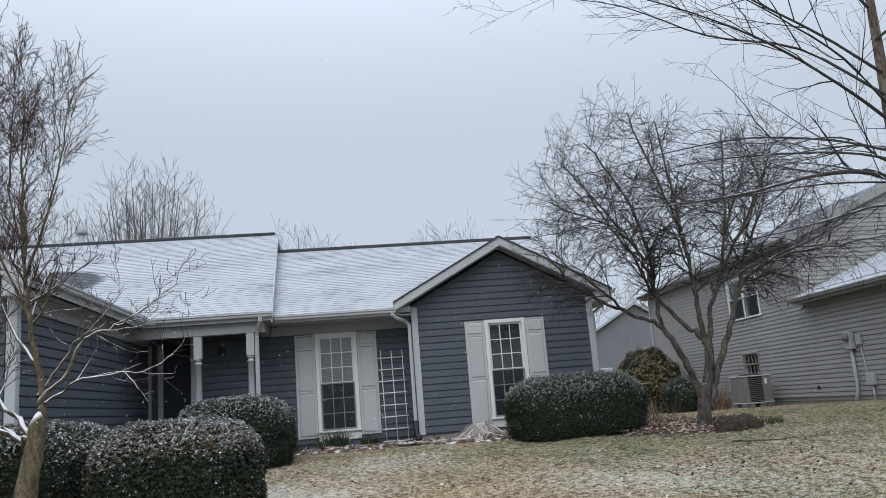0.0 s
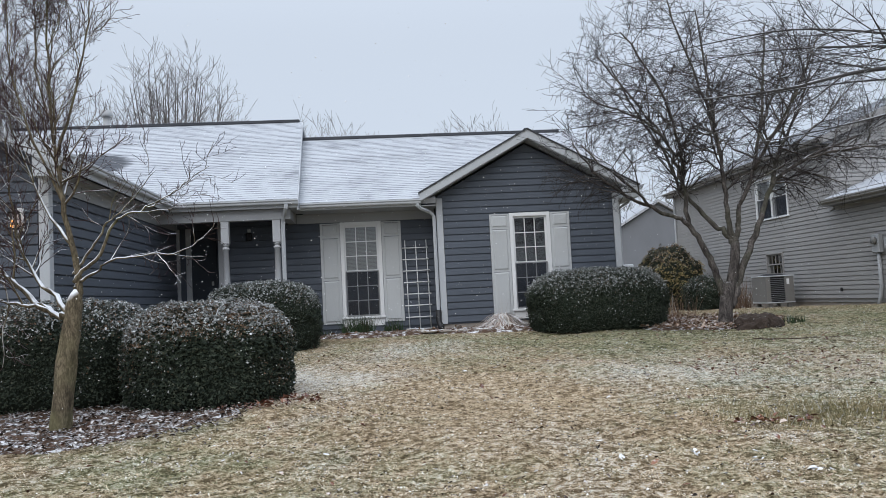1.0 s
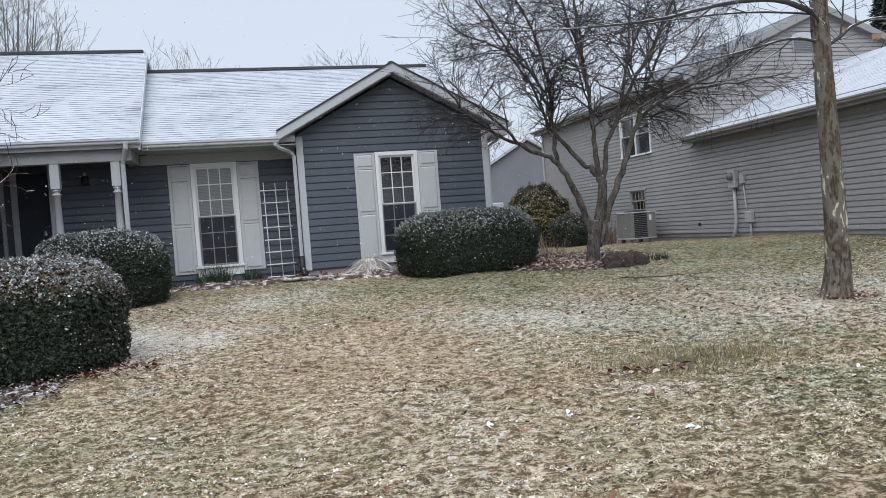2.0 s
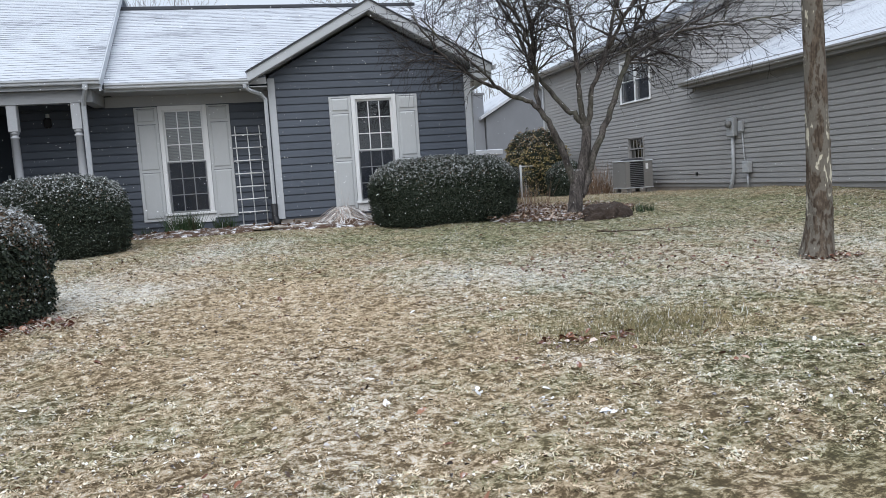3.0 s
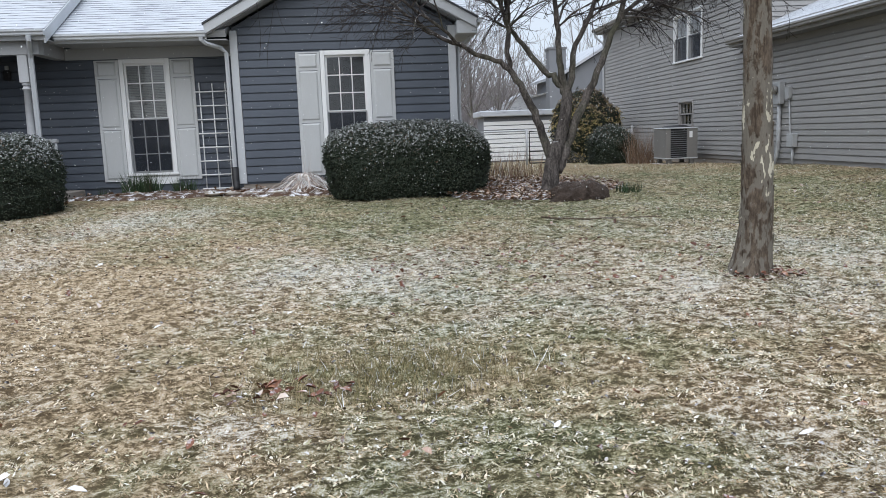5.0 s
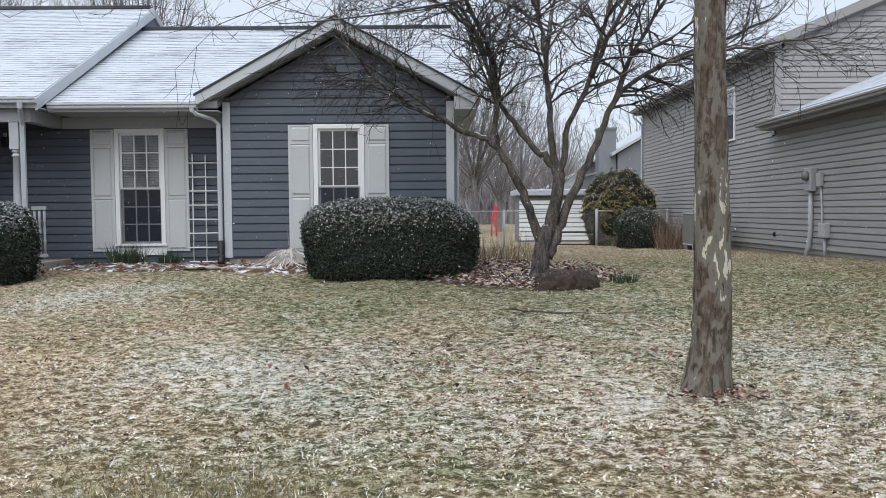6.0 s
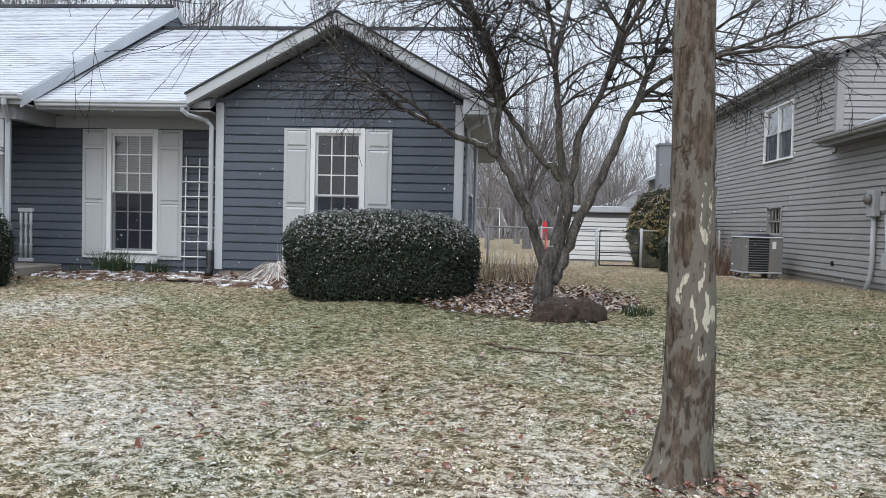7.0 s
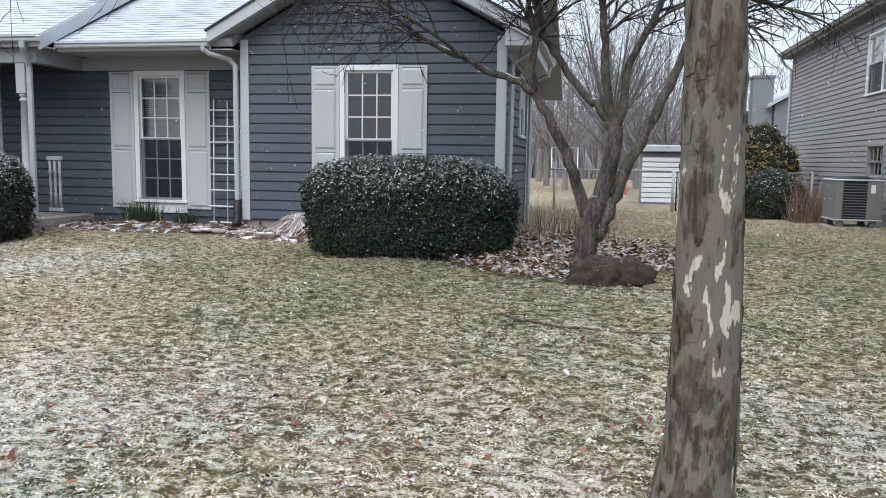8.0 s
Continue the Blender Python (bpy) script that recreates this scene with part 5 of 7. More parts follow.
# the many-stemmed redbud beside the gable
def build_redbud():
    rng = random.Random(42)
    bx, by = 4.67, -2.03
    bz = gz(bx, by)
    tree = thing("redbud_tree", "bare low-forking tree with a wide twiggy crown beside a boulder", "tree", place=(bx, by, bz))
    trunk = [(smooth_path([(bx - 0.13, by, bz - 0.15), (bx - 0.14, by, bz), (bx - 0.12, by, bz + 0.12), (bx - 0.09, by, 0.18), (bx - 0.04, by, 0.36), (bx, by, 0.52)], 4), [0.18, 0.165, 0.152, 0.142, 0.135, 0.130, 0.125, 0.120, 0.116, 0.113, 0.110, 0.109, 0.108, 0.108, 0.108, 0.107, 0.104, 0.098, 0.088, 0.07, 0.04])]
    sets = [
        # the low limb that arches over the hedge, and the shoot it sends up
        ([(4.50, by, 0.10), (4.40, by, 0.38), (4.27, -2.05, 0.776), (4.08, -2.07, 1.16), (3.89, -2.08, 1.45), (3.62, -2.1, 1.60), (3.24, -2.15, 1.76), (2.75, -2.2, 2.02), (2.3, -2.25, 2.36), (1.95, -2.3, 2.85)], 0.062, 0.010),
        ([(3.89, -2.08, 1.44), (3.88, -2.05, 1.95), (3.80, -2.0, 2.4), (3.62, -1.95, 2.95), (3.1, -1.9, 3.7), (2.6, -1.85, 4.4)], 0.036, 0.009),
        # the middle stem and its three limbs
        ([(4.52, by, 0.15), (4.60, by, 0.55), (4.68, by, 0.952), (4.66, by, 1.20)], 0.082, 0.062),
        ([(4.67, by, 1.08), (4.55, -2.0, 1.30), (4.37, -1.95, 1.47), (4.11, -1.85, 1.80), (3.93, -1.75, 2.12), (3.72, -1.65, 2.75), (3.3, -1.6, 3.5), (2.9, -1.6, 4.3)], 0.048, 0.009),
        ([(4.66, by, 1.10), (4.60, -2.06, 1.45), (4.56, -2.1, 1.78), (4.53, -2.15, 2.35), (4.42, -2.2, 3.05), (4.28, -2.3, 4.1), (4.15, -2.35, 5.0)], 0.048, 0.009),
        ([(4.67, by, 1.05), (4.75, -2.05, 1.32), (4.80, -2.08, 1.72), (5.08, -2.1, 2.33), (5.3, -2.05, 3.2), (5.45, -2.0, 4.1), (5.55, -1.95, 4.9)], 0.046, 0.009),
        # the leaning limb on the neighbour's side
        ([(4.53, by, 0.05), (4.64, by, 0.28), (4.75, by, 0.57), (4.98, -2.05, 1.12), (5.22, -2.05, 1.63), (5.42, -2.05, 2.08), (5.9, -2.1, 2.45), (6.7, -2.2, 2.75), (7.3, -2.3, 3.0)], 0.070, 0.010),
        ([(5.40, -2.05, 2.04), (5.62, -1.95, 2.6), (6.05, -1.85, 3.3), (6.4, -1.8, 4.1)], 0.036, 0.009),
        # lesser limbs that fill the crown
        ([(3.94, -1.76, 2.10), (3.8, -2.2, 2.6), (3.45, -2.7, 3.2), (3.0, -3.0, 3.9), (2.6, -3.1, 4.4)], 0.032, 0.009),
        ([(4.50, -2.17, 2.55), (4.66, -1.6, 3.2), (4.8, -1.2, 3.9), (4.95, -0.9, 4.7)], 0.032, 0.009),
        ([(5.08, -2.1, 2.33), (5.3, -2.5, 2.9), (5.6, -2.85, 3.6), (5.85, -3.0, 4.3)], 0.032, 0.009),
        ([(3.24, -2.15, 1.76), (2.8, -2.5, 2.08), (2.35, -2.75, 2.35), (1.95, -2.85, 2.7)], 0.022, 0.008),
        ([(4.42, -2.2, 3.05), (4.1, -2.5, 3.6), (3.75, -2.7, 4.3), (3.5, -2.8, 5.0)], 0.026, 0.008),
        ([(5.30, -2.05, 3.1), (5.7, -1.7, 3.6), (6.1, -1.4, 4.2), (6.4, -1.2, 4.8)], 0.026, 0.008),
        ([(5.90, -2.1, 2.45), (6.4, -2.5, 2.55), (7.0, -2.8, 2.55), (7.7, -3.0, 2.65)], 0.024, 0.008),
        ([(5.62, -1.95, 2.6), (6.2, -1.6, 2.9), (6.9, -1.4, 3.4), (7.4, -1.3, 3.9)], 0.026, 0.008),
        ([(3.62, -1.95, 2.95), (3.2, -2.2, 3.2), (2.7, -2.4, 3.35), (2.1, -2.5, 3.6)], 0.024, 0.008),
    ]
    limbs = []
    for pts, r0, r1 in sets:
        p = [q + Vector((0.11, 0, 0.035)) for q in smooth_path(pts, 4)]
        p = [q + Vector((rng.gauss(0, 0.012), rng.gauss(0, 0.012), rng.gauss(0, 0.012))) if 0 < i < len(p) - 1 else q for i, q in enumerate(p)]
        limbs.append((p, taper(r0 * 1.10, r1 * 1.15, len(p), 0.95)))
    plan = [(8.0, 32, 74, 0.65, 1.35, 0.0, 0.14, 0.18), (10.5, 32, 68, 0.3, 0.78, 0.0, 0.16, 0.12), (10.0, 30, 62, 0.12, 0.34, 0.0, 0.18, 0.1)]
    tree_parts(tree, trunk, limbs, plan, rng, M_BARK_RED, M_TWIG_RED, least=0.0032, floor=1.93)


build_redbud()


# the mottled sycamore the camera passes
def build_sycamore():
    rng = random.Random(77)
    bx, by = 5.05, -7.02
    bz = gz(bx, by)
    tree = thing("sycamore_tree", "tall sycamore trunk with mottled flaking brown and cream bark", "tree", place=(bx, by, bz))
    line = [(bx - 0.05, by, bz - 0.10), (bx - 0.05, by, bz), (bx - 0.04, by, bz + 0.10), (bx - 0.02, by, bz + 0.35), (bx - 0.02, by, 0.3), (bx - 0.03, by, 0.9), (bx - 0.05, by, 1.6), (bx - 0.05, by + 0.02, 2.4), (bx - 0.02, by + 0.06, 3.4), (bx + 0.05, by + 0.1, 4.8), (bx + 0.1, by + 0.1, 6.5), (bx + 0.1, by, 8.5)]
    rad = [0.20, 0.165, 0.142, 0.121, 0.113, 0.103, 0.096, 0.088, 0.065, 0.045, 0.03, 0.012]
    pts, rr = [], []
    for i in range(len(line) - 1):
        for k in range(8):
            t = k / 8
            pts.append(Vector(line[i]).lerp(Vector(line[i + 1]), t))
            rr.append(rad[i] + (rad[i + 1] - rad[i]) * t)
    sides = 40
    v, f = tubes([(pts, rr)], sides)
    out = []
    for k, q in enumerate(v):
        i = k // sides
        c = pts[min(i, len(pts) - 1)]
        d = (q - c)
        low = max(0.0, 1 - (q.z - bz) / 0.5)
        a = math.atan2(d.y, d.x)
        n = noise.noise((q.x * 9, q.y * 9, q.z * 4)) * 0.05 + noise.noise((q.x * 22, q.y * 22, q.z * 9)) * 0.035
        n += low * 0.16 * max(0, math.sin(a * 3 + 1.2)) ** 2
        out.append(c + d * (1 + n))
    trunk = under(new("trunk", raw_mesh("trunk", out, f, M_SYC, True)), tree)
    # plates of bark lifting off the stem
    verts, faces = [], []
    for k in range(300):
        z = rng.uniform(bz + 0.15, 3.4)
        i = min(range(len(pts)), key=lambda j: abs(pts[j].z - z))
        a = rng.uniform(0, 2 * math.pi)
        c, r = pts[i], rr[i] * 1.01
        w, h = rng.uniform(0.010, 0.028), rng.uniform(0.02, 0.07)
        lift0, lift1 = rng.uniform(-0.002, 0.003), rng.uniform(0.002, 0.008)
        b = len(verts)
        for da, dz, lf in ((-w, -h, lift0), (w * 0.7, -h * 0.8, lift0), (w, h * 0.7, lift1), (-w * 0.6, h, lift1)):
            ang = a + da / r
            verts.append((c.x + (r + lf) * math.cos(ang), c.y + (r + lf) * math.sin(ang), z + dz))
        faces.append((b, b + 1, b + 2, b + 3))
    tagged(under(new("bark_flake", raw_mesh("bark_flake", verts, faces, M_SYC)), trunk), kind="stuff")
    top = Vector((bx - 0.04, by + 0.03, 2.6))
    sets = [
        ([(4.98, -7.0, 2.50), (4.47, -7.02, 2.64), (3.88, -7.02, 2.60), (3.03, -7.02, 2.44), (2.2, -7.1, 2.35), (1.4, -7.2, 2.3)], 0.044, 0.006),
        ([top + Vector((0, 0, 0.25)), (4.5, -6.6, 3.15), (3.7, -6.2, 3.35), (2.8, -5.9, 3.3), (2.0, -5.8, 3.15)], 0.025, 0.005),
        ([top + Vector((0, 0, 0.6)), (4.3, -7.2, 3.6), (3.3, -7.5, 4.0), (2.3, -7.6, 4.35), (1.2, -7.7, 4.6)], 0.028, 0.005),
        ([top + Vector((0.02, 0, 0.9)), (4.2, -6.8, 4.2), (3.2, -6.6, 4.5), (2.2, -6.6, 4.9), (1.3, -6.5, 5.1)], 0.025, 0.005),
        ([top + Vector((0, 0, 0.05)), (5.8, -6.9, 2.85), (6.7, -6.6, 3.05), (7.6, -6.4, 3.1), (8.5, -6.3, 3.0)], 0.028, 0.005),
        ([top + Vector((0, 0, 0.5)), (5.7, -6.3, 3.3), (6.4, -5.6, 3.6), (7.2, -5.0, 3.8)], 0.022, 0.005),
        ([top + Vector((0, 0, 0.3)), (5.0, -6.2, 3.2), (4.8, -5.3, 3.4), (4.5, -4.4, 3.45)], 0.022, 0.005),
        ([top + Vector((0, 0, 0.7)), (4.7, -7.8, 3.5), (4.1, -8.6, 3.8), (3.2, -9.4, 3.9)], 0.022, 0.005),
        ([top + Vector((0, 0, 1.6)), (5.9, -7.4, 4.8), (6.8, -7.8, 5.3), (7.6, -8.2, 5.6)], 0.022, 0.005),
        ([top + Vector((0, 0, 2.0)), (4.6, -6.9, 5.2), (3.9, -6.8, 5.9), (3.0, -6.9, 6.4)], 0.022, 0.005),
        ([(5.02, -7.02, 2.14), (5.2, -7.02, 2.24), (5.45, -7.02, 2.39), (5.82, -7.02, 2.46), (6.6, -7.0, 2.52), (7.4, -6.9, 2.45)], 0.032, 0.005),
        ([top + Vector((0, 0, 0.1)), (4.55, -7.3, 2.7), (3.9, -7.8, 2.75), (3.1, -8.3, 2.6), (2.3, -8.6, 2.3)], 0.022, 0.005),
        ([top + Vector((0, 0, 0.15)), (4.4, -6.9, 2.9), (3.5, -6.6, 3.0), (2.7, -6.5, 2.95), (1.9, -6.4, 2.7)], 0.024, 0.005),
        ([top + Vector((0, 0, 1.2)), (4.3, -7.0, 4.3), (3.5, -7.1, 4.7), (2.6, -7.2, 5.3), (1.6, -7.2, 5.7)], 0.024, 0.005),
        ([(4.99, -7.02, 2.20), (4.59, -7.02, 2.24), (3.99, -7.02, 2.11), (2.99, -7.02, 1.93), (2.3, -7.05, 1.86)], 0.024, 0.004),
        ([top + Vector((0, 0, -0.2)), (4.3, -7.6, 2.45), (3.5, -8.2, 2.35), (2.8, -8.6, 2.3), (2.1, -8.9, 2.25)], 0.016, 0.004),
        ([top + Vector((0, 0, -0.1)), (4.3, -6.7, 2.6), (3.4, -6.3, 2.6), (2.5, -6.1, 2.4), (1.6, -6.0, 2.1)], 0.018, 0.004),
        ([top + Vector((0, 0, 0.8)), (4.2, -7.5, 3.75), (3.2, -8.0, 4.0), (2.3, -8.4, 4.2)], 0.022, 0.005),
    ]
    limbs = []
    for p, r0, r1 in sets:
        q = smooth_path(p, 4)
        limbs.append((q, taper(r0 * 0.8, r1 * 0.7, len(q), 0.8)))
    plan = [(3.4, 20, 48, 0.7, 1.6, 0.02, 0.09, 0.22), (5.2, 22, 50, 0.35, 0.9, -0.01, 0.11, 0.15), (4.2, 25, 55, 0.12, 0.36, -0.02, 0.10, 0.1)]
    tree_parts(tree, None, limbs, plan, rng, M_SYC_LIMB, M_TWIG_RED)
    # a few dead leaves that still hang
    for k, at in enumerate(((6.05, -6.6, 2.35), (6.15, -6.55, 2.36), (5.9, -6.3, 2.5))):
        bm = bmesh.new()
        pts = [(-0.04, 0, 0), (-0.015, 0.01, 0.03), (0.03, 0, 0.035), (0.045, -0.01, -0.01), (0.01, 0.012, -0.045), (-0.025, 0.0, -0.035)]
        bm.faces.new([bm.verts.new(Vector(p) + Vector(at)) for p in pts])
        part("dead_leaf", bm, M_LEAF, tree)


def leaf_material(name, stops, snow=0.5, rough=0.8):
    m, nt, b = shader(name, rough, 0.2)
    g = nt.nodes.new("ShaderNodeNewGeometry")
    c = ramp(nt, g.outputs["Random Per Island"], stops)
    if snow:
        up = upward(nt, 0.45, 0.95)
        spots = ramp(nt, noise_of(nt, 38.0, (1, 1, 1), 4), [(0.56 - snow * 0.3, grey(0)), (0.78 - snow * 0.3, grey(0.75))])
        c = blend(nt, math_node(nt, "MULTIPLY", up, spots), c, (0.66, 0.68, 0.71))
    nt.links.new(c, b.inputs["Base Color"])
    return m


M_LEAF = leaf_material("fallen_leaf", [(0.0, (0.11, 0.05, 0.028)), (0.35, (0.20, 0.11, 0.06)), (0.6, (0.30, 0.21, 0.14)), (0.8, (0.14, 0.09, 0.06)), (1.0, (0.40, 0.33, 0.25))], 0.35)
build_sycamore()


# the small snow-laden tree in the bed
def build_ornamental():
    rng = random.Random(5)
    bx, by = -3.92, -7.63
    bz = gz(bx, by)
    tree = thing("ornamental_tree", "small leafless ornamental tree with snow along its limbs", "tree", place=(bx, by, bz))
    trunk = [(smooth_path([(bx - 0.04, by, bz - 0.1), (bx - 0.01, by, bz + 0.04), (bx + 0.03, by, bz + 0.4), (bx + 0.09, by, bz + 0.8), (bx + 0.12, by, bz + 1.06), (bx + 0.15, by, bz + 1.22)], 4), taper(0.105, 0.068, 17) + [0.062, 0.056, 0.046, 0.03])]
    f = Vector((bx + 0.11, by, bz + 0.96))
    sets = [
        ([f + Vector((-0.05, 0, 0.02)), (-4.05, by - 0.05, 0.59), (-4.23, by - 0.08, 0.775), (-4.36, by - 0.1, 0.89), (-4.62, by - 0.12, 1.2), (-4.8, by - 0.15, 1.6)], 0.045, 0.010),
        ([f + Vector((-0.06, 0, 0.0)), (-4.05, by - 0.08, 0.565), (-4.23, by - 0.12, 0.614), (-4.36, by - 0.16, 0.653), (-4.75, by - 0.25, 0.85)], 0.036, 0.010),
        ([f + Vector((-0.02, 0, 0.05)), (bx - 0.12, by + 0.1, bz + 1.22), (bx - 0.32, by + 0.15, bz + 1.45), (bx - 0.46, by + 0.2, bz + 1.9), (bx - 0.52, by + 0.2, bz + 2.7)], 0.036, 0.009),
        ([f, (bx + 0.17, by, bz + 1.3), (bx + 0.09, by, bz + 1.75), (bx + 0.02, by, bz + 2.2), (bx - 0.02, by, bz + 2.7), (bx - 0.06, by, bz + 3.4), (bx - 0.04, by, bz + 4.2)], 0.05, 0.008),
        ([(-3.79, by, 0.72), (-3.734, by, 0.79), (-3.61, by, 0.86), (-3.483, by - 0.02, 0.953), (-3.186, by - 0.04, 0.982), (-2.93, by - 0.05, 0.995), (-2.67, by - 0.06, 1.11)], 0.026, 0.006),
        ([(-3.79, by, 0.78), (-3.714, by, 0.877), (-3.567, by, 1.0), (-3.461, by, 1.259), (-3.355, by, 1.342), (-3.184, by, 1.39), (-3.01, by, 1.483), (-2.837, by, 1.588), (-2.62, by, 1.75)], 0.027, 0.006),
        ([(-3.80, by, 0.86), (-3.735, by + 0.02, 0.943), (-3.63, by + 0.04, 1.113), (-3.525, by + 0.05, 1.284), (-3.355, by + 0.06, 1.431), (-3.1, by + 0.08, 1.75)], 0.022, 0.006),
        ([(bx + 0.05, by, bz + 2.0), (bx - 0.15, by - 0.05, bz + 2.5), (bx - 0.33, by - 0.1, bz + 3.1), (bx - 0.38, by - 0.1, bz + 3.9)], 0.022, 0.006),
        ([(bx + 0.02, by, bz + 2.4), (bx + 0.16, by + 0.05, bz + 3.0), (bx + 0.28, by + 0.05, bz + 3.6), (bx + 0.34, by, bz + 4.2)], 0.02, 0.005),
        ([(bx + 0.12, by, bz + 1.6), (bx - 0.2, by + 0.2, bz + 2.0), (bx - 0.5, by + 0.3, bz + 2.7), (bx - 0.66, by + 0.3, bz + 3.6)], 0.022, 0.006),
        ([(bx - 0.45, by - 0.2, bz + 1.15), (bx - 0.6, by - 0.25, bz + 1.6), (bx - 0.7, by - 0.2, bz + 2.2), (bx - 0.75, by - 0.2, bz + 3.0)], 0.022, 0.006),
        ([(bx - 0.02, by, bz + 2.7), (bx - 0.2, by + 0.1, bz + 3.2), (bx - 0.22, by + 0.15, bz + 3.8), (bx - 0.2, by + 0.15, bz + 4.4)], 0.018, 0.005),
    ]
    limbs = []
    for p, r0, r1 in sets:
        q = smooth_path(p, 4)
        q = [s + Vector((rng.gauss(0, 0.008), rng.gauss(0, 0.008), rng.gauss(0, 0.008))) if 0 < i < len(q) - 1 else s for i, s in enumerate(q)]
        limbs.append((q, taper(r0 * 0.85, r1 * 0.6, len(q), 0.6)))
    full = [(17, 22, 52, 0.35, 0.85, 0.09, 0.15, 0.40), (16, 25, 56, 0.2, 0.46, 0.08, 0.18, 0.12), (13, 28, 60, 0.06, 0.2, 0.05, 0.2, 0.1)]
    thin = [(12, 28, 60, 0.28, 0.62, 0.05, 0.18, 0.5), (12, 28, 60, 0.16, 0.36, 0.04, 0.22, 0.12), (10, 30, 62, 0.06, 0.16, 0.03, 0.22, 0.1)]
    tree_parts(tree, trunk, limbs[:4] + limbs[7:], full, rng, M_BARK_ORN, M_TWIG_ORN, least=0.0027)
    tree_parts(tree, None, limbs[4:7], thin, rng, M_BARK_ORN, M_TWIG_ORN, least=0.0027)


build_ornamental()


# bare trees behind the houses: built once or twice, then copied
def build_far_tree(name, label, height, spread, rng_seed, mat, place, rods=18, density=1.0, finest=0.011):
    rng = random.Random(rng_seed)
    tree = thing(name, label, "tree", "bare trees behind the houses", place=(0, 0, 0))
    trunk_h = height * 0.16
    trunk = [(smooth_path([(0, 0, -0.3), (0.05, 0, trunk_h * 0.5), (0, 0.05, trunk_h), (0.1, 0, height * 0.3)], 3), taper(height * 0.021, height * 0.011, 10))]
    limbs = []
    for k in range(rods):
        a = k * 2.4 + rng.uniform(-0.4, 0.4)
        out_w = ((k + rng.uniform(0.2, 0.8)) / rods) ** 0.55 * spread
        h0 = trunk_h + rng.uniform(0, 0.12) * height
        h1 = height * rng.uniform(0.83, 0.90) * (1.03 - 0.42 * (out_w / spread) ** 2.2)
        s, c = math.sin(a), math.cos(a)
        p = smooth_path([(0, 0, h0), (c * out_w * 0.35, s * out_w * 0.35, h0 + (h1 - h0) * 0.3), (c * out_w * 0.72, s * out_w * 0.72, h0 + (h1 - h0) * 0.65), (c * out_w, s * out_w, h1)], 3)
        limbs.append((p, taper(height * 0.0055, height * 0.0012, len(p))))
    plan = [(1.9 * density, 18, 42, height * 0.10, height * 0.18, 0.01, 0.035, 0.22), (1.8 * density, 18, 42, height * 0.06, height * 0.11, 0.01, 0.05, 0.15), (1.0 * density, 15, 35, height * 0.03, height * 0.06, 0.04, 0.08, 0.1)]
    v, f = tubes(trunk, 8)
    under(new("trunk", raw_mesh("trunk", v, f, mat, True)), tree)
    paths = [[] for _ in plan]
    for p, r in limbs:
        sprout(paths, p, r, 0, plan, rng)
    allp = limbs + [(q, [max(x * 0.75, finest) for x in rr]) for lv in paths for q, rr in lv]
    v, f = tubes(allp, 3, False)
    crown = under(new("crown", raw_mesh("crown", v, f, mat, True)), tree)
    tree.location = place
    return tree


def far_trees():
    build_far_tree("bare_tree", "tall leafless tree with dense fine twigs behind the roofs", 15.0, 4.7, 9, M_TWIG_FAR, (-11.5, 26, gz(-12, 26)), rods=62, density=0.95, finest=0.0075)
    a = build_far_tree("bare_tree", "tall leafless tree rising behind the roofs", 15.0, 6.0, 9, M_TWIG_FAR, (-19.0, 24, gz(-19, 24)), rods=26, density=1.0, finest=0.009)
    b = build_far_tree("bare_tree", "haze-tinted leafless tree in a winter wood", 12.0, 4.6, 14, M_TWIG_WOOD, (9.0, 44, gz(9, 44)), density=0.62)
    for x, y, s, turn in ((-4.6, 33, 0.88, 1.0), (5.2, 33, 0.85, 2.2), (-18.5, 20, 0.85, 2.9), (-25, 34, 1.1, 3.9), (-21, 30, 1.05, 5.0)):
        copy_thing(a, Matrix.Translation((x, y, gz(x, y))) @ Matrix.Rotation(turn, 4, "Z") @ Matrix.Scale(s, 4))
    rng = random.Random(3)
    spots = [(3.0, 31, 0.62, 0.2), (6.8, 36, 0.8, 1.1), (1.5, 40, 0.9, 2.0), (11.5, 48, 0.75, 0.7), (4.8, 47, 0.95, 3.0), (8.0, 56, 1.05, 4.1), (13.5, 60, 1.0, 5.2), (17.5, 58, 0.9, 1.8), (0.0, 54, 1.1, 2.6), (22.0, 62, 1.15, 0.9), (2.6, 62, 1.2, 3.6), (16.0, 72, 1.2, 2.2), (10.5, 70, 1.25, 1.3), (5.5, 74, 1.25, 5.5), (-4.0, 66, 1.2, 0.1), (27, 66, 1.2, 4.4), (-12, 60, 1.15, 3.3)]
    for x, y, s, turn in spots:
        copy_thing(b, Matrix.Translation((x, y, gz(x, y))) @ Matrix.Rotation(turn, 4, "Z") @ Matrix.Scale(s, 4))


far_trees()

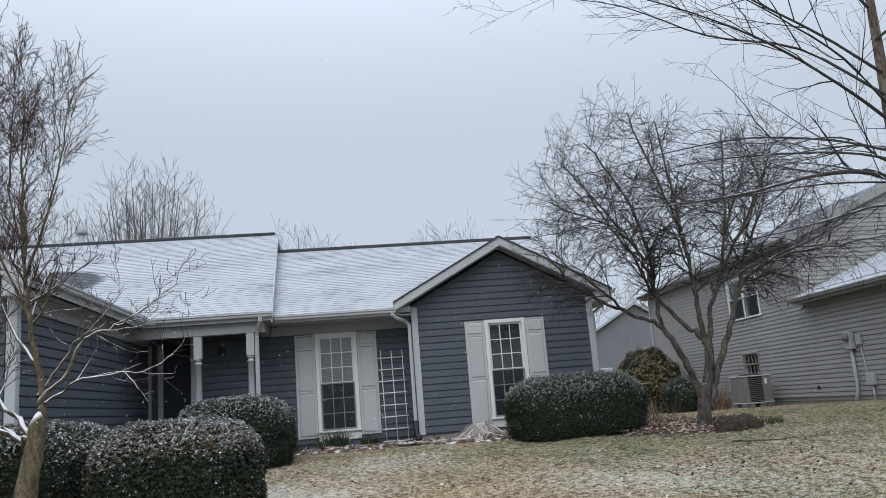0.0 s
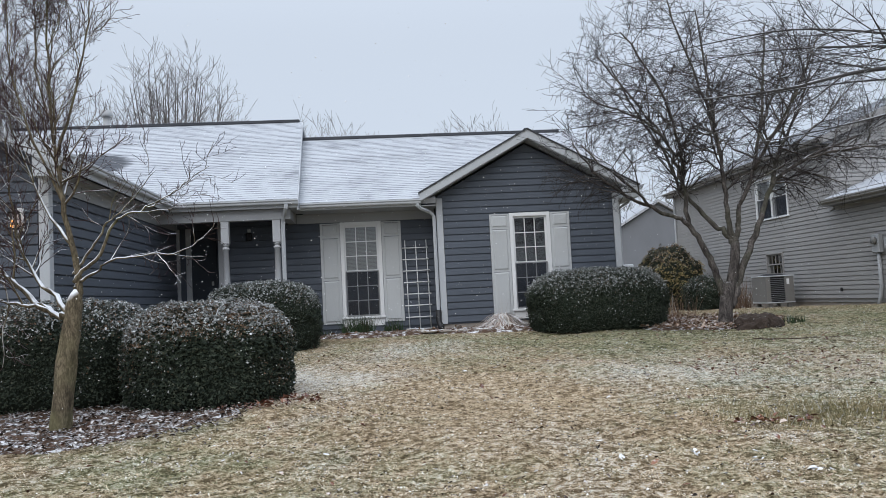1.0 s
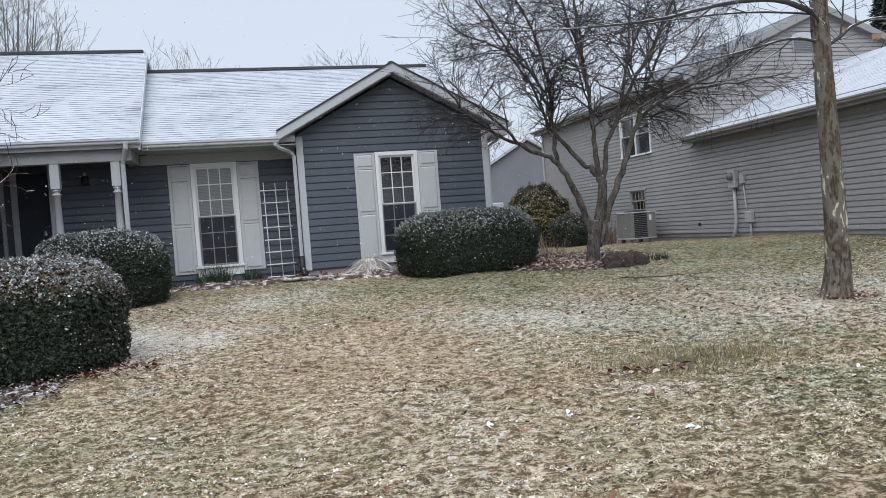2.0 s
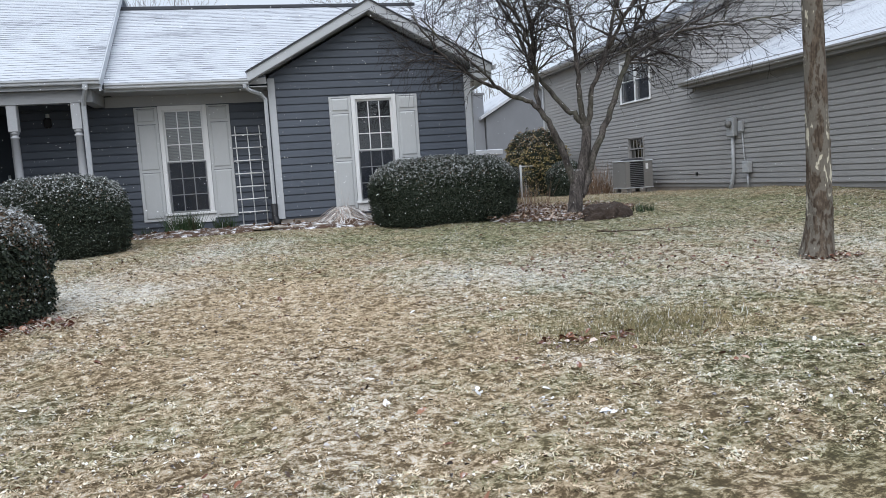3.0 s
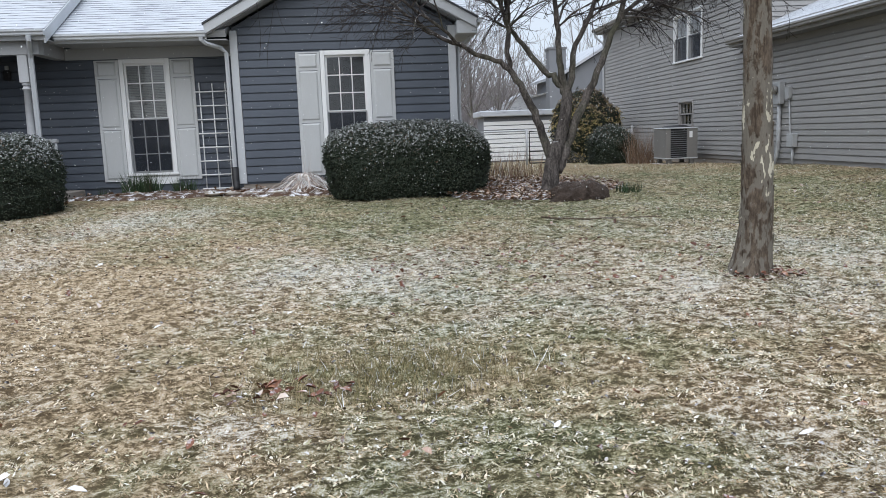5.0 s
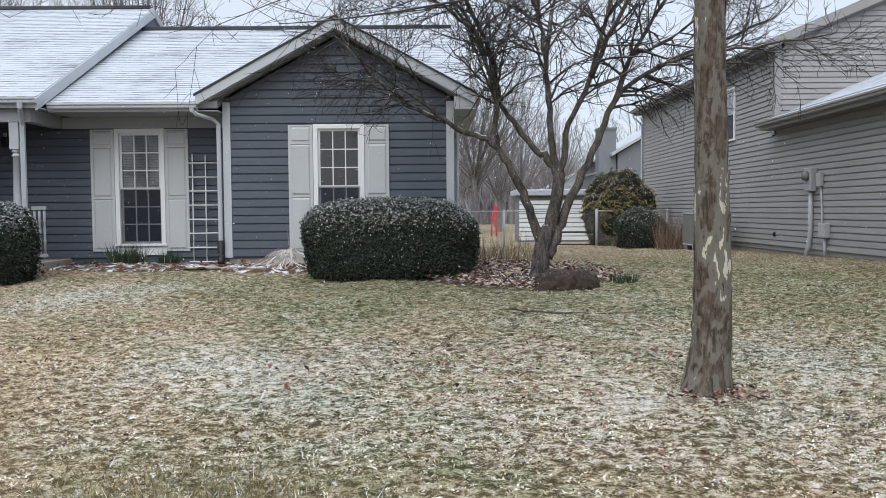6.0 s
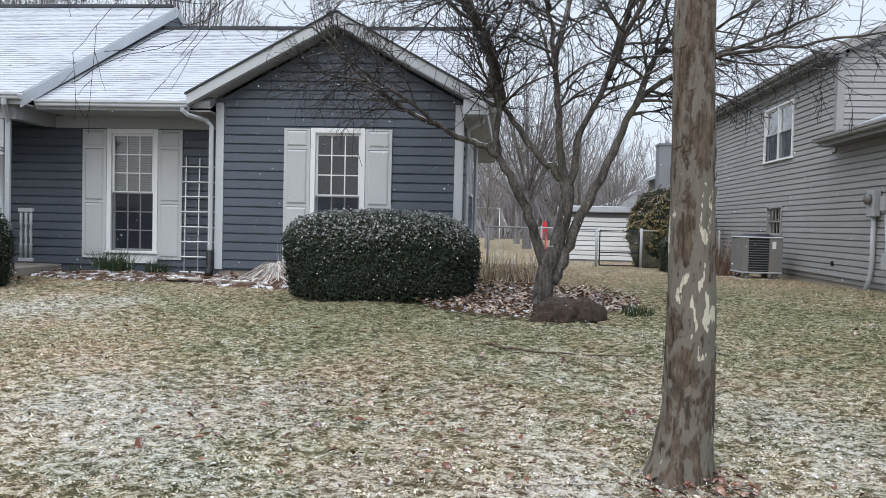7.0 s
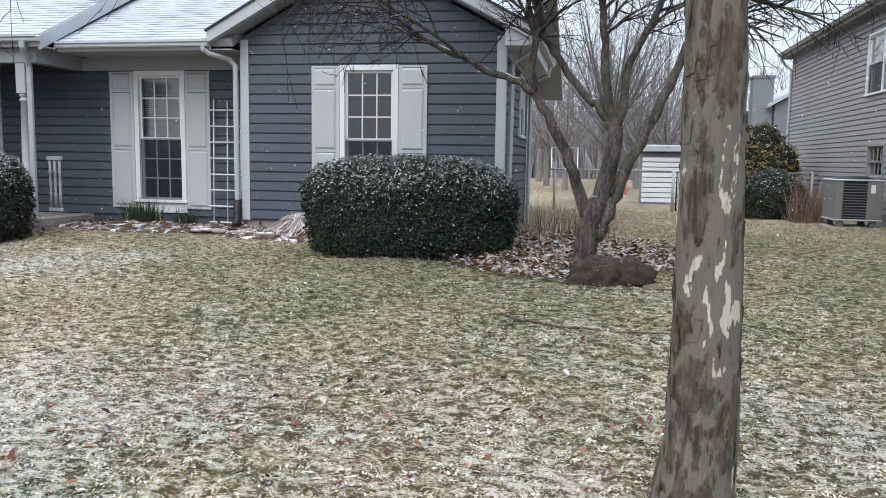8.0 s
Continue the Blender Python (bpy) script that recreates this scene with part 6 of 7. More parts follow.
# dark conifer behind the neighbour's house
def build_conifer(x, y, height, spread):
    rng = np.random.default_rng(17)
    z0 = gz(x, y)
    tree = thing("conifer_tree", "dark green conifer rising behind the neighbour's roof", "tree", place=(x, y, z0))
    tube_part("trunk", [([Vector((x, y, z0 - 0.2)), Vector((x, y, z0 + height * 0.6)), Vector((x, y, z0 + height * 0.97))], [0.28, 0.16, 0.03])], M_BARK_RED, tree, 8)
    n = 9000
    f = rng.random(n) ** 0.7
    tier = (f * 11) % 1.0
    r = spread * (1.0 - 0.93 * f) * (0.35 + 0.65 * rng.random(n) ** 0.5) * (0.75 + 0.25 * (1 - tier))
    a = rng.uniform(0, 2 * np.pi, n)
    r = r * (1 + 0.22 * np.sin(5 * a + 9 * f))
    c = np.stack([x + r * np.cos(a), y + r * np.sin(a), z0 + 0.8 + f * (height - 0.8) - 0.25 * r], 1)
    out = np.stack([np.cos(a), np.sin(a), rng.normal(-0.25, 0.3, n)], 1) * rng.uniform(0.18, 0.42, (n, 1))
    side = np.stack([-np.sin(a), np.cos(a), rng.normal(0, 0.3, n)], 1) * rng.uniform(0.04, 0.10, (n, 1))
    v = np.stack([c - out * 0.5, c + side, c + out, c - side], 1).reshape(-1, 3)
    me = quads_mesh("crown", v, np.arange(4 * n).reshape(n, 4), leaf_material("conifer_needles", [(0.0, (0.015, 0.024, 0.016)), (0.6, (0.034, 0.048, 0.032)), (1.0, (0.075, 0.09, 0.068))], 0.25))
    tagged(under(new("crown", me), tree), kind="stuff")


build_conifer(31.5, 19.5, 11.5, 3.4)

# ---- clipped hedges ----
GREEN_STOPS = [(0.0, (0.012, 0.019, 0.013)), (0.5, (0.024, 0.034, 0.022)), (0.85, (0.040, 0.050, 0.032)), (1.0, (0.062, 0.066, 0.044))]
BROWN_STOPS = [(0.0, (0.04, 0.032, 0.018)), (0.4, (0.08, 0.055, 0.034)), (0.75, (0.14, 0.09, 0.058)), (1.0, (0.20, 0.13, 0.085))]
GOLD_STOPS = [(0.0, (0.06, 0.062, 0.022)), (0.4, (0.16, 0.135, 0.050)), (0.7, (0.27, 0.205, 0.085)), (1.0, (0.34, 0.25, 0.13))]
FROST_STOPS = [(0.0, (0.09, 0.096, 0.09)), (0.45, (0.20, 0.208, 0.20)), (0.8, (0.36, 0.37, 0.365)), (1.0, (0.60, 0.62, 0.63))]
M_FROST = leaf_material("frosted_leaf", FROST_STOPS, 0, 0.8)
M_HEDGE = [leaf_material("yew_leaf", GREEN_STOPS, 0, 0.65), M_FROST, leaf_material("browned_leaf", BROWN_STOPS, 0, 0.7)]
M_HEDGE_GOLD = [leaf_material("golden_leaf", GOLD_STOPS, 0, 0.7), M_FROST, M_HEDGE[2]]
M_CORE = painted("hedge_inner_shade", (0.012, 0.016, 0.010), 0.95, 0.3, 0.3, (1, 1, 1))


def hedge(name, label, cx, cy, a, b, z0, z1, leaves, seed, mat, power=3.2, leaf=0.026, top_power=3.0, group="clipped hedges", rough=0.04, frost=0.40, browned=0.10, taper_in=0.07, sprigs=18.0):
    rng = np.random.default_rng(seed)
    bush = thing(name, label, "bush", group, place=(cx, cy, gz(cx, cy)))
    zc, h = z0 + (z1 - z0) * 0.46, (z1 - z0) * 0.54

    def surface(d):
        up = d[:, 2] > 0
        tp = np.where(up, top_power, 7.0)
        px = (np.abs(d[:, 0] / a) ** power + np.abs(d[:, 1] / b) ** power) ** (tp / power)
        s = 1.0 / (px + np.abs(d[:, 2] / h) ** tp) ** (1 / tp)
        p = d * s[:, None]
        n = np.stack([np.sign(p[:, 0]) * np.abs(p[:, 0] / a) ** (power - 1) / a, np.sign(p[:, 1]) * np.abs(p[:, 1] / b) ** (power - 1) / b, np.sign(p[:, 2]) * np.abs(p[:, 2] / h) ** (tp - 1) / h], 1)
        n /= np.linalg.norm(n, axis=1)[:, None] + 1e-9
        sprig = np.array([noise.noise((q[0] * sprigs, q[1] * sprigs + seed, q[2] * sprigs * 1.5)) for q in p])
        w = np.array([noise.noise((q[0] * 1.9 + seed, q[1] * 1.9, q[2] * 1.9)) * 1.3 + noise.noise((q[0] * 6 + seed, q[1] * 6, q[2] * 6)) * 0.8 for q in p]) * rough + sprig * 1.15 / sprigs
        out = p + n * w[:, None]
        out[:, :2] *= 1 - taper_in * np.clip(-out[:, 2:] / h, 0, 1) ** 1.5
        return out, n, sprig

    d = rng.normal(size=(leaves, 3))
    d[:, 2] = np.where(rng.random(leaves) < 0.25, np.abs(d[:, 2]), d[:, 2])
    d *= np.array([a, b, h])
    p, n, sprig = surface(d)
    ok = p[:, 2] > -h * 0.93
    p, n, sprig = p[ok], n[ok], sprig[ok]
    m = len(p)
    p = p - n * (np.abs(rng.normal(size=(m, 1))) * 0.022) + n * 0.010
    axis = n * 0.8 + np.array([0, 0, 0.45]) + rng.normal(size=(m, 3)) * 0.45
    axis /= np.linalg.norm(axis, axis=1)[:, None]
    t = np.cross(axis, rng.normal(size=(m, 3)))
    t /= np.linalg.norm(t, axis=1)[:, None]
    t = t * 0.9 + n * 0.35
    t /= np.linalg.norm(t, axis=1)[:, None]
    s = np.cross(axis, t)
    s /= np.linalg.norm(s, axis=1)[:, None] + 1e-9
    ln = leaf * rng.uniform(0.6, 1.3, (m, 1))
    wd = ln * rng.uniform(0.22, 0.36, (m, 1))
    v = np.stack([p - t * ln * 0.5, p + s * wd, p + t * ln * 0.6, p - s * wd], 1).reshape(-1, 3) + np.array([cx, cy, zc])
    idx = np.arange(m * 4).reshape(m, 4)
    # faces look outwards
    nn = np.cross(v[idx[:, 1]] - v[idx[:, 0]], v[idx[:, 2]] - v[idx[:, 0]])
    flip = (nn * n).sum(1) < 0
    idx[flip] = idx[flip][:, ::-1]
    me = quads_mesh("leaves", v, idx, mat)
    patchy = np.array([noise.noise((q[0] * 3 + seed, q[1] * 3, q[2] * 3)) for q in p])
    # snow holds on the tips of the sprigs, most of all on top
    lie = np.clip(1.5 * n[:, 2] + 0.05 + 0.4 * patchy, 0, 1) ** 1.2
    chance = frost * lie * np.clip(0.58 + 1.4 * sprig, 0, 1) + 0.001
    kinds = np.where(rng.random(m) < browned * np.clip(1.5 * n[:, 2] - 0.05 + 0.5 * patchy, 0, 1), 2, 0)
    kinds = np.where(rng.random(m) < chance, 1, kinds)
    me.polygons.foreach_set("material_index", kinds.astype(np.int32))
    tagged(under(new("leaves", me), bush), kind="stuff")
    # solid core behind the leaves, its near-black colour standing for the inner shade
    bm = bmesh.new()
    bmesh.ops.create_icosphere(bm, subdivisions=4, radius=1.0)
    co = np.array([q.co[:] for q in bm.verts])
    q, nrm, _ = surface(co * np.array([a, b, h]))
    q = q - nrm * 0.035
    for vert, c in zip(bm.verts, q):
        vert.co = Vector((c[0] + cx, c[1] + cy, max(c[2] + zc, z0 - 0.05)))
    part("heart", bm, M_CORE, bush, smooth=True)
    for k in range(4):
        sx, sy = cx + a * 0.3 * (k % 2 * 2 - 1), cy + b * 0.3 * (k // 2 * 2 - 1)
        tube_part("stem", [pipe([(sx, sy, gz(sx, sy) - 0.05), (sx, sy, zc)], 0.03)], M_TWIG_RED, bush, 6)
    return bush


hedge("hedge_bush", "rounded dark green clipped hedge dusted with snow below the window", 2.60, -1.22, 1.165, 0.85, gz(2.6, -1.2) - 0.02, 0.855, 78000, 1, M_HEDGE, frost=0.85)
hedge("hedge_bush", "rounded dark green clipped hedge in front of the porch", -3.08, -1.72, 0.92, 0.72, gz(-3, -1.8) - 0.02, 0.88, 46000, 2, M_HEDGE, frost=0.85)
hedge("hedge_bush", "large browned clipped hedge dusted with snow beside the bed", -2.91, -6.45, 0.82, 0.77, gz(-2.8, -6.5) - 0.02, 0.555, 84000, 3, M_HEDGE, browned=0.95, frost=0.9, sprigs=21.0)
hedge("hedge_bush", "dark clipped hedge behind the small snow-laden tree", -4.55, -6.1, 0.98, 0.82, gz(-4.5, -6.1) - 0.02, 0.635, 56000, 4, M_HEDGE, browned=0.6, frost=0.9, sprigs=21.0)
hedge("golden_shrub", "tall yellow-brown evergreen shrub by the neighbour's wall", 8.35, 10.2, 0.98, 0.9, gz(8.3, 10.2), 1.72, 15000, 5, M_HEDGE_GOLD, power=2.1, leaf=0.048, top_power=2.1, group="", rough=0.17, frost=0.25, browned=0.75, sprigs=6.0)
hedge("low_shrub", "low dark green shrub beside the air conditioner", 8.25, 7.3, 0.62, 0.6, gz(8.2, 7.3), 0.70, 10000, 6, M_HEDGE, power=2.1, leaf=0.036, top_power=2.1, group="", rough=0.1)

# ---- beds, litter, grass and small things ----
def mulch_material():
    m, nt, b = shader("mulch", 0.95, 0.1)
    fine = noise_of(nt, 40.0, (1, 1, 0), 5, 0.7)
    mid = noise_of(nt, 7.0, (1, 1, 0), 5, 0.6)
    c = blend(nt, fine, (0.03, 0.02, 0.014), (0.16, 0.10, 0.07))
    snow = ramp(nt, math_node(nt, "ADD", math_node(nt, "MULTIPLY", mid, 0.6), math_node(nt, "MULTIPLY", fine, 0.4)), [(0.515, grey(0)), (0.58, grey(1))])
    nt.links.new(blend(nt, snow, c, (0.74, 0.75, 0.78)), b.inputs["Base Color"])
    bump(nt, b, fine, 0.9, 0.03)
    return m


M_MULCH = mulch_material()


def bed(name, label, cx, cy, a, b, rise=0.05, seed=0):
    """A low mound of mulch with a ragged edge."""
    n, rings = 48, 8
    verts, faces = [], []
    for r in range(rings + 1):
        f = r / rings
        for k in range(n):
            t = 2 * math.pi * k / n
            e = 1 + 0.10 * noise.noise((math.cos(t) * 2 + seed, math.sin(t) * 2, 0)) + 0.06 * noise.noise((math.cos(t) * 6 + seed, math.sin(t) * 6, 3))
            x, y = cx + a * f * e * math.cos(t), cy + b * f * e * math.sin(t)
            z = gz(x, y) + rise * (1 - f ** 3) - 0.015 * (f > 0.99) + 0.008 + 0.02 * noise.noise((x * 5, y * 5, seed))
            verts.append((x, y, z if r < rings else gz(x, y) - 0.02))
    for r in range(rings):
        for k in range(n):
            k2 = (k + 1) % n
            faces.append((r * n + k, (r + 1) * n + k, (r + 1) * n + k2, r * n + k2))
    me = raw_mesh(name, verts, faces, M_MULCH, True)
    tagged(new(name, me), label, "mulch bed", kind="structure")


bed("mulch_bed_1", "leaf-strewn mulch bed under the bare tree, patched with snow", 4.35, -1.3, 1.35, 1.35, 0.05, 1)
bed("mulch_bed_2", "dark mulch bed before the hedges, patched with snow", -4.4, -7.0, 2.1, 1.5, 0.03, 5)
bed("mulch_bed_3", "narrow mulch bed along the house front", -1.1, -0.15, 1.75, 0.62, 0.04, 9)
bed("mulch_bed_4", "mulch bed below the gabled front", 1.6, -0.5, 2.0, 0.55, 0.05, 12)


def scatter_leaves(name, label, n, sample, seed, size=(0.03, 0.065), mat=None, lift=0.02):
    rng = np.random.default_rng(seed)
    x, y = sample(rng, n)
    z = ground_z(x, y) + lift + rng.uniform(0, 0.03, n)
    ang = rng.uniform(0, 2 * np.pi, n)
    s = rng.uniform(size[0], size[1], n)
    tilt = rng.normal(0, 0.35, (n, 2))
    curl = rng.uniform(-0.1, 0.5, n) * s
    c, sn = np.cos(ang), np.sin(ang)

    def pt(u, v, w):
        px, py = u * s * c - v * s * sn, u * s * sn + v * s * c
        return np.stack([x + px, y + py, z + w + tilt[:, 0] * px + tilt[:, 1] * py], 1)

    v = np.stack([pt(-1, 0, 0), pt(-0.3, 0.5, curl), pt(0.5, 0.42, curl), pt(1, 0, 0), pt(0.45, -0.45, curl), pt(-0.35, -0.5, curl), ], 1).reshape(-1, 3)
    b = np.arange(n) * 6
    f = np.concatenate([np.stack([b, b + 3, b + 2, b + 1], 1), np.stack([b, b + 5, b + 4, b + 3], 1)])
    ob = new(name, quads_mesh(name, v, f, mat or M_LEAF))
    return tagged(ob, label, "leaves", kind="stuff")


def disc(cx, cy, a, b):
    def f(rng, n):
        r, t = np.sqrt(rng.random(n)), rng.uniform(0, 2 * np.pi, n)
        return cx + a * r * np.cos(t), cy + b * r * np.sin(t)
    return f


def rect(x0, x1, y0, y1):
    return lambda rng, n: (rng.uniform(x0, x1, n), rng.uniform(y0, y1, n))


M_DARKLEAF = leaf_material("dark_mulch_leaf", [(0.0, (0.02, 0.014, 0.011)), (0.6, (0.06, 0.04, 0.03)), (0.8, (0.13, 0.09, 0.07)), (0.82, (0.34, 0.31, 0.29)), (1.0, (0.55, 0.53, 0.52))], 0.3)
M_REDLEAF = leaf_material("red_brown_leaf", [(0.0, (0.055, 0.025, 0.017)), (0.5, (0.145, 0.060, 0.038)), (0.85, (0.24, 0.12, 0.072)), (1.0, (0.5, 0.42, 0.36))], 0.2)
scatter_leaves("leaf_litter", "brown fallen leaves in the bed under the tree", 2800, disc(4.35, -1.35, 1.4, 1.4), 1, (0.016, 0.042), lift=0.045)
scatter_leaves("leaf_litter", "dark shredded leaves before the hedges", 3600, disc(-4.2, -7.6, 1.85, 1.05), 2, (0.010, 0.026), M_DARKLEAF, lift=0.03)
scatter_leaves("leaf_litter", "scattered brown leaves on the lawn", 420, rect(-4, 9, -11, -2), 3, (0.014, 0.030), M_REDLEAF)
scatter_leaves("leaf_litter", "small dark crumbled leaves strewn through the lawn", 6500, rect(-3, 9, -11, -2.5), 36, (0.006, 0.017), M_DARKLEAF, 0.012)
scatter_leaves("leaf_litter", "reddish-brown leaves caught in the snowy grass", 190, disc(3.5, -6.5, 1.6, 1.0), 33, (0.014, 0.032), M_REDLEAF)
scatter_leaves("leaf_litter", "reddish-brown leaves beside the grass tuft", 60, disc(1.68, -9.02, 0.34, 0.16), 34, (0.016, 0.036), M_REDLEAF)
scatter_leaves("leaf_litter", "brown leaves gathered at the foot of the sycamore", 110, disc(5.03, -7.18, 0.30, 0.20), 35, (0.014, 0.03), M_REDLEAF, 0.015)
scatter_leaves("leaf_litter", "reddish-brown leaves along the foot of the hedge", 260, disc(-2.3, -7.05, 0.55, 0.38), 37, (0.014, 0.034), M_REDLEAF)
scatter_leaves("leaf_litter", "brown leaves along the house bed", 350, rect(-2.6, 3.2, -0.9, 0.2), 4, (0.02, 0.045), lift=0.03)

def grass_material(name, straw_low, straw_high, green_low, green_high, snow=0.2, clumps=True):
    m, nt, b = shader(name, 0.85, 0.15)
    g = nt.nodes.new("ShaderNodeNewGeometry")
    rnd = g.outputs["Random Per Island"]
    big = noise_of(nt, 0.55, (1, 1, 0), 3)
    mid = noise_of(nt, 3.2, (1, 1, 0), 5, 0.65)
    frost = (0.72, 0.73, 0.74)
    straw = ramp(nt, rnd, [(0.0, straw_low), (0.7, straw_high), (1 - snow, tuple(v * 1.2 for v in straw_high)), (1 - snow * 0.9, frost)])
    green = ramp(nt, rnd, [(0.0, green_low), (0.7, green_high), (1 - snow, straw_high), (1 - snow * 0.9, frost)])
    f = ramp(nt, math_node(nt, "ADD", math_node(nt, "MULTIPLY", big, 0.6), math_node(nt, "MULTIPLY", mid, 0.4)), [(0.46, grey(0)), (0.60, grey(1))])
    c = blend(nt, f, straw, green)
    if clumps:
        clump = noise_of(nt, 11.0, (1, 1, 0), 4, 0.6)
        c = blend(nt, ramp(nt, clump, [(0.36, grey(0.75)), (0.52, grey(0))]), c, (0.06, 0.048, 0.03))
    nt.links.new(c, b.inputs["Base Color"])
    return m


def lawn_blade_material():
    m, nt, b = shader("lawn_blades", 0.85, 0.15)
    nt.links.new(lawn_colour(nt, attribute(nt, "light")), b.inputs["Base Color"])
    return m


M_GRASS = lawn_blade_material()
M_TUFT = grass_material("olive_tuft", (0.14, 0.105, 0.05), (0.36, 0.29, 0.17), (0.07, 0.068, 0.030), (0.22, 0.195, 0.095), 0.06)
M_STRAW = grass_material("dried_straw", (0.22, 0.16, 0.13), (0.66, 0.59, 0.54), (0.22, 0.16, 0.13), (0.66, 0.59, 0.54), 0.35, False)
M_SHOOT = grass_material("green_shoots", (0.018, 0.035, 0.018), (0.05, 0.08, 0.04), (0.016, 0.032, 0.016), (0.045, 0.075, 0.035), 0.04)
M_STALK = grass_material("dry_stalks", (0.10, 0.06, 0.04), (0.25, 0.17, 0.12), (0.10, 0.06, 0.04), (0.25, 0.17, 0.12), 0.08)


def blades(name, label, category, x, y, seed, height, width, lean, mat, base=None, way=None):
    rng = np.random.default_rng(seed)
    n = len(x)
    z = (ground_z(x, y) if base is None else base) - 0.004
    h = rng.uniform(height[0], height[1], n)
    ang = rng.uniform(0, 2 * np.pi, n) if way is None else way + rng.normal(0, 0.5, n)
    ln = np.abs(rng.normal(lean, 0.3, n)) * h
    w = rng.uniform(width[0], width[1], n) / 2
    face = rng.uniform(0, 2 * np.pi, n)
    wx, wy = np.cos(face) * w, np.sin(face) * w
    dx, dy = np.cos(ang) * ln, np.sin(ang) * ln
    p0 = np.stack([x - wx, y - wy, z], 1)
    p1 = np.stack([x + wx, y + wy, z], 1)
    p2 = np.stack([x + dx, y + dy, z + h], 1)
    v = np.stack([p0, p1, p2], 1).reshape(-1, 3)
    ob = new(name, quads_mesh(name, v, np.arange(3 * n).reshape(n, 3), mat))
    return tagged(ob, label, category, kind="stuff")


def lawn_fields(x, y, c, rng):
    """Lightness (hollows darker, tuft shade painted in with the thatch), snow and greenness of each blade or scrap."""
    n, share = len(x), snow_share(x, y)
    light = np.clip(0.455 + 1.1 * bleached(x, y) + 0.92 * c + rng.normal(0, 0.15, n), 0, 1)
    snow = (rng.random(n) < np.clip(0.70 * share + 0.50 * (c - 0.12) * np.clip(7 * share - 0.5, 0, 1), 0.0, 0.7)) * rng.uniform(0.3, 0.8, n)
    green = (rng.random(n) < green_share(x, y)) * rng.uniform(0.6, 1.0, n)
    return (("light", light), ("snow", snow), ("green", green))


def turf(label, n, x0, x1, y0, y1, power, height, width, seed):
    """Lawn blades that stand thick on the tufts and thin in the hollows."""
    rng = np.random.default_rng(seed)
    x, y = rng.uniform(x0, x1, n), y0 + (y1 - y0) * rng.random(n) ** power
    c = clumps(x, y)
    keep = (lawn_mask(x, y) > 0.7) & (rng.random(n) < np.clip(0.58 + 1.5 * c, 0.04, 1))
    x, y, c = x[keep], y[keep], c[keep]
    ob = blades("lawn_grass", label, "grass", x, y, seed + 1, height, width, 1.25, M_GRASS, base=turf_z(x, y) - 0.002)
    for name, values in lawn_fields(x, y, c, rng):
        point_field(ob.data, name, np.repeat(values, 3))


def thatch(label, n, x0, x1, y0, y1, power, length, width, seed):
    """Scraps of dead grass and leaf that lie matted over the turf, crossed every way."""
    rng = np.random.default_rng(seed)
    x, y = rng.uniform(x0, x1, n), y0 + (y1 - y0) * rng.random(n) ** power
    c = clumps(x, y)
    keep = (lawn_mask(x, y) > 0.7) & (rng.random(n) < np.clip(0.58 + 1.5 * c, 0.02, 1))
    x, y, c = x[keep], y[keep], c[keep]
    n = len(x)
    z = turf_z(x, y) + rng.uniform(0.001, 0.013, n)
    a = rng.uniform(0, 2 * np.pi, n)
    ln, wd = rng.uniform(*length, n) / 2, rng.uniform(*width, n) / 2
    rise, roll = rng.normal(0, 0.32, n), rng.normal(0, 0.5, n)
    ux, uy, uz = np.cos(a) * ln, np.sin(a) * ln, rise * ln
    vx, vy, vz = -np.sin(a) * wd, np.cos(a) * wd, roll * wd
    v = np.stack([np.stack([x + i * ux + j * vx, y + i * uy + j * vy, z + i * uz + j * vz], 1) for i, j in ((-1, -0.5), (0.15, -1), (1, 0.1), (-0.1, 1))], 1).reshape(-1, 3)
    ob = tagged(new("lawn_thatch", quads_mesh("lawn_thatch", v, np.arange(4 * n).reshape(n, 4), M_GRASS)), label, "grass", kind="stuff")
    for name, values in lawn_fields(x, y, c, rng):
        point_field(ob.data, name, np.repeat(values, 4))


turf("short dormant lawn grass flecked with snow", 620000, -5.0, 9.6, -11.0, -0.4, 1.45, (0.008, 0.026), (0.0025, 0.005), 8)
turf("lawn grass on the rise beside the houses", 60000, 3.8, 9.6, -0.4, 9.0, 1.0, (0.02, 0.05), (0.005, 0.01), 31)
thatch("matted dead grass lying over the lawn", 420000, -5.0, 9.6, -11.0, -0.4, 1.4, (0.011, 0.034), (0.003, 0.009), 18)
trng2 = np.random.default_rng(12)
tx, ty = trng2.normal(2.2, 0.40, 4000), trng2.normal(-8.80, 0.26, 4000)
blades("grass_tuft", "taller olive tuft of uncut grass in the lawn", "grass", tx, ty, 13, (0.03, 0.085), (0.003, 0.006), 0.6, M_TUFT)

# cut-back clump of pale ornamental grass by the gabled front
hr = np.random.default_rng(21)
hn = 1300


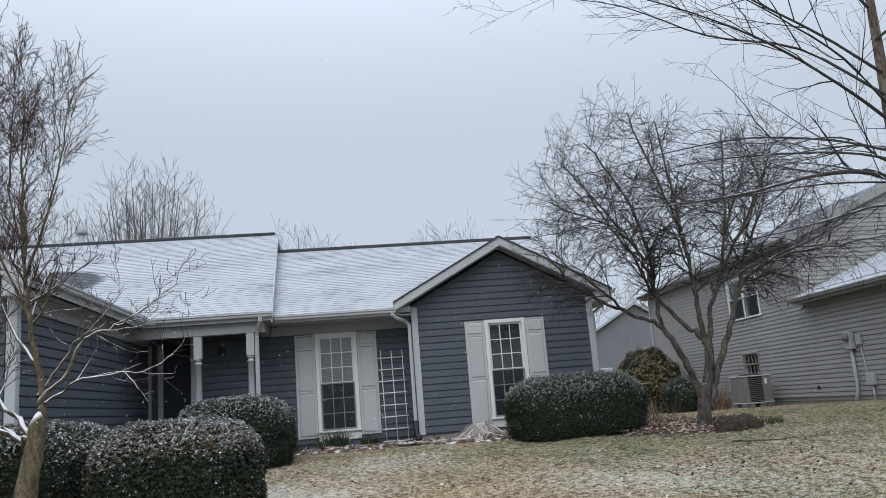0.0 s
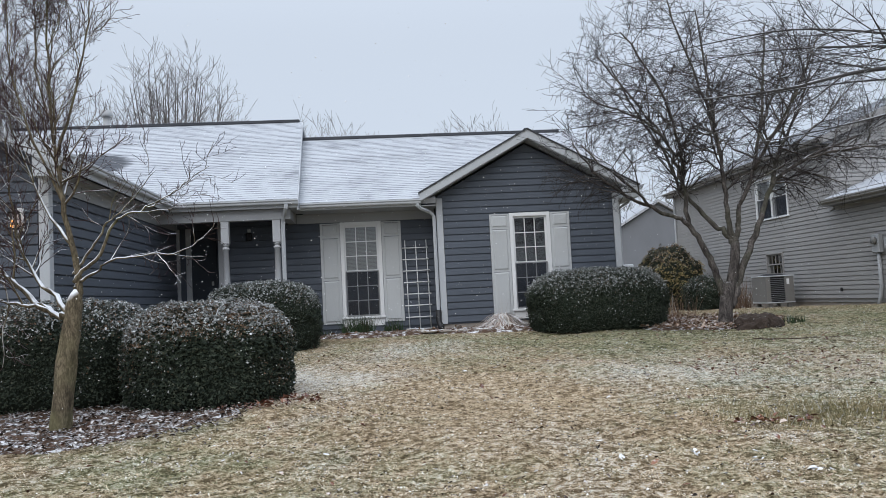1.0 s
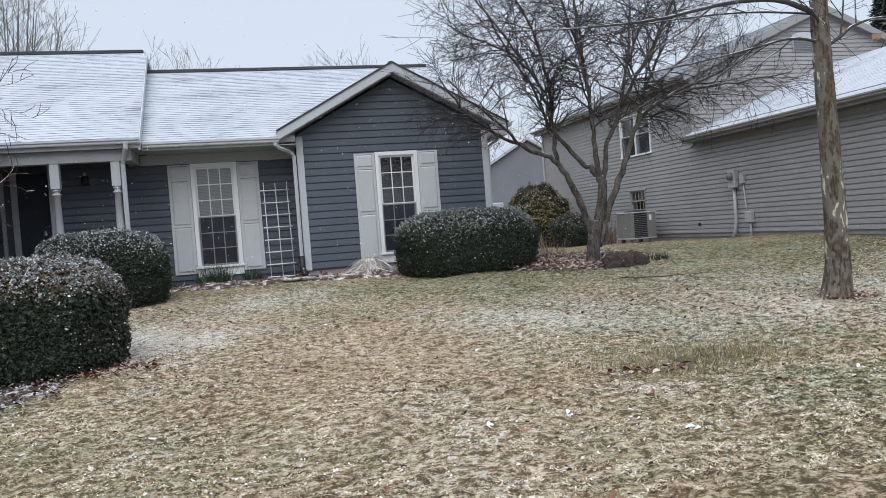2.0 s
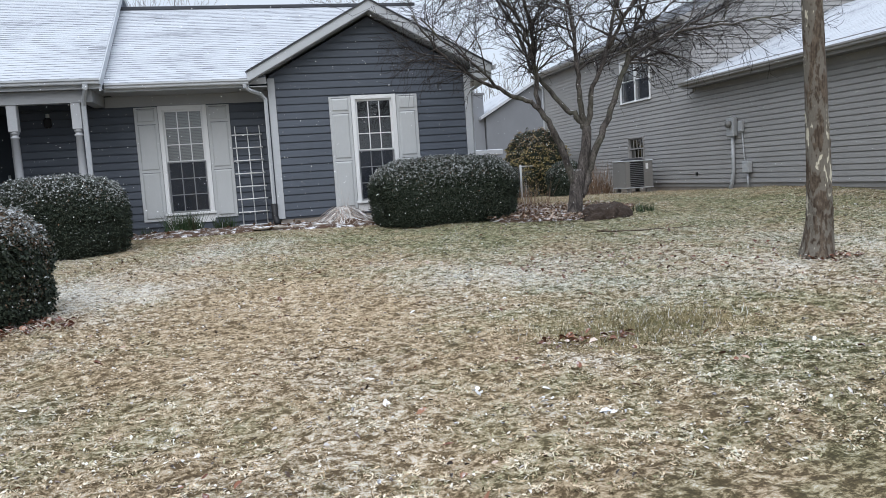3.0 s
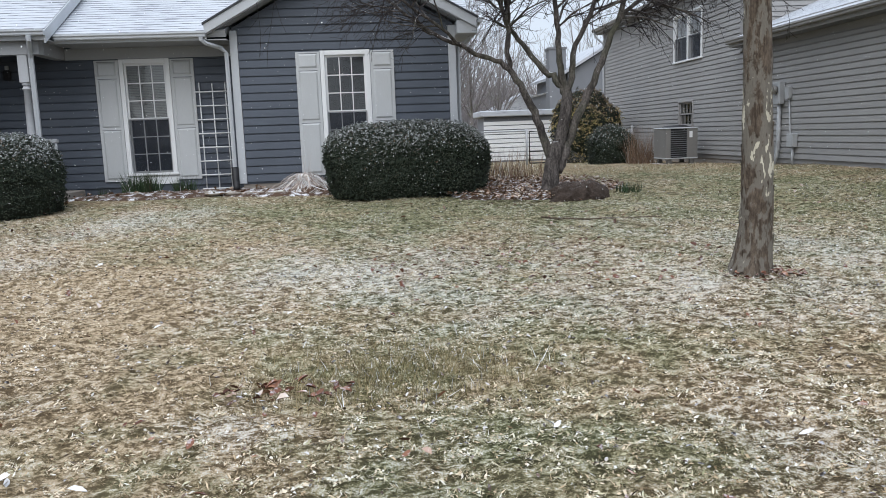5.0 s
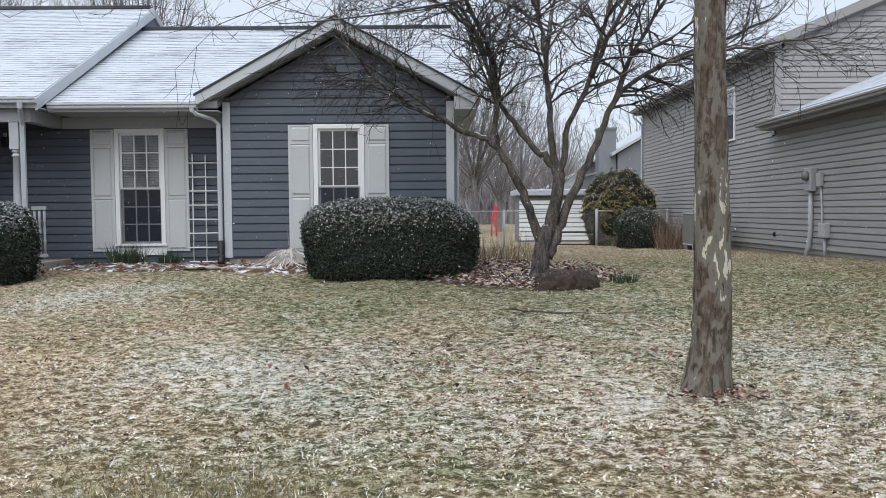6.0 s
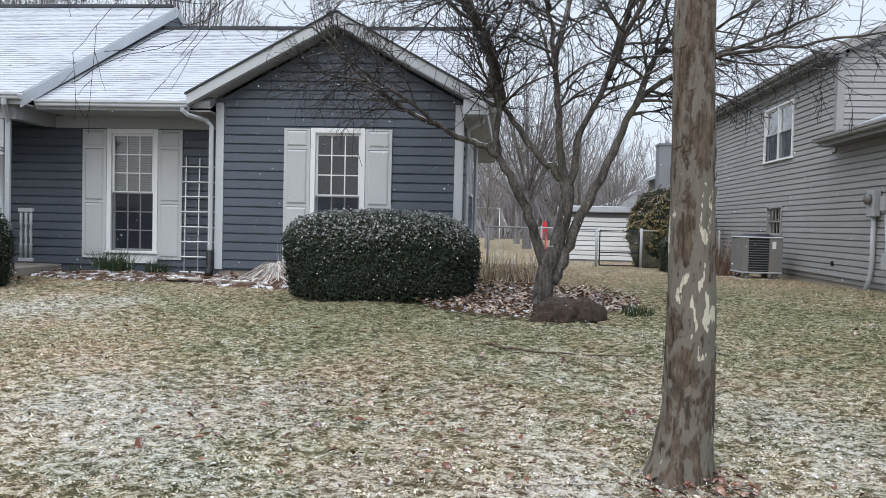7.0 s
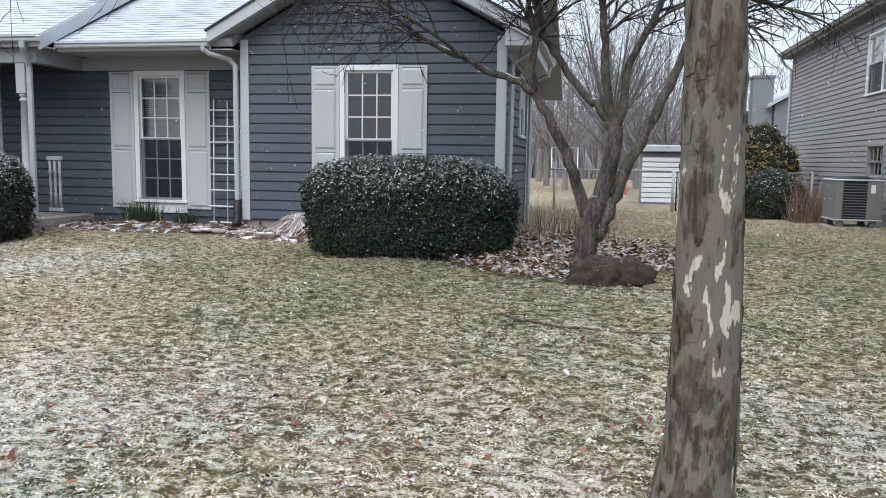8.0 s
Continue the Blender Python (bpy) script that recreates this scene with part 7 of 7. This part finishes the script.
def straw_fan(cx, cy, spread, rise):
    """Long dry strands that rise from the crown of a cut clump and fall over outwards."""
    verts, loops = [], []
    for k in range(hn):
        a, r0 = hr.uniform(0, 2 * np.pi), abs(hr.normal(0, 0.07))
        reach, top = spread * hr.uniform(0.35, 1.1), rise * hr.uniform(0.25, 1.0)
        w, side, twist = hr.uniform(0.0025, 0.006), a + np.pi / 2 + hr.normal(0, 0.3), hr.normal(0, 0.9)
        for f, up in ((0.0, 0.95), (0.3, 0.78), (0.65, 0.34), (1.0, 0.02)):
            r = r0 + (reach - r0) * f
            x, y = cx + r * np.cos(a + twist * f) * 1.3, cy + r * np.sin(a + twist * f) * 0.8
            z = gz(x, y) + 0.03 + top * up + hr.normal(0, 0.008)
            wx, wy = np.cos(side) * w, np.sin(side) * w
            verts += [(x - wx, y - wy, z), (x + wx, y + wy, z + hr.normal(0, 0.003))]
        b = 8 * k
        loops += [(b + 2 * i, b + 2 * i + 1, b + 2 * i + 3, b + 2 * i + 2) for i in range(3)]
    ob = new("straw_heap", quads_mesh("straw_heap", np.array(verts), np.array(loops), M_STRAW))
    tagged(ob, "fan-shaped clump of cut pale straw dusted with snow by the wall", "straw", kind="stuff")


straw_fan(1.05, -0.52, 0.44, 0.27)
sx, sy = disc(1.10, -0.5, 0.16, 0.12)(np.random.default_rng(27), 16)
blades("straw_heap", "few tall pale stalks left standing in the straw", "straw", sx, sy, 28, (0.30, 0.65), (0.005, 0.008), 0.15, M_STRAW)
bm = bmesh.new()
bmesh.ops.create_icosphere(bm, subdivisions=3, radius=1.0)
for q in bm.verts:
    q.co = Vector((1.02 + q.co.x * 0.56, -0.58 + q.co.y * 0.30, gz(1.1, -0.55) - 0.04 + max(q.co.z, -0.2) * 0.19 * (1 - 0.35 * math.hypot(q.co.x, q.co.y)) + 0.03 * noise.noise(q.co * 5)))
tagged(part("straw_mound", bm, M_MULCH, None, smooth=True), "snow-flecked mulch mound under the cut straw", "mulch")

# green shoots under the window, and one beside the boulder
for k, (cx, cy, a, b, n, h) in enumerate(((-1.60, 0.06, 0.30, 0.13, 420, 0.42), (-0.93, 0.08, 0.17, 0.10, 190, 0.32), (-2.15, 0.1, 0.12, 0.08, 35, 0.18), (5.55, -2.35, 0.18, 0.14, 140, 0.16))):
    sx, sy = disc(cx, cy, a, b)(np.random.default_rng(40 + k), n)
    blades("green_shoots", "clump of green bulb shoots in the bed", "plant", sx, sy, 50 + k, (h * 0.45, h), (0.010, 0.018), 0.3, M_SHOOT)
sx, sy = disc(4.25, 0.15, 0.65, 0.7)(np.random.default_rng(60), 260)
blades("dry_stalks", "brown dried flower stalks in the bed", "plant", sx, sy, 61, (0.25, 0.65), (0.006, 0.012), 0.15, M_STALK)
sx, sy = disc(8.55, 5.9, 0.35, 0.4)(np.random.default_rng(62), 420)
blades("dry_shrub", "reddish bare twiggy shrub beside the air conditioner", "bush", sx, sy, 63, (0.4, 1.05), (0.006, 0.012), 0.35, M_STALK)

# boulder
def rock_material():
    m, nt, b = shader("boulder_stone", 0.95, 0.15)
    n1, n2, n3 = noise_of(nt, 6.0, (1, 1, 1), 5, 0.65), noise_of(nt, 30.0, (1, 1, 1), 5, 0.7), noise_of(nt, 90.0, (1, 1, 1), 3)
    c = blend(nt, n1, (0.020, 0.015, 0.012), (0.105, 0.078, 0.064))
    c = blend(nt, ramp(nt, n2, [(0.4, grey(0.7)), (0.6, grey(0))]), c, (0.025, 0.02, 0.017))
    frost = math_node(nt, "MULTIPLY", upward(nt, 0.6, 1.0), ramp(nt, n3, [(0.58, grey(0)), (0.70, grey(0.35))]))
    nt.links.new(blend(nt, frost, c, (0.6, 0.61, 0.63)), b.inputs["Base Color"])
    bump(nt, b, math_node(nt, "ADD", math_node(nt, "MULTIPLY", n2, 0.6), math_node(nt, "MULTIPLY", n3, 0.3)), 1.0, 0.03)
    return m


M_ROCK = rock_material()
bm = bmesh.new()
bmesh.ops.create_icosphere(bm, subdivisions=5, radius=1.0)
for q in bm.verts:
    d = q.co.normalized()
    s = 1 + 0.22 * noise.noise(d * 1.6 + Vector((3, 1, 4))) + 0.12 * noise.noise(d * 4.2) + 0.06 * noise.noise(d * 10) + 0.03 * noise.noise(d * 23)
    top = min(d.z, 0.62 + 0.16 * d.x + 0.10 * noise.noise(d * 3) + 0.03 * noise.noise(d * 12))
    f = 1.05 - 0.22 * max(0.0, d.z) + 0.10 * noise.noise(d * 2.3) + 0.10 * max(0.0, -d.z - 0.1)
    q.co = Vector((4.76 + d.x * s * f * 0.37, -2.66 + d.y * s * f * 0.30, gz(4.8, -2.65) - 0.01 + top * s * 0.33))
tagged(part("boulder", bm, M_ROCK, None, smooth=True), "flat-topped dark brown boulder at the foot of the tree", "rock")

# fallen stick, splash stones
M_STICK = bark_material("stick_bark", (0.07, 0.05, 0.036), (0.20, 0.155, 0.115), snow_low=0.8, snow_high=1.0, cover=(0.58, 0.68))
def stick(points, r, label):
    p = smooth_path(points, 4)
    v, f = tubes([(p, taper(r, r * 0.4, len(p)))], 6)
    tagged(new("fallen_stick", raw_mesh("fallen_stick", v, f, M_STICK, True)), label, "stick")


stick([(x, y, gz(x, y) + 0.02) for x, y in ((3.98, -4.12), (4.12, -4.28), (4.25, -4.31), (4.42, -4.46), (4.6, -4.47), (4.78, -4.55), (4.95, -4.50), (5.25, -4.43))], 0.012, "thin fallen branch lying on the lawn")
stick([(x, y, gz(x, y) + 0.02) for x, y in ((-4.9, -7.9), (-4.75, -7.4), (-4.8, -7.0))], 0.006, "thin twig lying before the hedge")
M_STONE = snowy("pale_stone", (0.27, 0.24, 0.205), 0.5, 0.95, 16.0, (0.48, 0.62), 0.9, 0.25)
for k, (x, y, a, b, h, turn) in enumerate(((-0.30, -0.62, 0.17, 0.09, 0.03, 0.2), (-0.05, -0.66, 0.14, 0.07, 0.035, -0.5), (-0.42, -0.42, 0.12, 0.07, 0.03, 0.9), (0.25, -0.68, 0.2, 0.05, 0.03, 0.05), (-2.0, -0.55, 0.05, 0.04, 0.03, 0.3), (-1.05, -0.62, 0.08, 0.03, 0.02, 0.0), (0.62, -0.78, 0.16, 0.05, 0.03, -0.1))):
    bm = bmesh.new()
    bmesh.ops.create_icosphere(bm, subdivisions=2, radius=1.0)
    for q in bm.verts:
        d = q.co.copy()
        d = d * (1 + 0.15 * noise.noise(d * 2 + Vector((k, 0, 0))))
        q.co = Matrix.Rotation(turn, 3, "Z") @ Vector((d.x * a, d.y * b, d.z * h)) + Vector((x, y, gz(x, y) + h * 0.6 + 0.02))
    tagged(part("edging_stone", bm, M_STONE, None, smooth=True), "flat pale stone edging the bed", "stone", "edging stones")

# trellis leaning on the wall
trellis = thing("trellis", "white wire garden trellis leaning between window and corner", "trellis", place=(-0.42, 0.30, gz(-0.4, 0.3)))
tb, tt2 = gz(-0.4, 0.3) + 0.02, 1.62
for k in range(3):
    x = -0.64 + 0.205 * k
    tube_part("upright", [pipe([(x + 0.02, 0.31, tb), (x, 0.395, tt2 - 0.02 * (k % 2))], 0.010)], M_WHITE, trellis, 6)
for k in range(8):
    z = tb + 0.03 + 0.222 * k
    y = 0.31 + 0.085 * (z - tb) / (tt2 - tb) - 0.016
    tube_part("crossbar", [pipe([(-0.685 - 0.002 * k, y, z), (-0.165 - 0.004 * k, y, z + 0.004 * (k % 3 - 1))], 0.011)], M_WHITE, trellis, 6)

# lit lantern on the garage front
lamp = thing("wall_lantern", "black wall lantern glowing amber beside the garage", "lamp", place=(GXW - 0.32, GY - 0.12, 1.62))
lx0 = GXW - 0.32
part("back_plate", boxes((lx0 - 0.07, lx0 + 0.07, GY - 0.045, GY - 0.021, 1.52, 1.80, 0.005)), M_WHITE, lamp, "white mounting plate")
part("roof", boxes((lx0 - 0.055, lx0 + 0.055, GY - 0.20, GY - 0.09, 1.72, 1.76, 0.015), (lx0 - 0.02, lx0 + 0.02, GY - 0.165, GY - 0.125, 1.76, 1.83, 0.008)), M_BLACK, lamp)
part("cage", boxes(*[(lx0 + a - 0.006, lx0 + a + 0.006, GY + b - 0.006, GY + b + 0.006, 1.54, 1.72) for a in (-0.05, 0.05) for b in (-0.195, -0.095)], (lx0 - 0.05, lx0 + 0.05, GY - 0.195, GY - 0.095, 1.53, 1.55), (lx0 - 0.01, lx0 + 0.01, GY - 0.10, GY - 0.045, 1.60, 1.62)), M_BLACK, lamp)
mg, ntg, bg = shader("amber_glow", 0.4)
bg.inputs["Base Color"].default_value = (0.8, 0.45, 0.12, 1)
bg.inputs["Emission Color"].default_value = (1.0, 0.36, 0.05, 1)
bg.inputs["Emission Strength"].default_value = 2.2
part("lamp_glass", boxes((lx0 - 0.03, lx0 + 0.03, GY - 0.175, GY - 0.115, 1.56, 1.64, 0.012)), mg, lamp, "glowing amber bulb")


# crumbs of snow that have settled on the tufts
def snow_crumbs(n, seed):
    rng = np.random.default_rng(seed)
    x, y = rng.uniform(-4.5, 9.4, n), -11.0 + 10.0 * rng.random(n) ** 1.2
    keep = (lawn_mask(x, y) > 0.7) & (rng.random(n) < np.clip(1.3 * snow_share(x, y) + 0.40 * clumps(x, y) - 0.14, 0, 1))
    x, y = x[keep], y[keep]
    n = len(x)
    z = turf_z(x, y) + rng.uniform(0.004, 0.016, n)
    k = 5
    a = np.arange(k) * 2 * np.pi / k + rng.uniform(0, 6.28, (n, 1))
    r = rng.uniform(0.0025, 0.007, (n, 1)) * rng.uniform(0.4, 1.4, (n, k))
    lo = np.stack([x[:, None] + r * np.cos(a) * 1.25, y[:, None] + r * np.sin(a), z[:, None] - 0.004 + rng.uniform(-0.004, 0.004, (n, k))], -1)
    top = np.stack([x, y, z + rng.uniform(0.002, 0.007, n)], -1)[:, None, :]
    v = np.concatenate([top, lo], 1).reshape(-1, 3)
    f = np.array([[0, 1 + i, 1 + (i + 1) % k] for i in range(k)])
    idx = (np.arange(n)[:, None, None] * (k + 1) + f[None]).reshape(-1, 3)
    m, nt, b = shader("snow_crumb", 0.9, 0.15)
    g = nt.nodes.new("ShaderNodeNewGeometry")
    nt.links.new(ramp(nt, g.outputs["Random Per Island"], [(0.0, (0.34, 0.285, 0.20)), (0.4, (0.50, 0.44, 0.34)), (0.75, (0.62, 0.58, 0.50)), (0.90, (0.70, 0.69, 0.66)), (1.0, (0.80, 0.82, 0.82))]), b.inputs["Base Color"])
    tagged(new("snow_crumbs", quads_mesh("snow_crumbs", v, idx, m)), "crumbs of thin snow caught on the grass tufts", "snow", kind="stuff")


snow_crumbs(150000, 55)

# snow-capped leaves that stand out on the grass
M_SNOWLEAF = leaf_material("snow_capped_leaf", [(0.0, (0.40, 0.33, 0.27)), (0.35, (0.58, 0.56, 0.54)), (0.75, (0.74, 0.75, 0.76)), (1.0, (0.42, 0.32, 0.25))], 0.9)
scatter_leaves("snowy_leaves", "curled leaves capped with snow on the lawn", 30, rect(-2, 9, -10.2, -5), 71, (0.014, 0.032), M_SNOWLEAF, 0.03)


# a few larger leaves, curled and heaped with snow
for k, (x, y) in enumerate(((0.76, -9.82), (1.05, -10.07), (2.88, -9.66), (1.25, -10.32), (0.28, -9.86))):
    scatter_leaves("snowy_leaves", "curled pale leaves heaped with snow on the lawn", 4, disc(x, y, 0.035, 0.02), 80 + k, (0.013, 0.027), M_SNOWLEAF, 0.02)


# snow in the air
def flakes(n, seed):
    rng = np.random.default_rng(seed)
    x, y, z = rng.uniform(-5, 9, n), rng.uniform(-10.5, -1.0, n), rng.uniform(-0.3, 3.6, n)
    r = rng.uniform(0.0018, 0.0046, n)
    # clear of the walker's way
    way_x = np.interp(y, [-14, -13, -12, -11, -9.7], [-1.9, -0.2, 2.1, 3.3, 4.2])
    near = np.hypot(np.clip(x - way_x, -99, 99), np.clip(y + 9.7, 0, 99) * 1.0) < 3.0
    x, y, z, r = x[~near], y[~near], z[~near], r[~near]
    n = len(x)
    c = np.stack([x, y, z], 1)
    tilt = rng.normal(size=(n, 3, 3)) * 0.25 + np.array([[1, 0, 0], [0, 1, 0], [0, 0, 1]])
    dirs = np.array([[1, 0, 0], [-1, 0, 0], [0, 1, 0], [0, -1, 0], [0, 0, 1], [0, 0, -1]], float)
    v = c[:, None, :] + np.einsum("kj,nji->nki", dirs, tilt) * r[:, None, None]
    f = np.array([[0, 2, 4], [2, 1, 4], [1, 3, 4], [3, 0, 4], [2, 0, 5], [1, 2, 5], [3, 1, 5], [0, 3, 5]])
    idx = (np.arange(n)[:, None, None] * 6 + f[None]).reshape(-1, 3)
    m, nt, b = shader("snowflake", 0.9, 0.1)
    b.inputs["Base Color"].default_value = (0.86, 0.88, 0.90, 1)
    tagged(new("falling_snow", quads_mesh("falling_snow", v.reshape(-1, 3), idx, m)), "light white snowflakes drifting down over the lawn", "snow", kind="stuff")


flakes(3600, 91)

# the thicket that closes the view behind the gardens, distance haze mixed into its colour
M_THICKET = painted("haze_tinted_thicket", (0.27, 0.25, 0.25), 0.95, 0.2, 0.2, (1, 1, 1))
trng = np.random.default_rng(5)
tn = 16000
tx, ty = trng.uniform(-30, 45, tn), trng.uniform(72, 105, tn)
blades("far_thicket", "haze-tinted grey-brown thicket of bare stems beyond the gardens", "woods", tx, ty, 6, (2.5, 9.5), (0.10, 0.30), 0.08, M_THICKET)
blades("far_thicket", "haze-tinted low brush beyond the gardens", "woods", trng.uniform(-30, 45, 9000), trng.uniform(70, 95, 9000), 7, (0.8, 3.2), (0.2, 0.6), 0.3, M_THICKET)
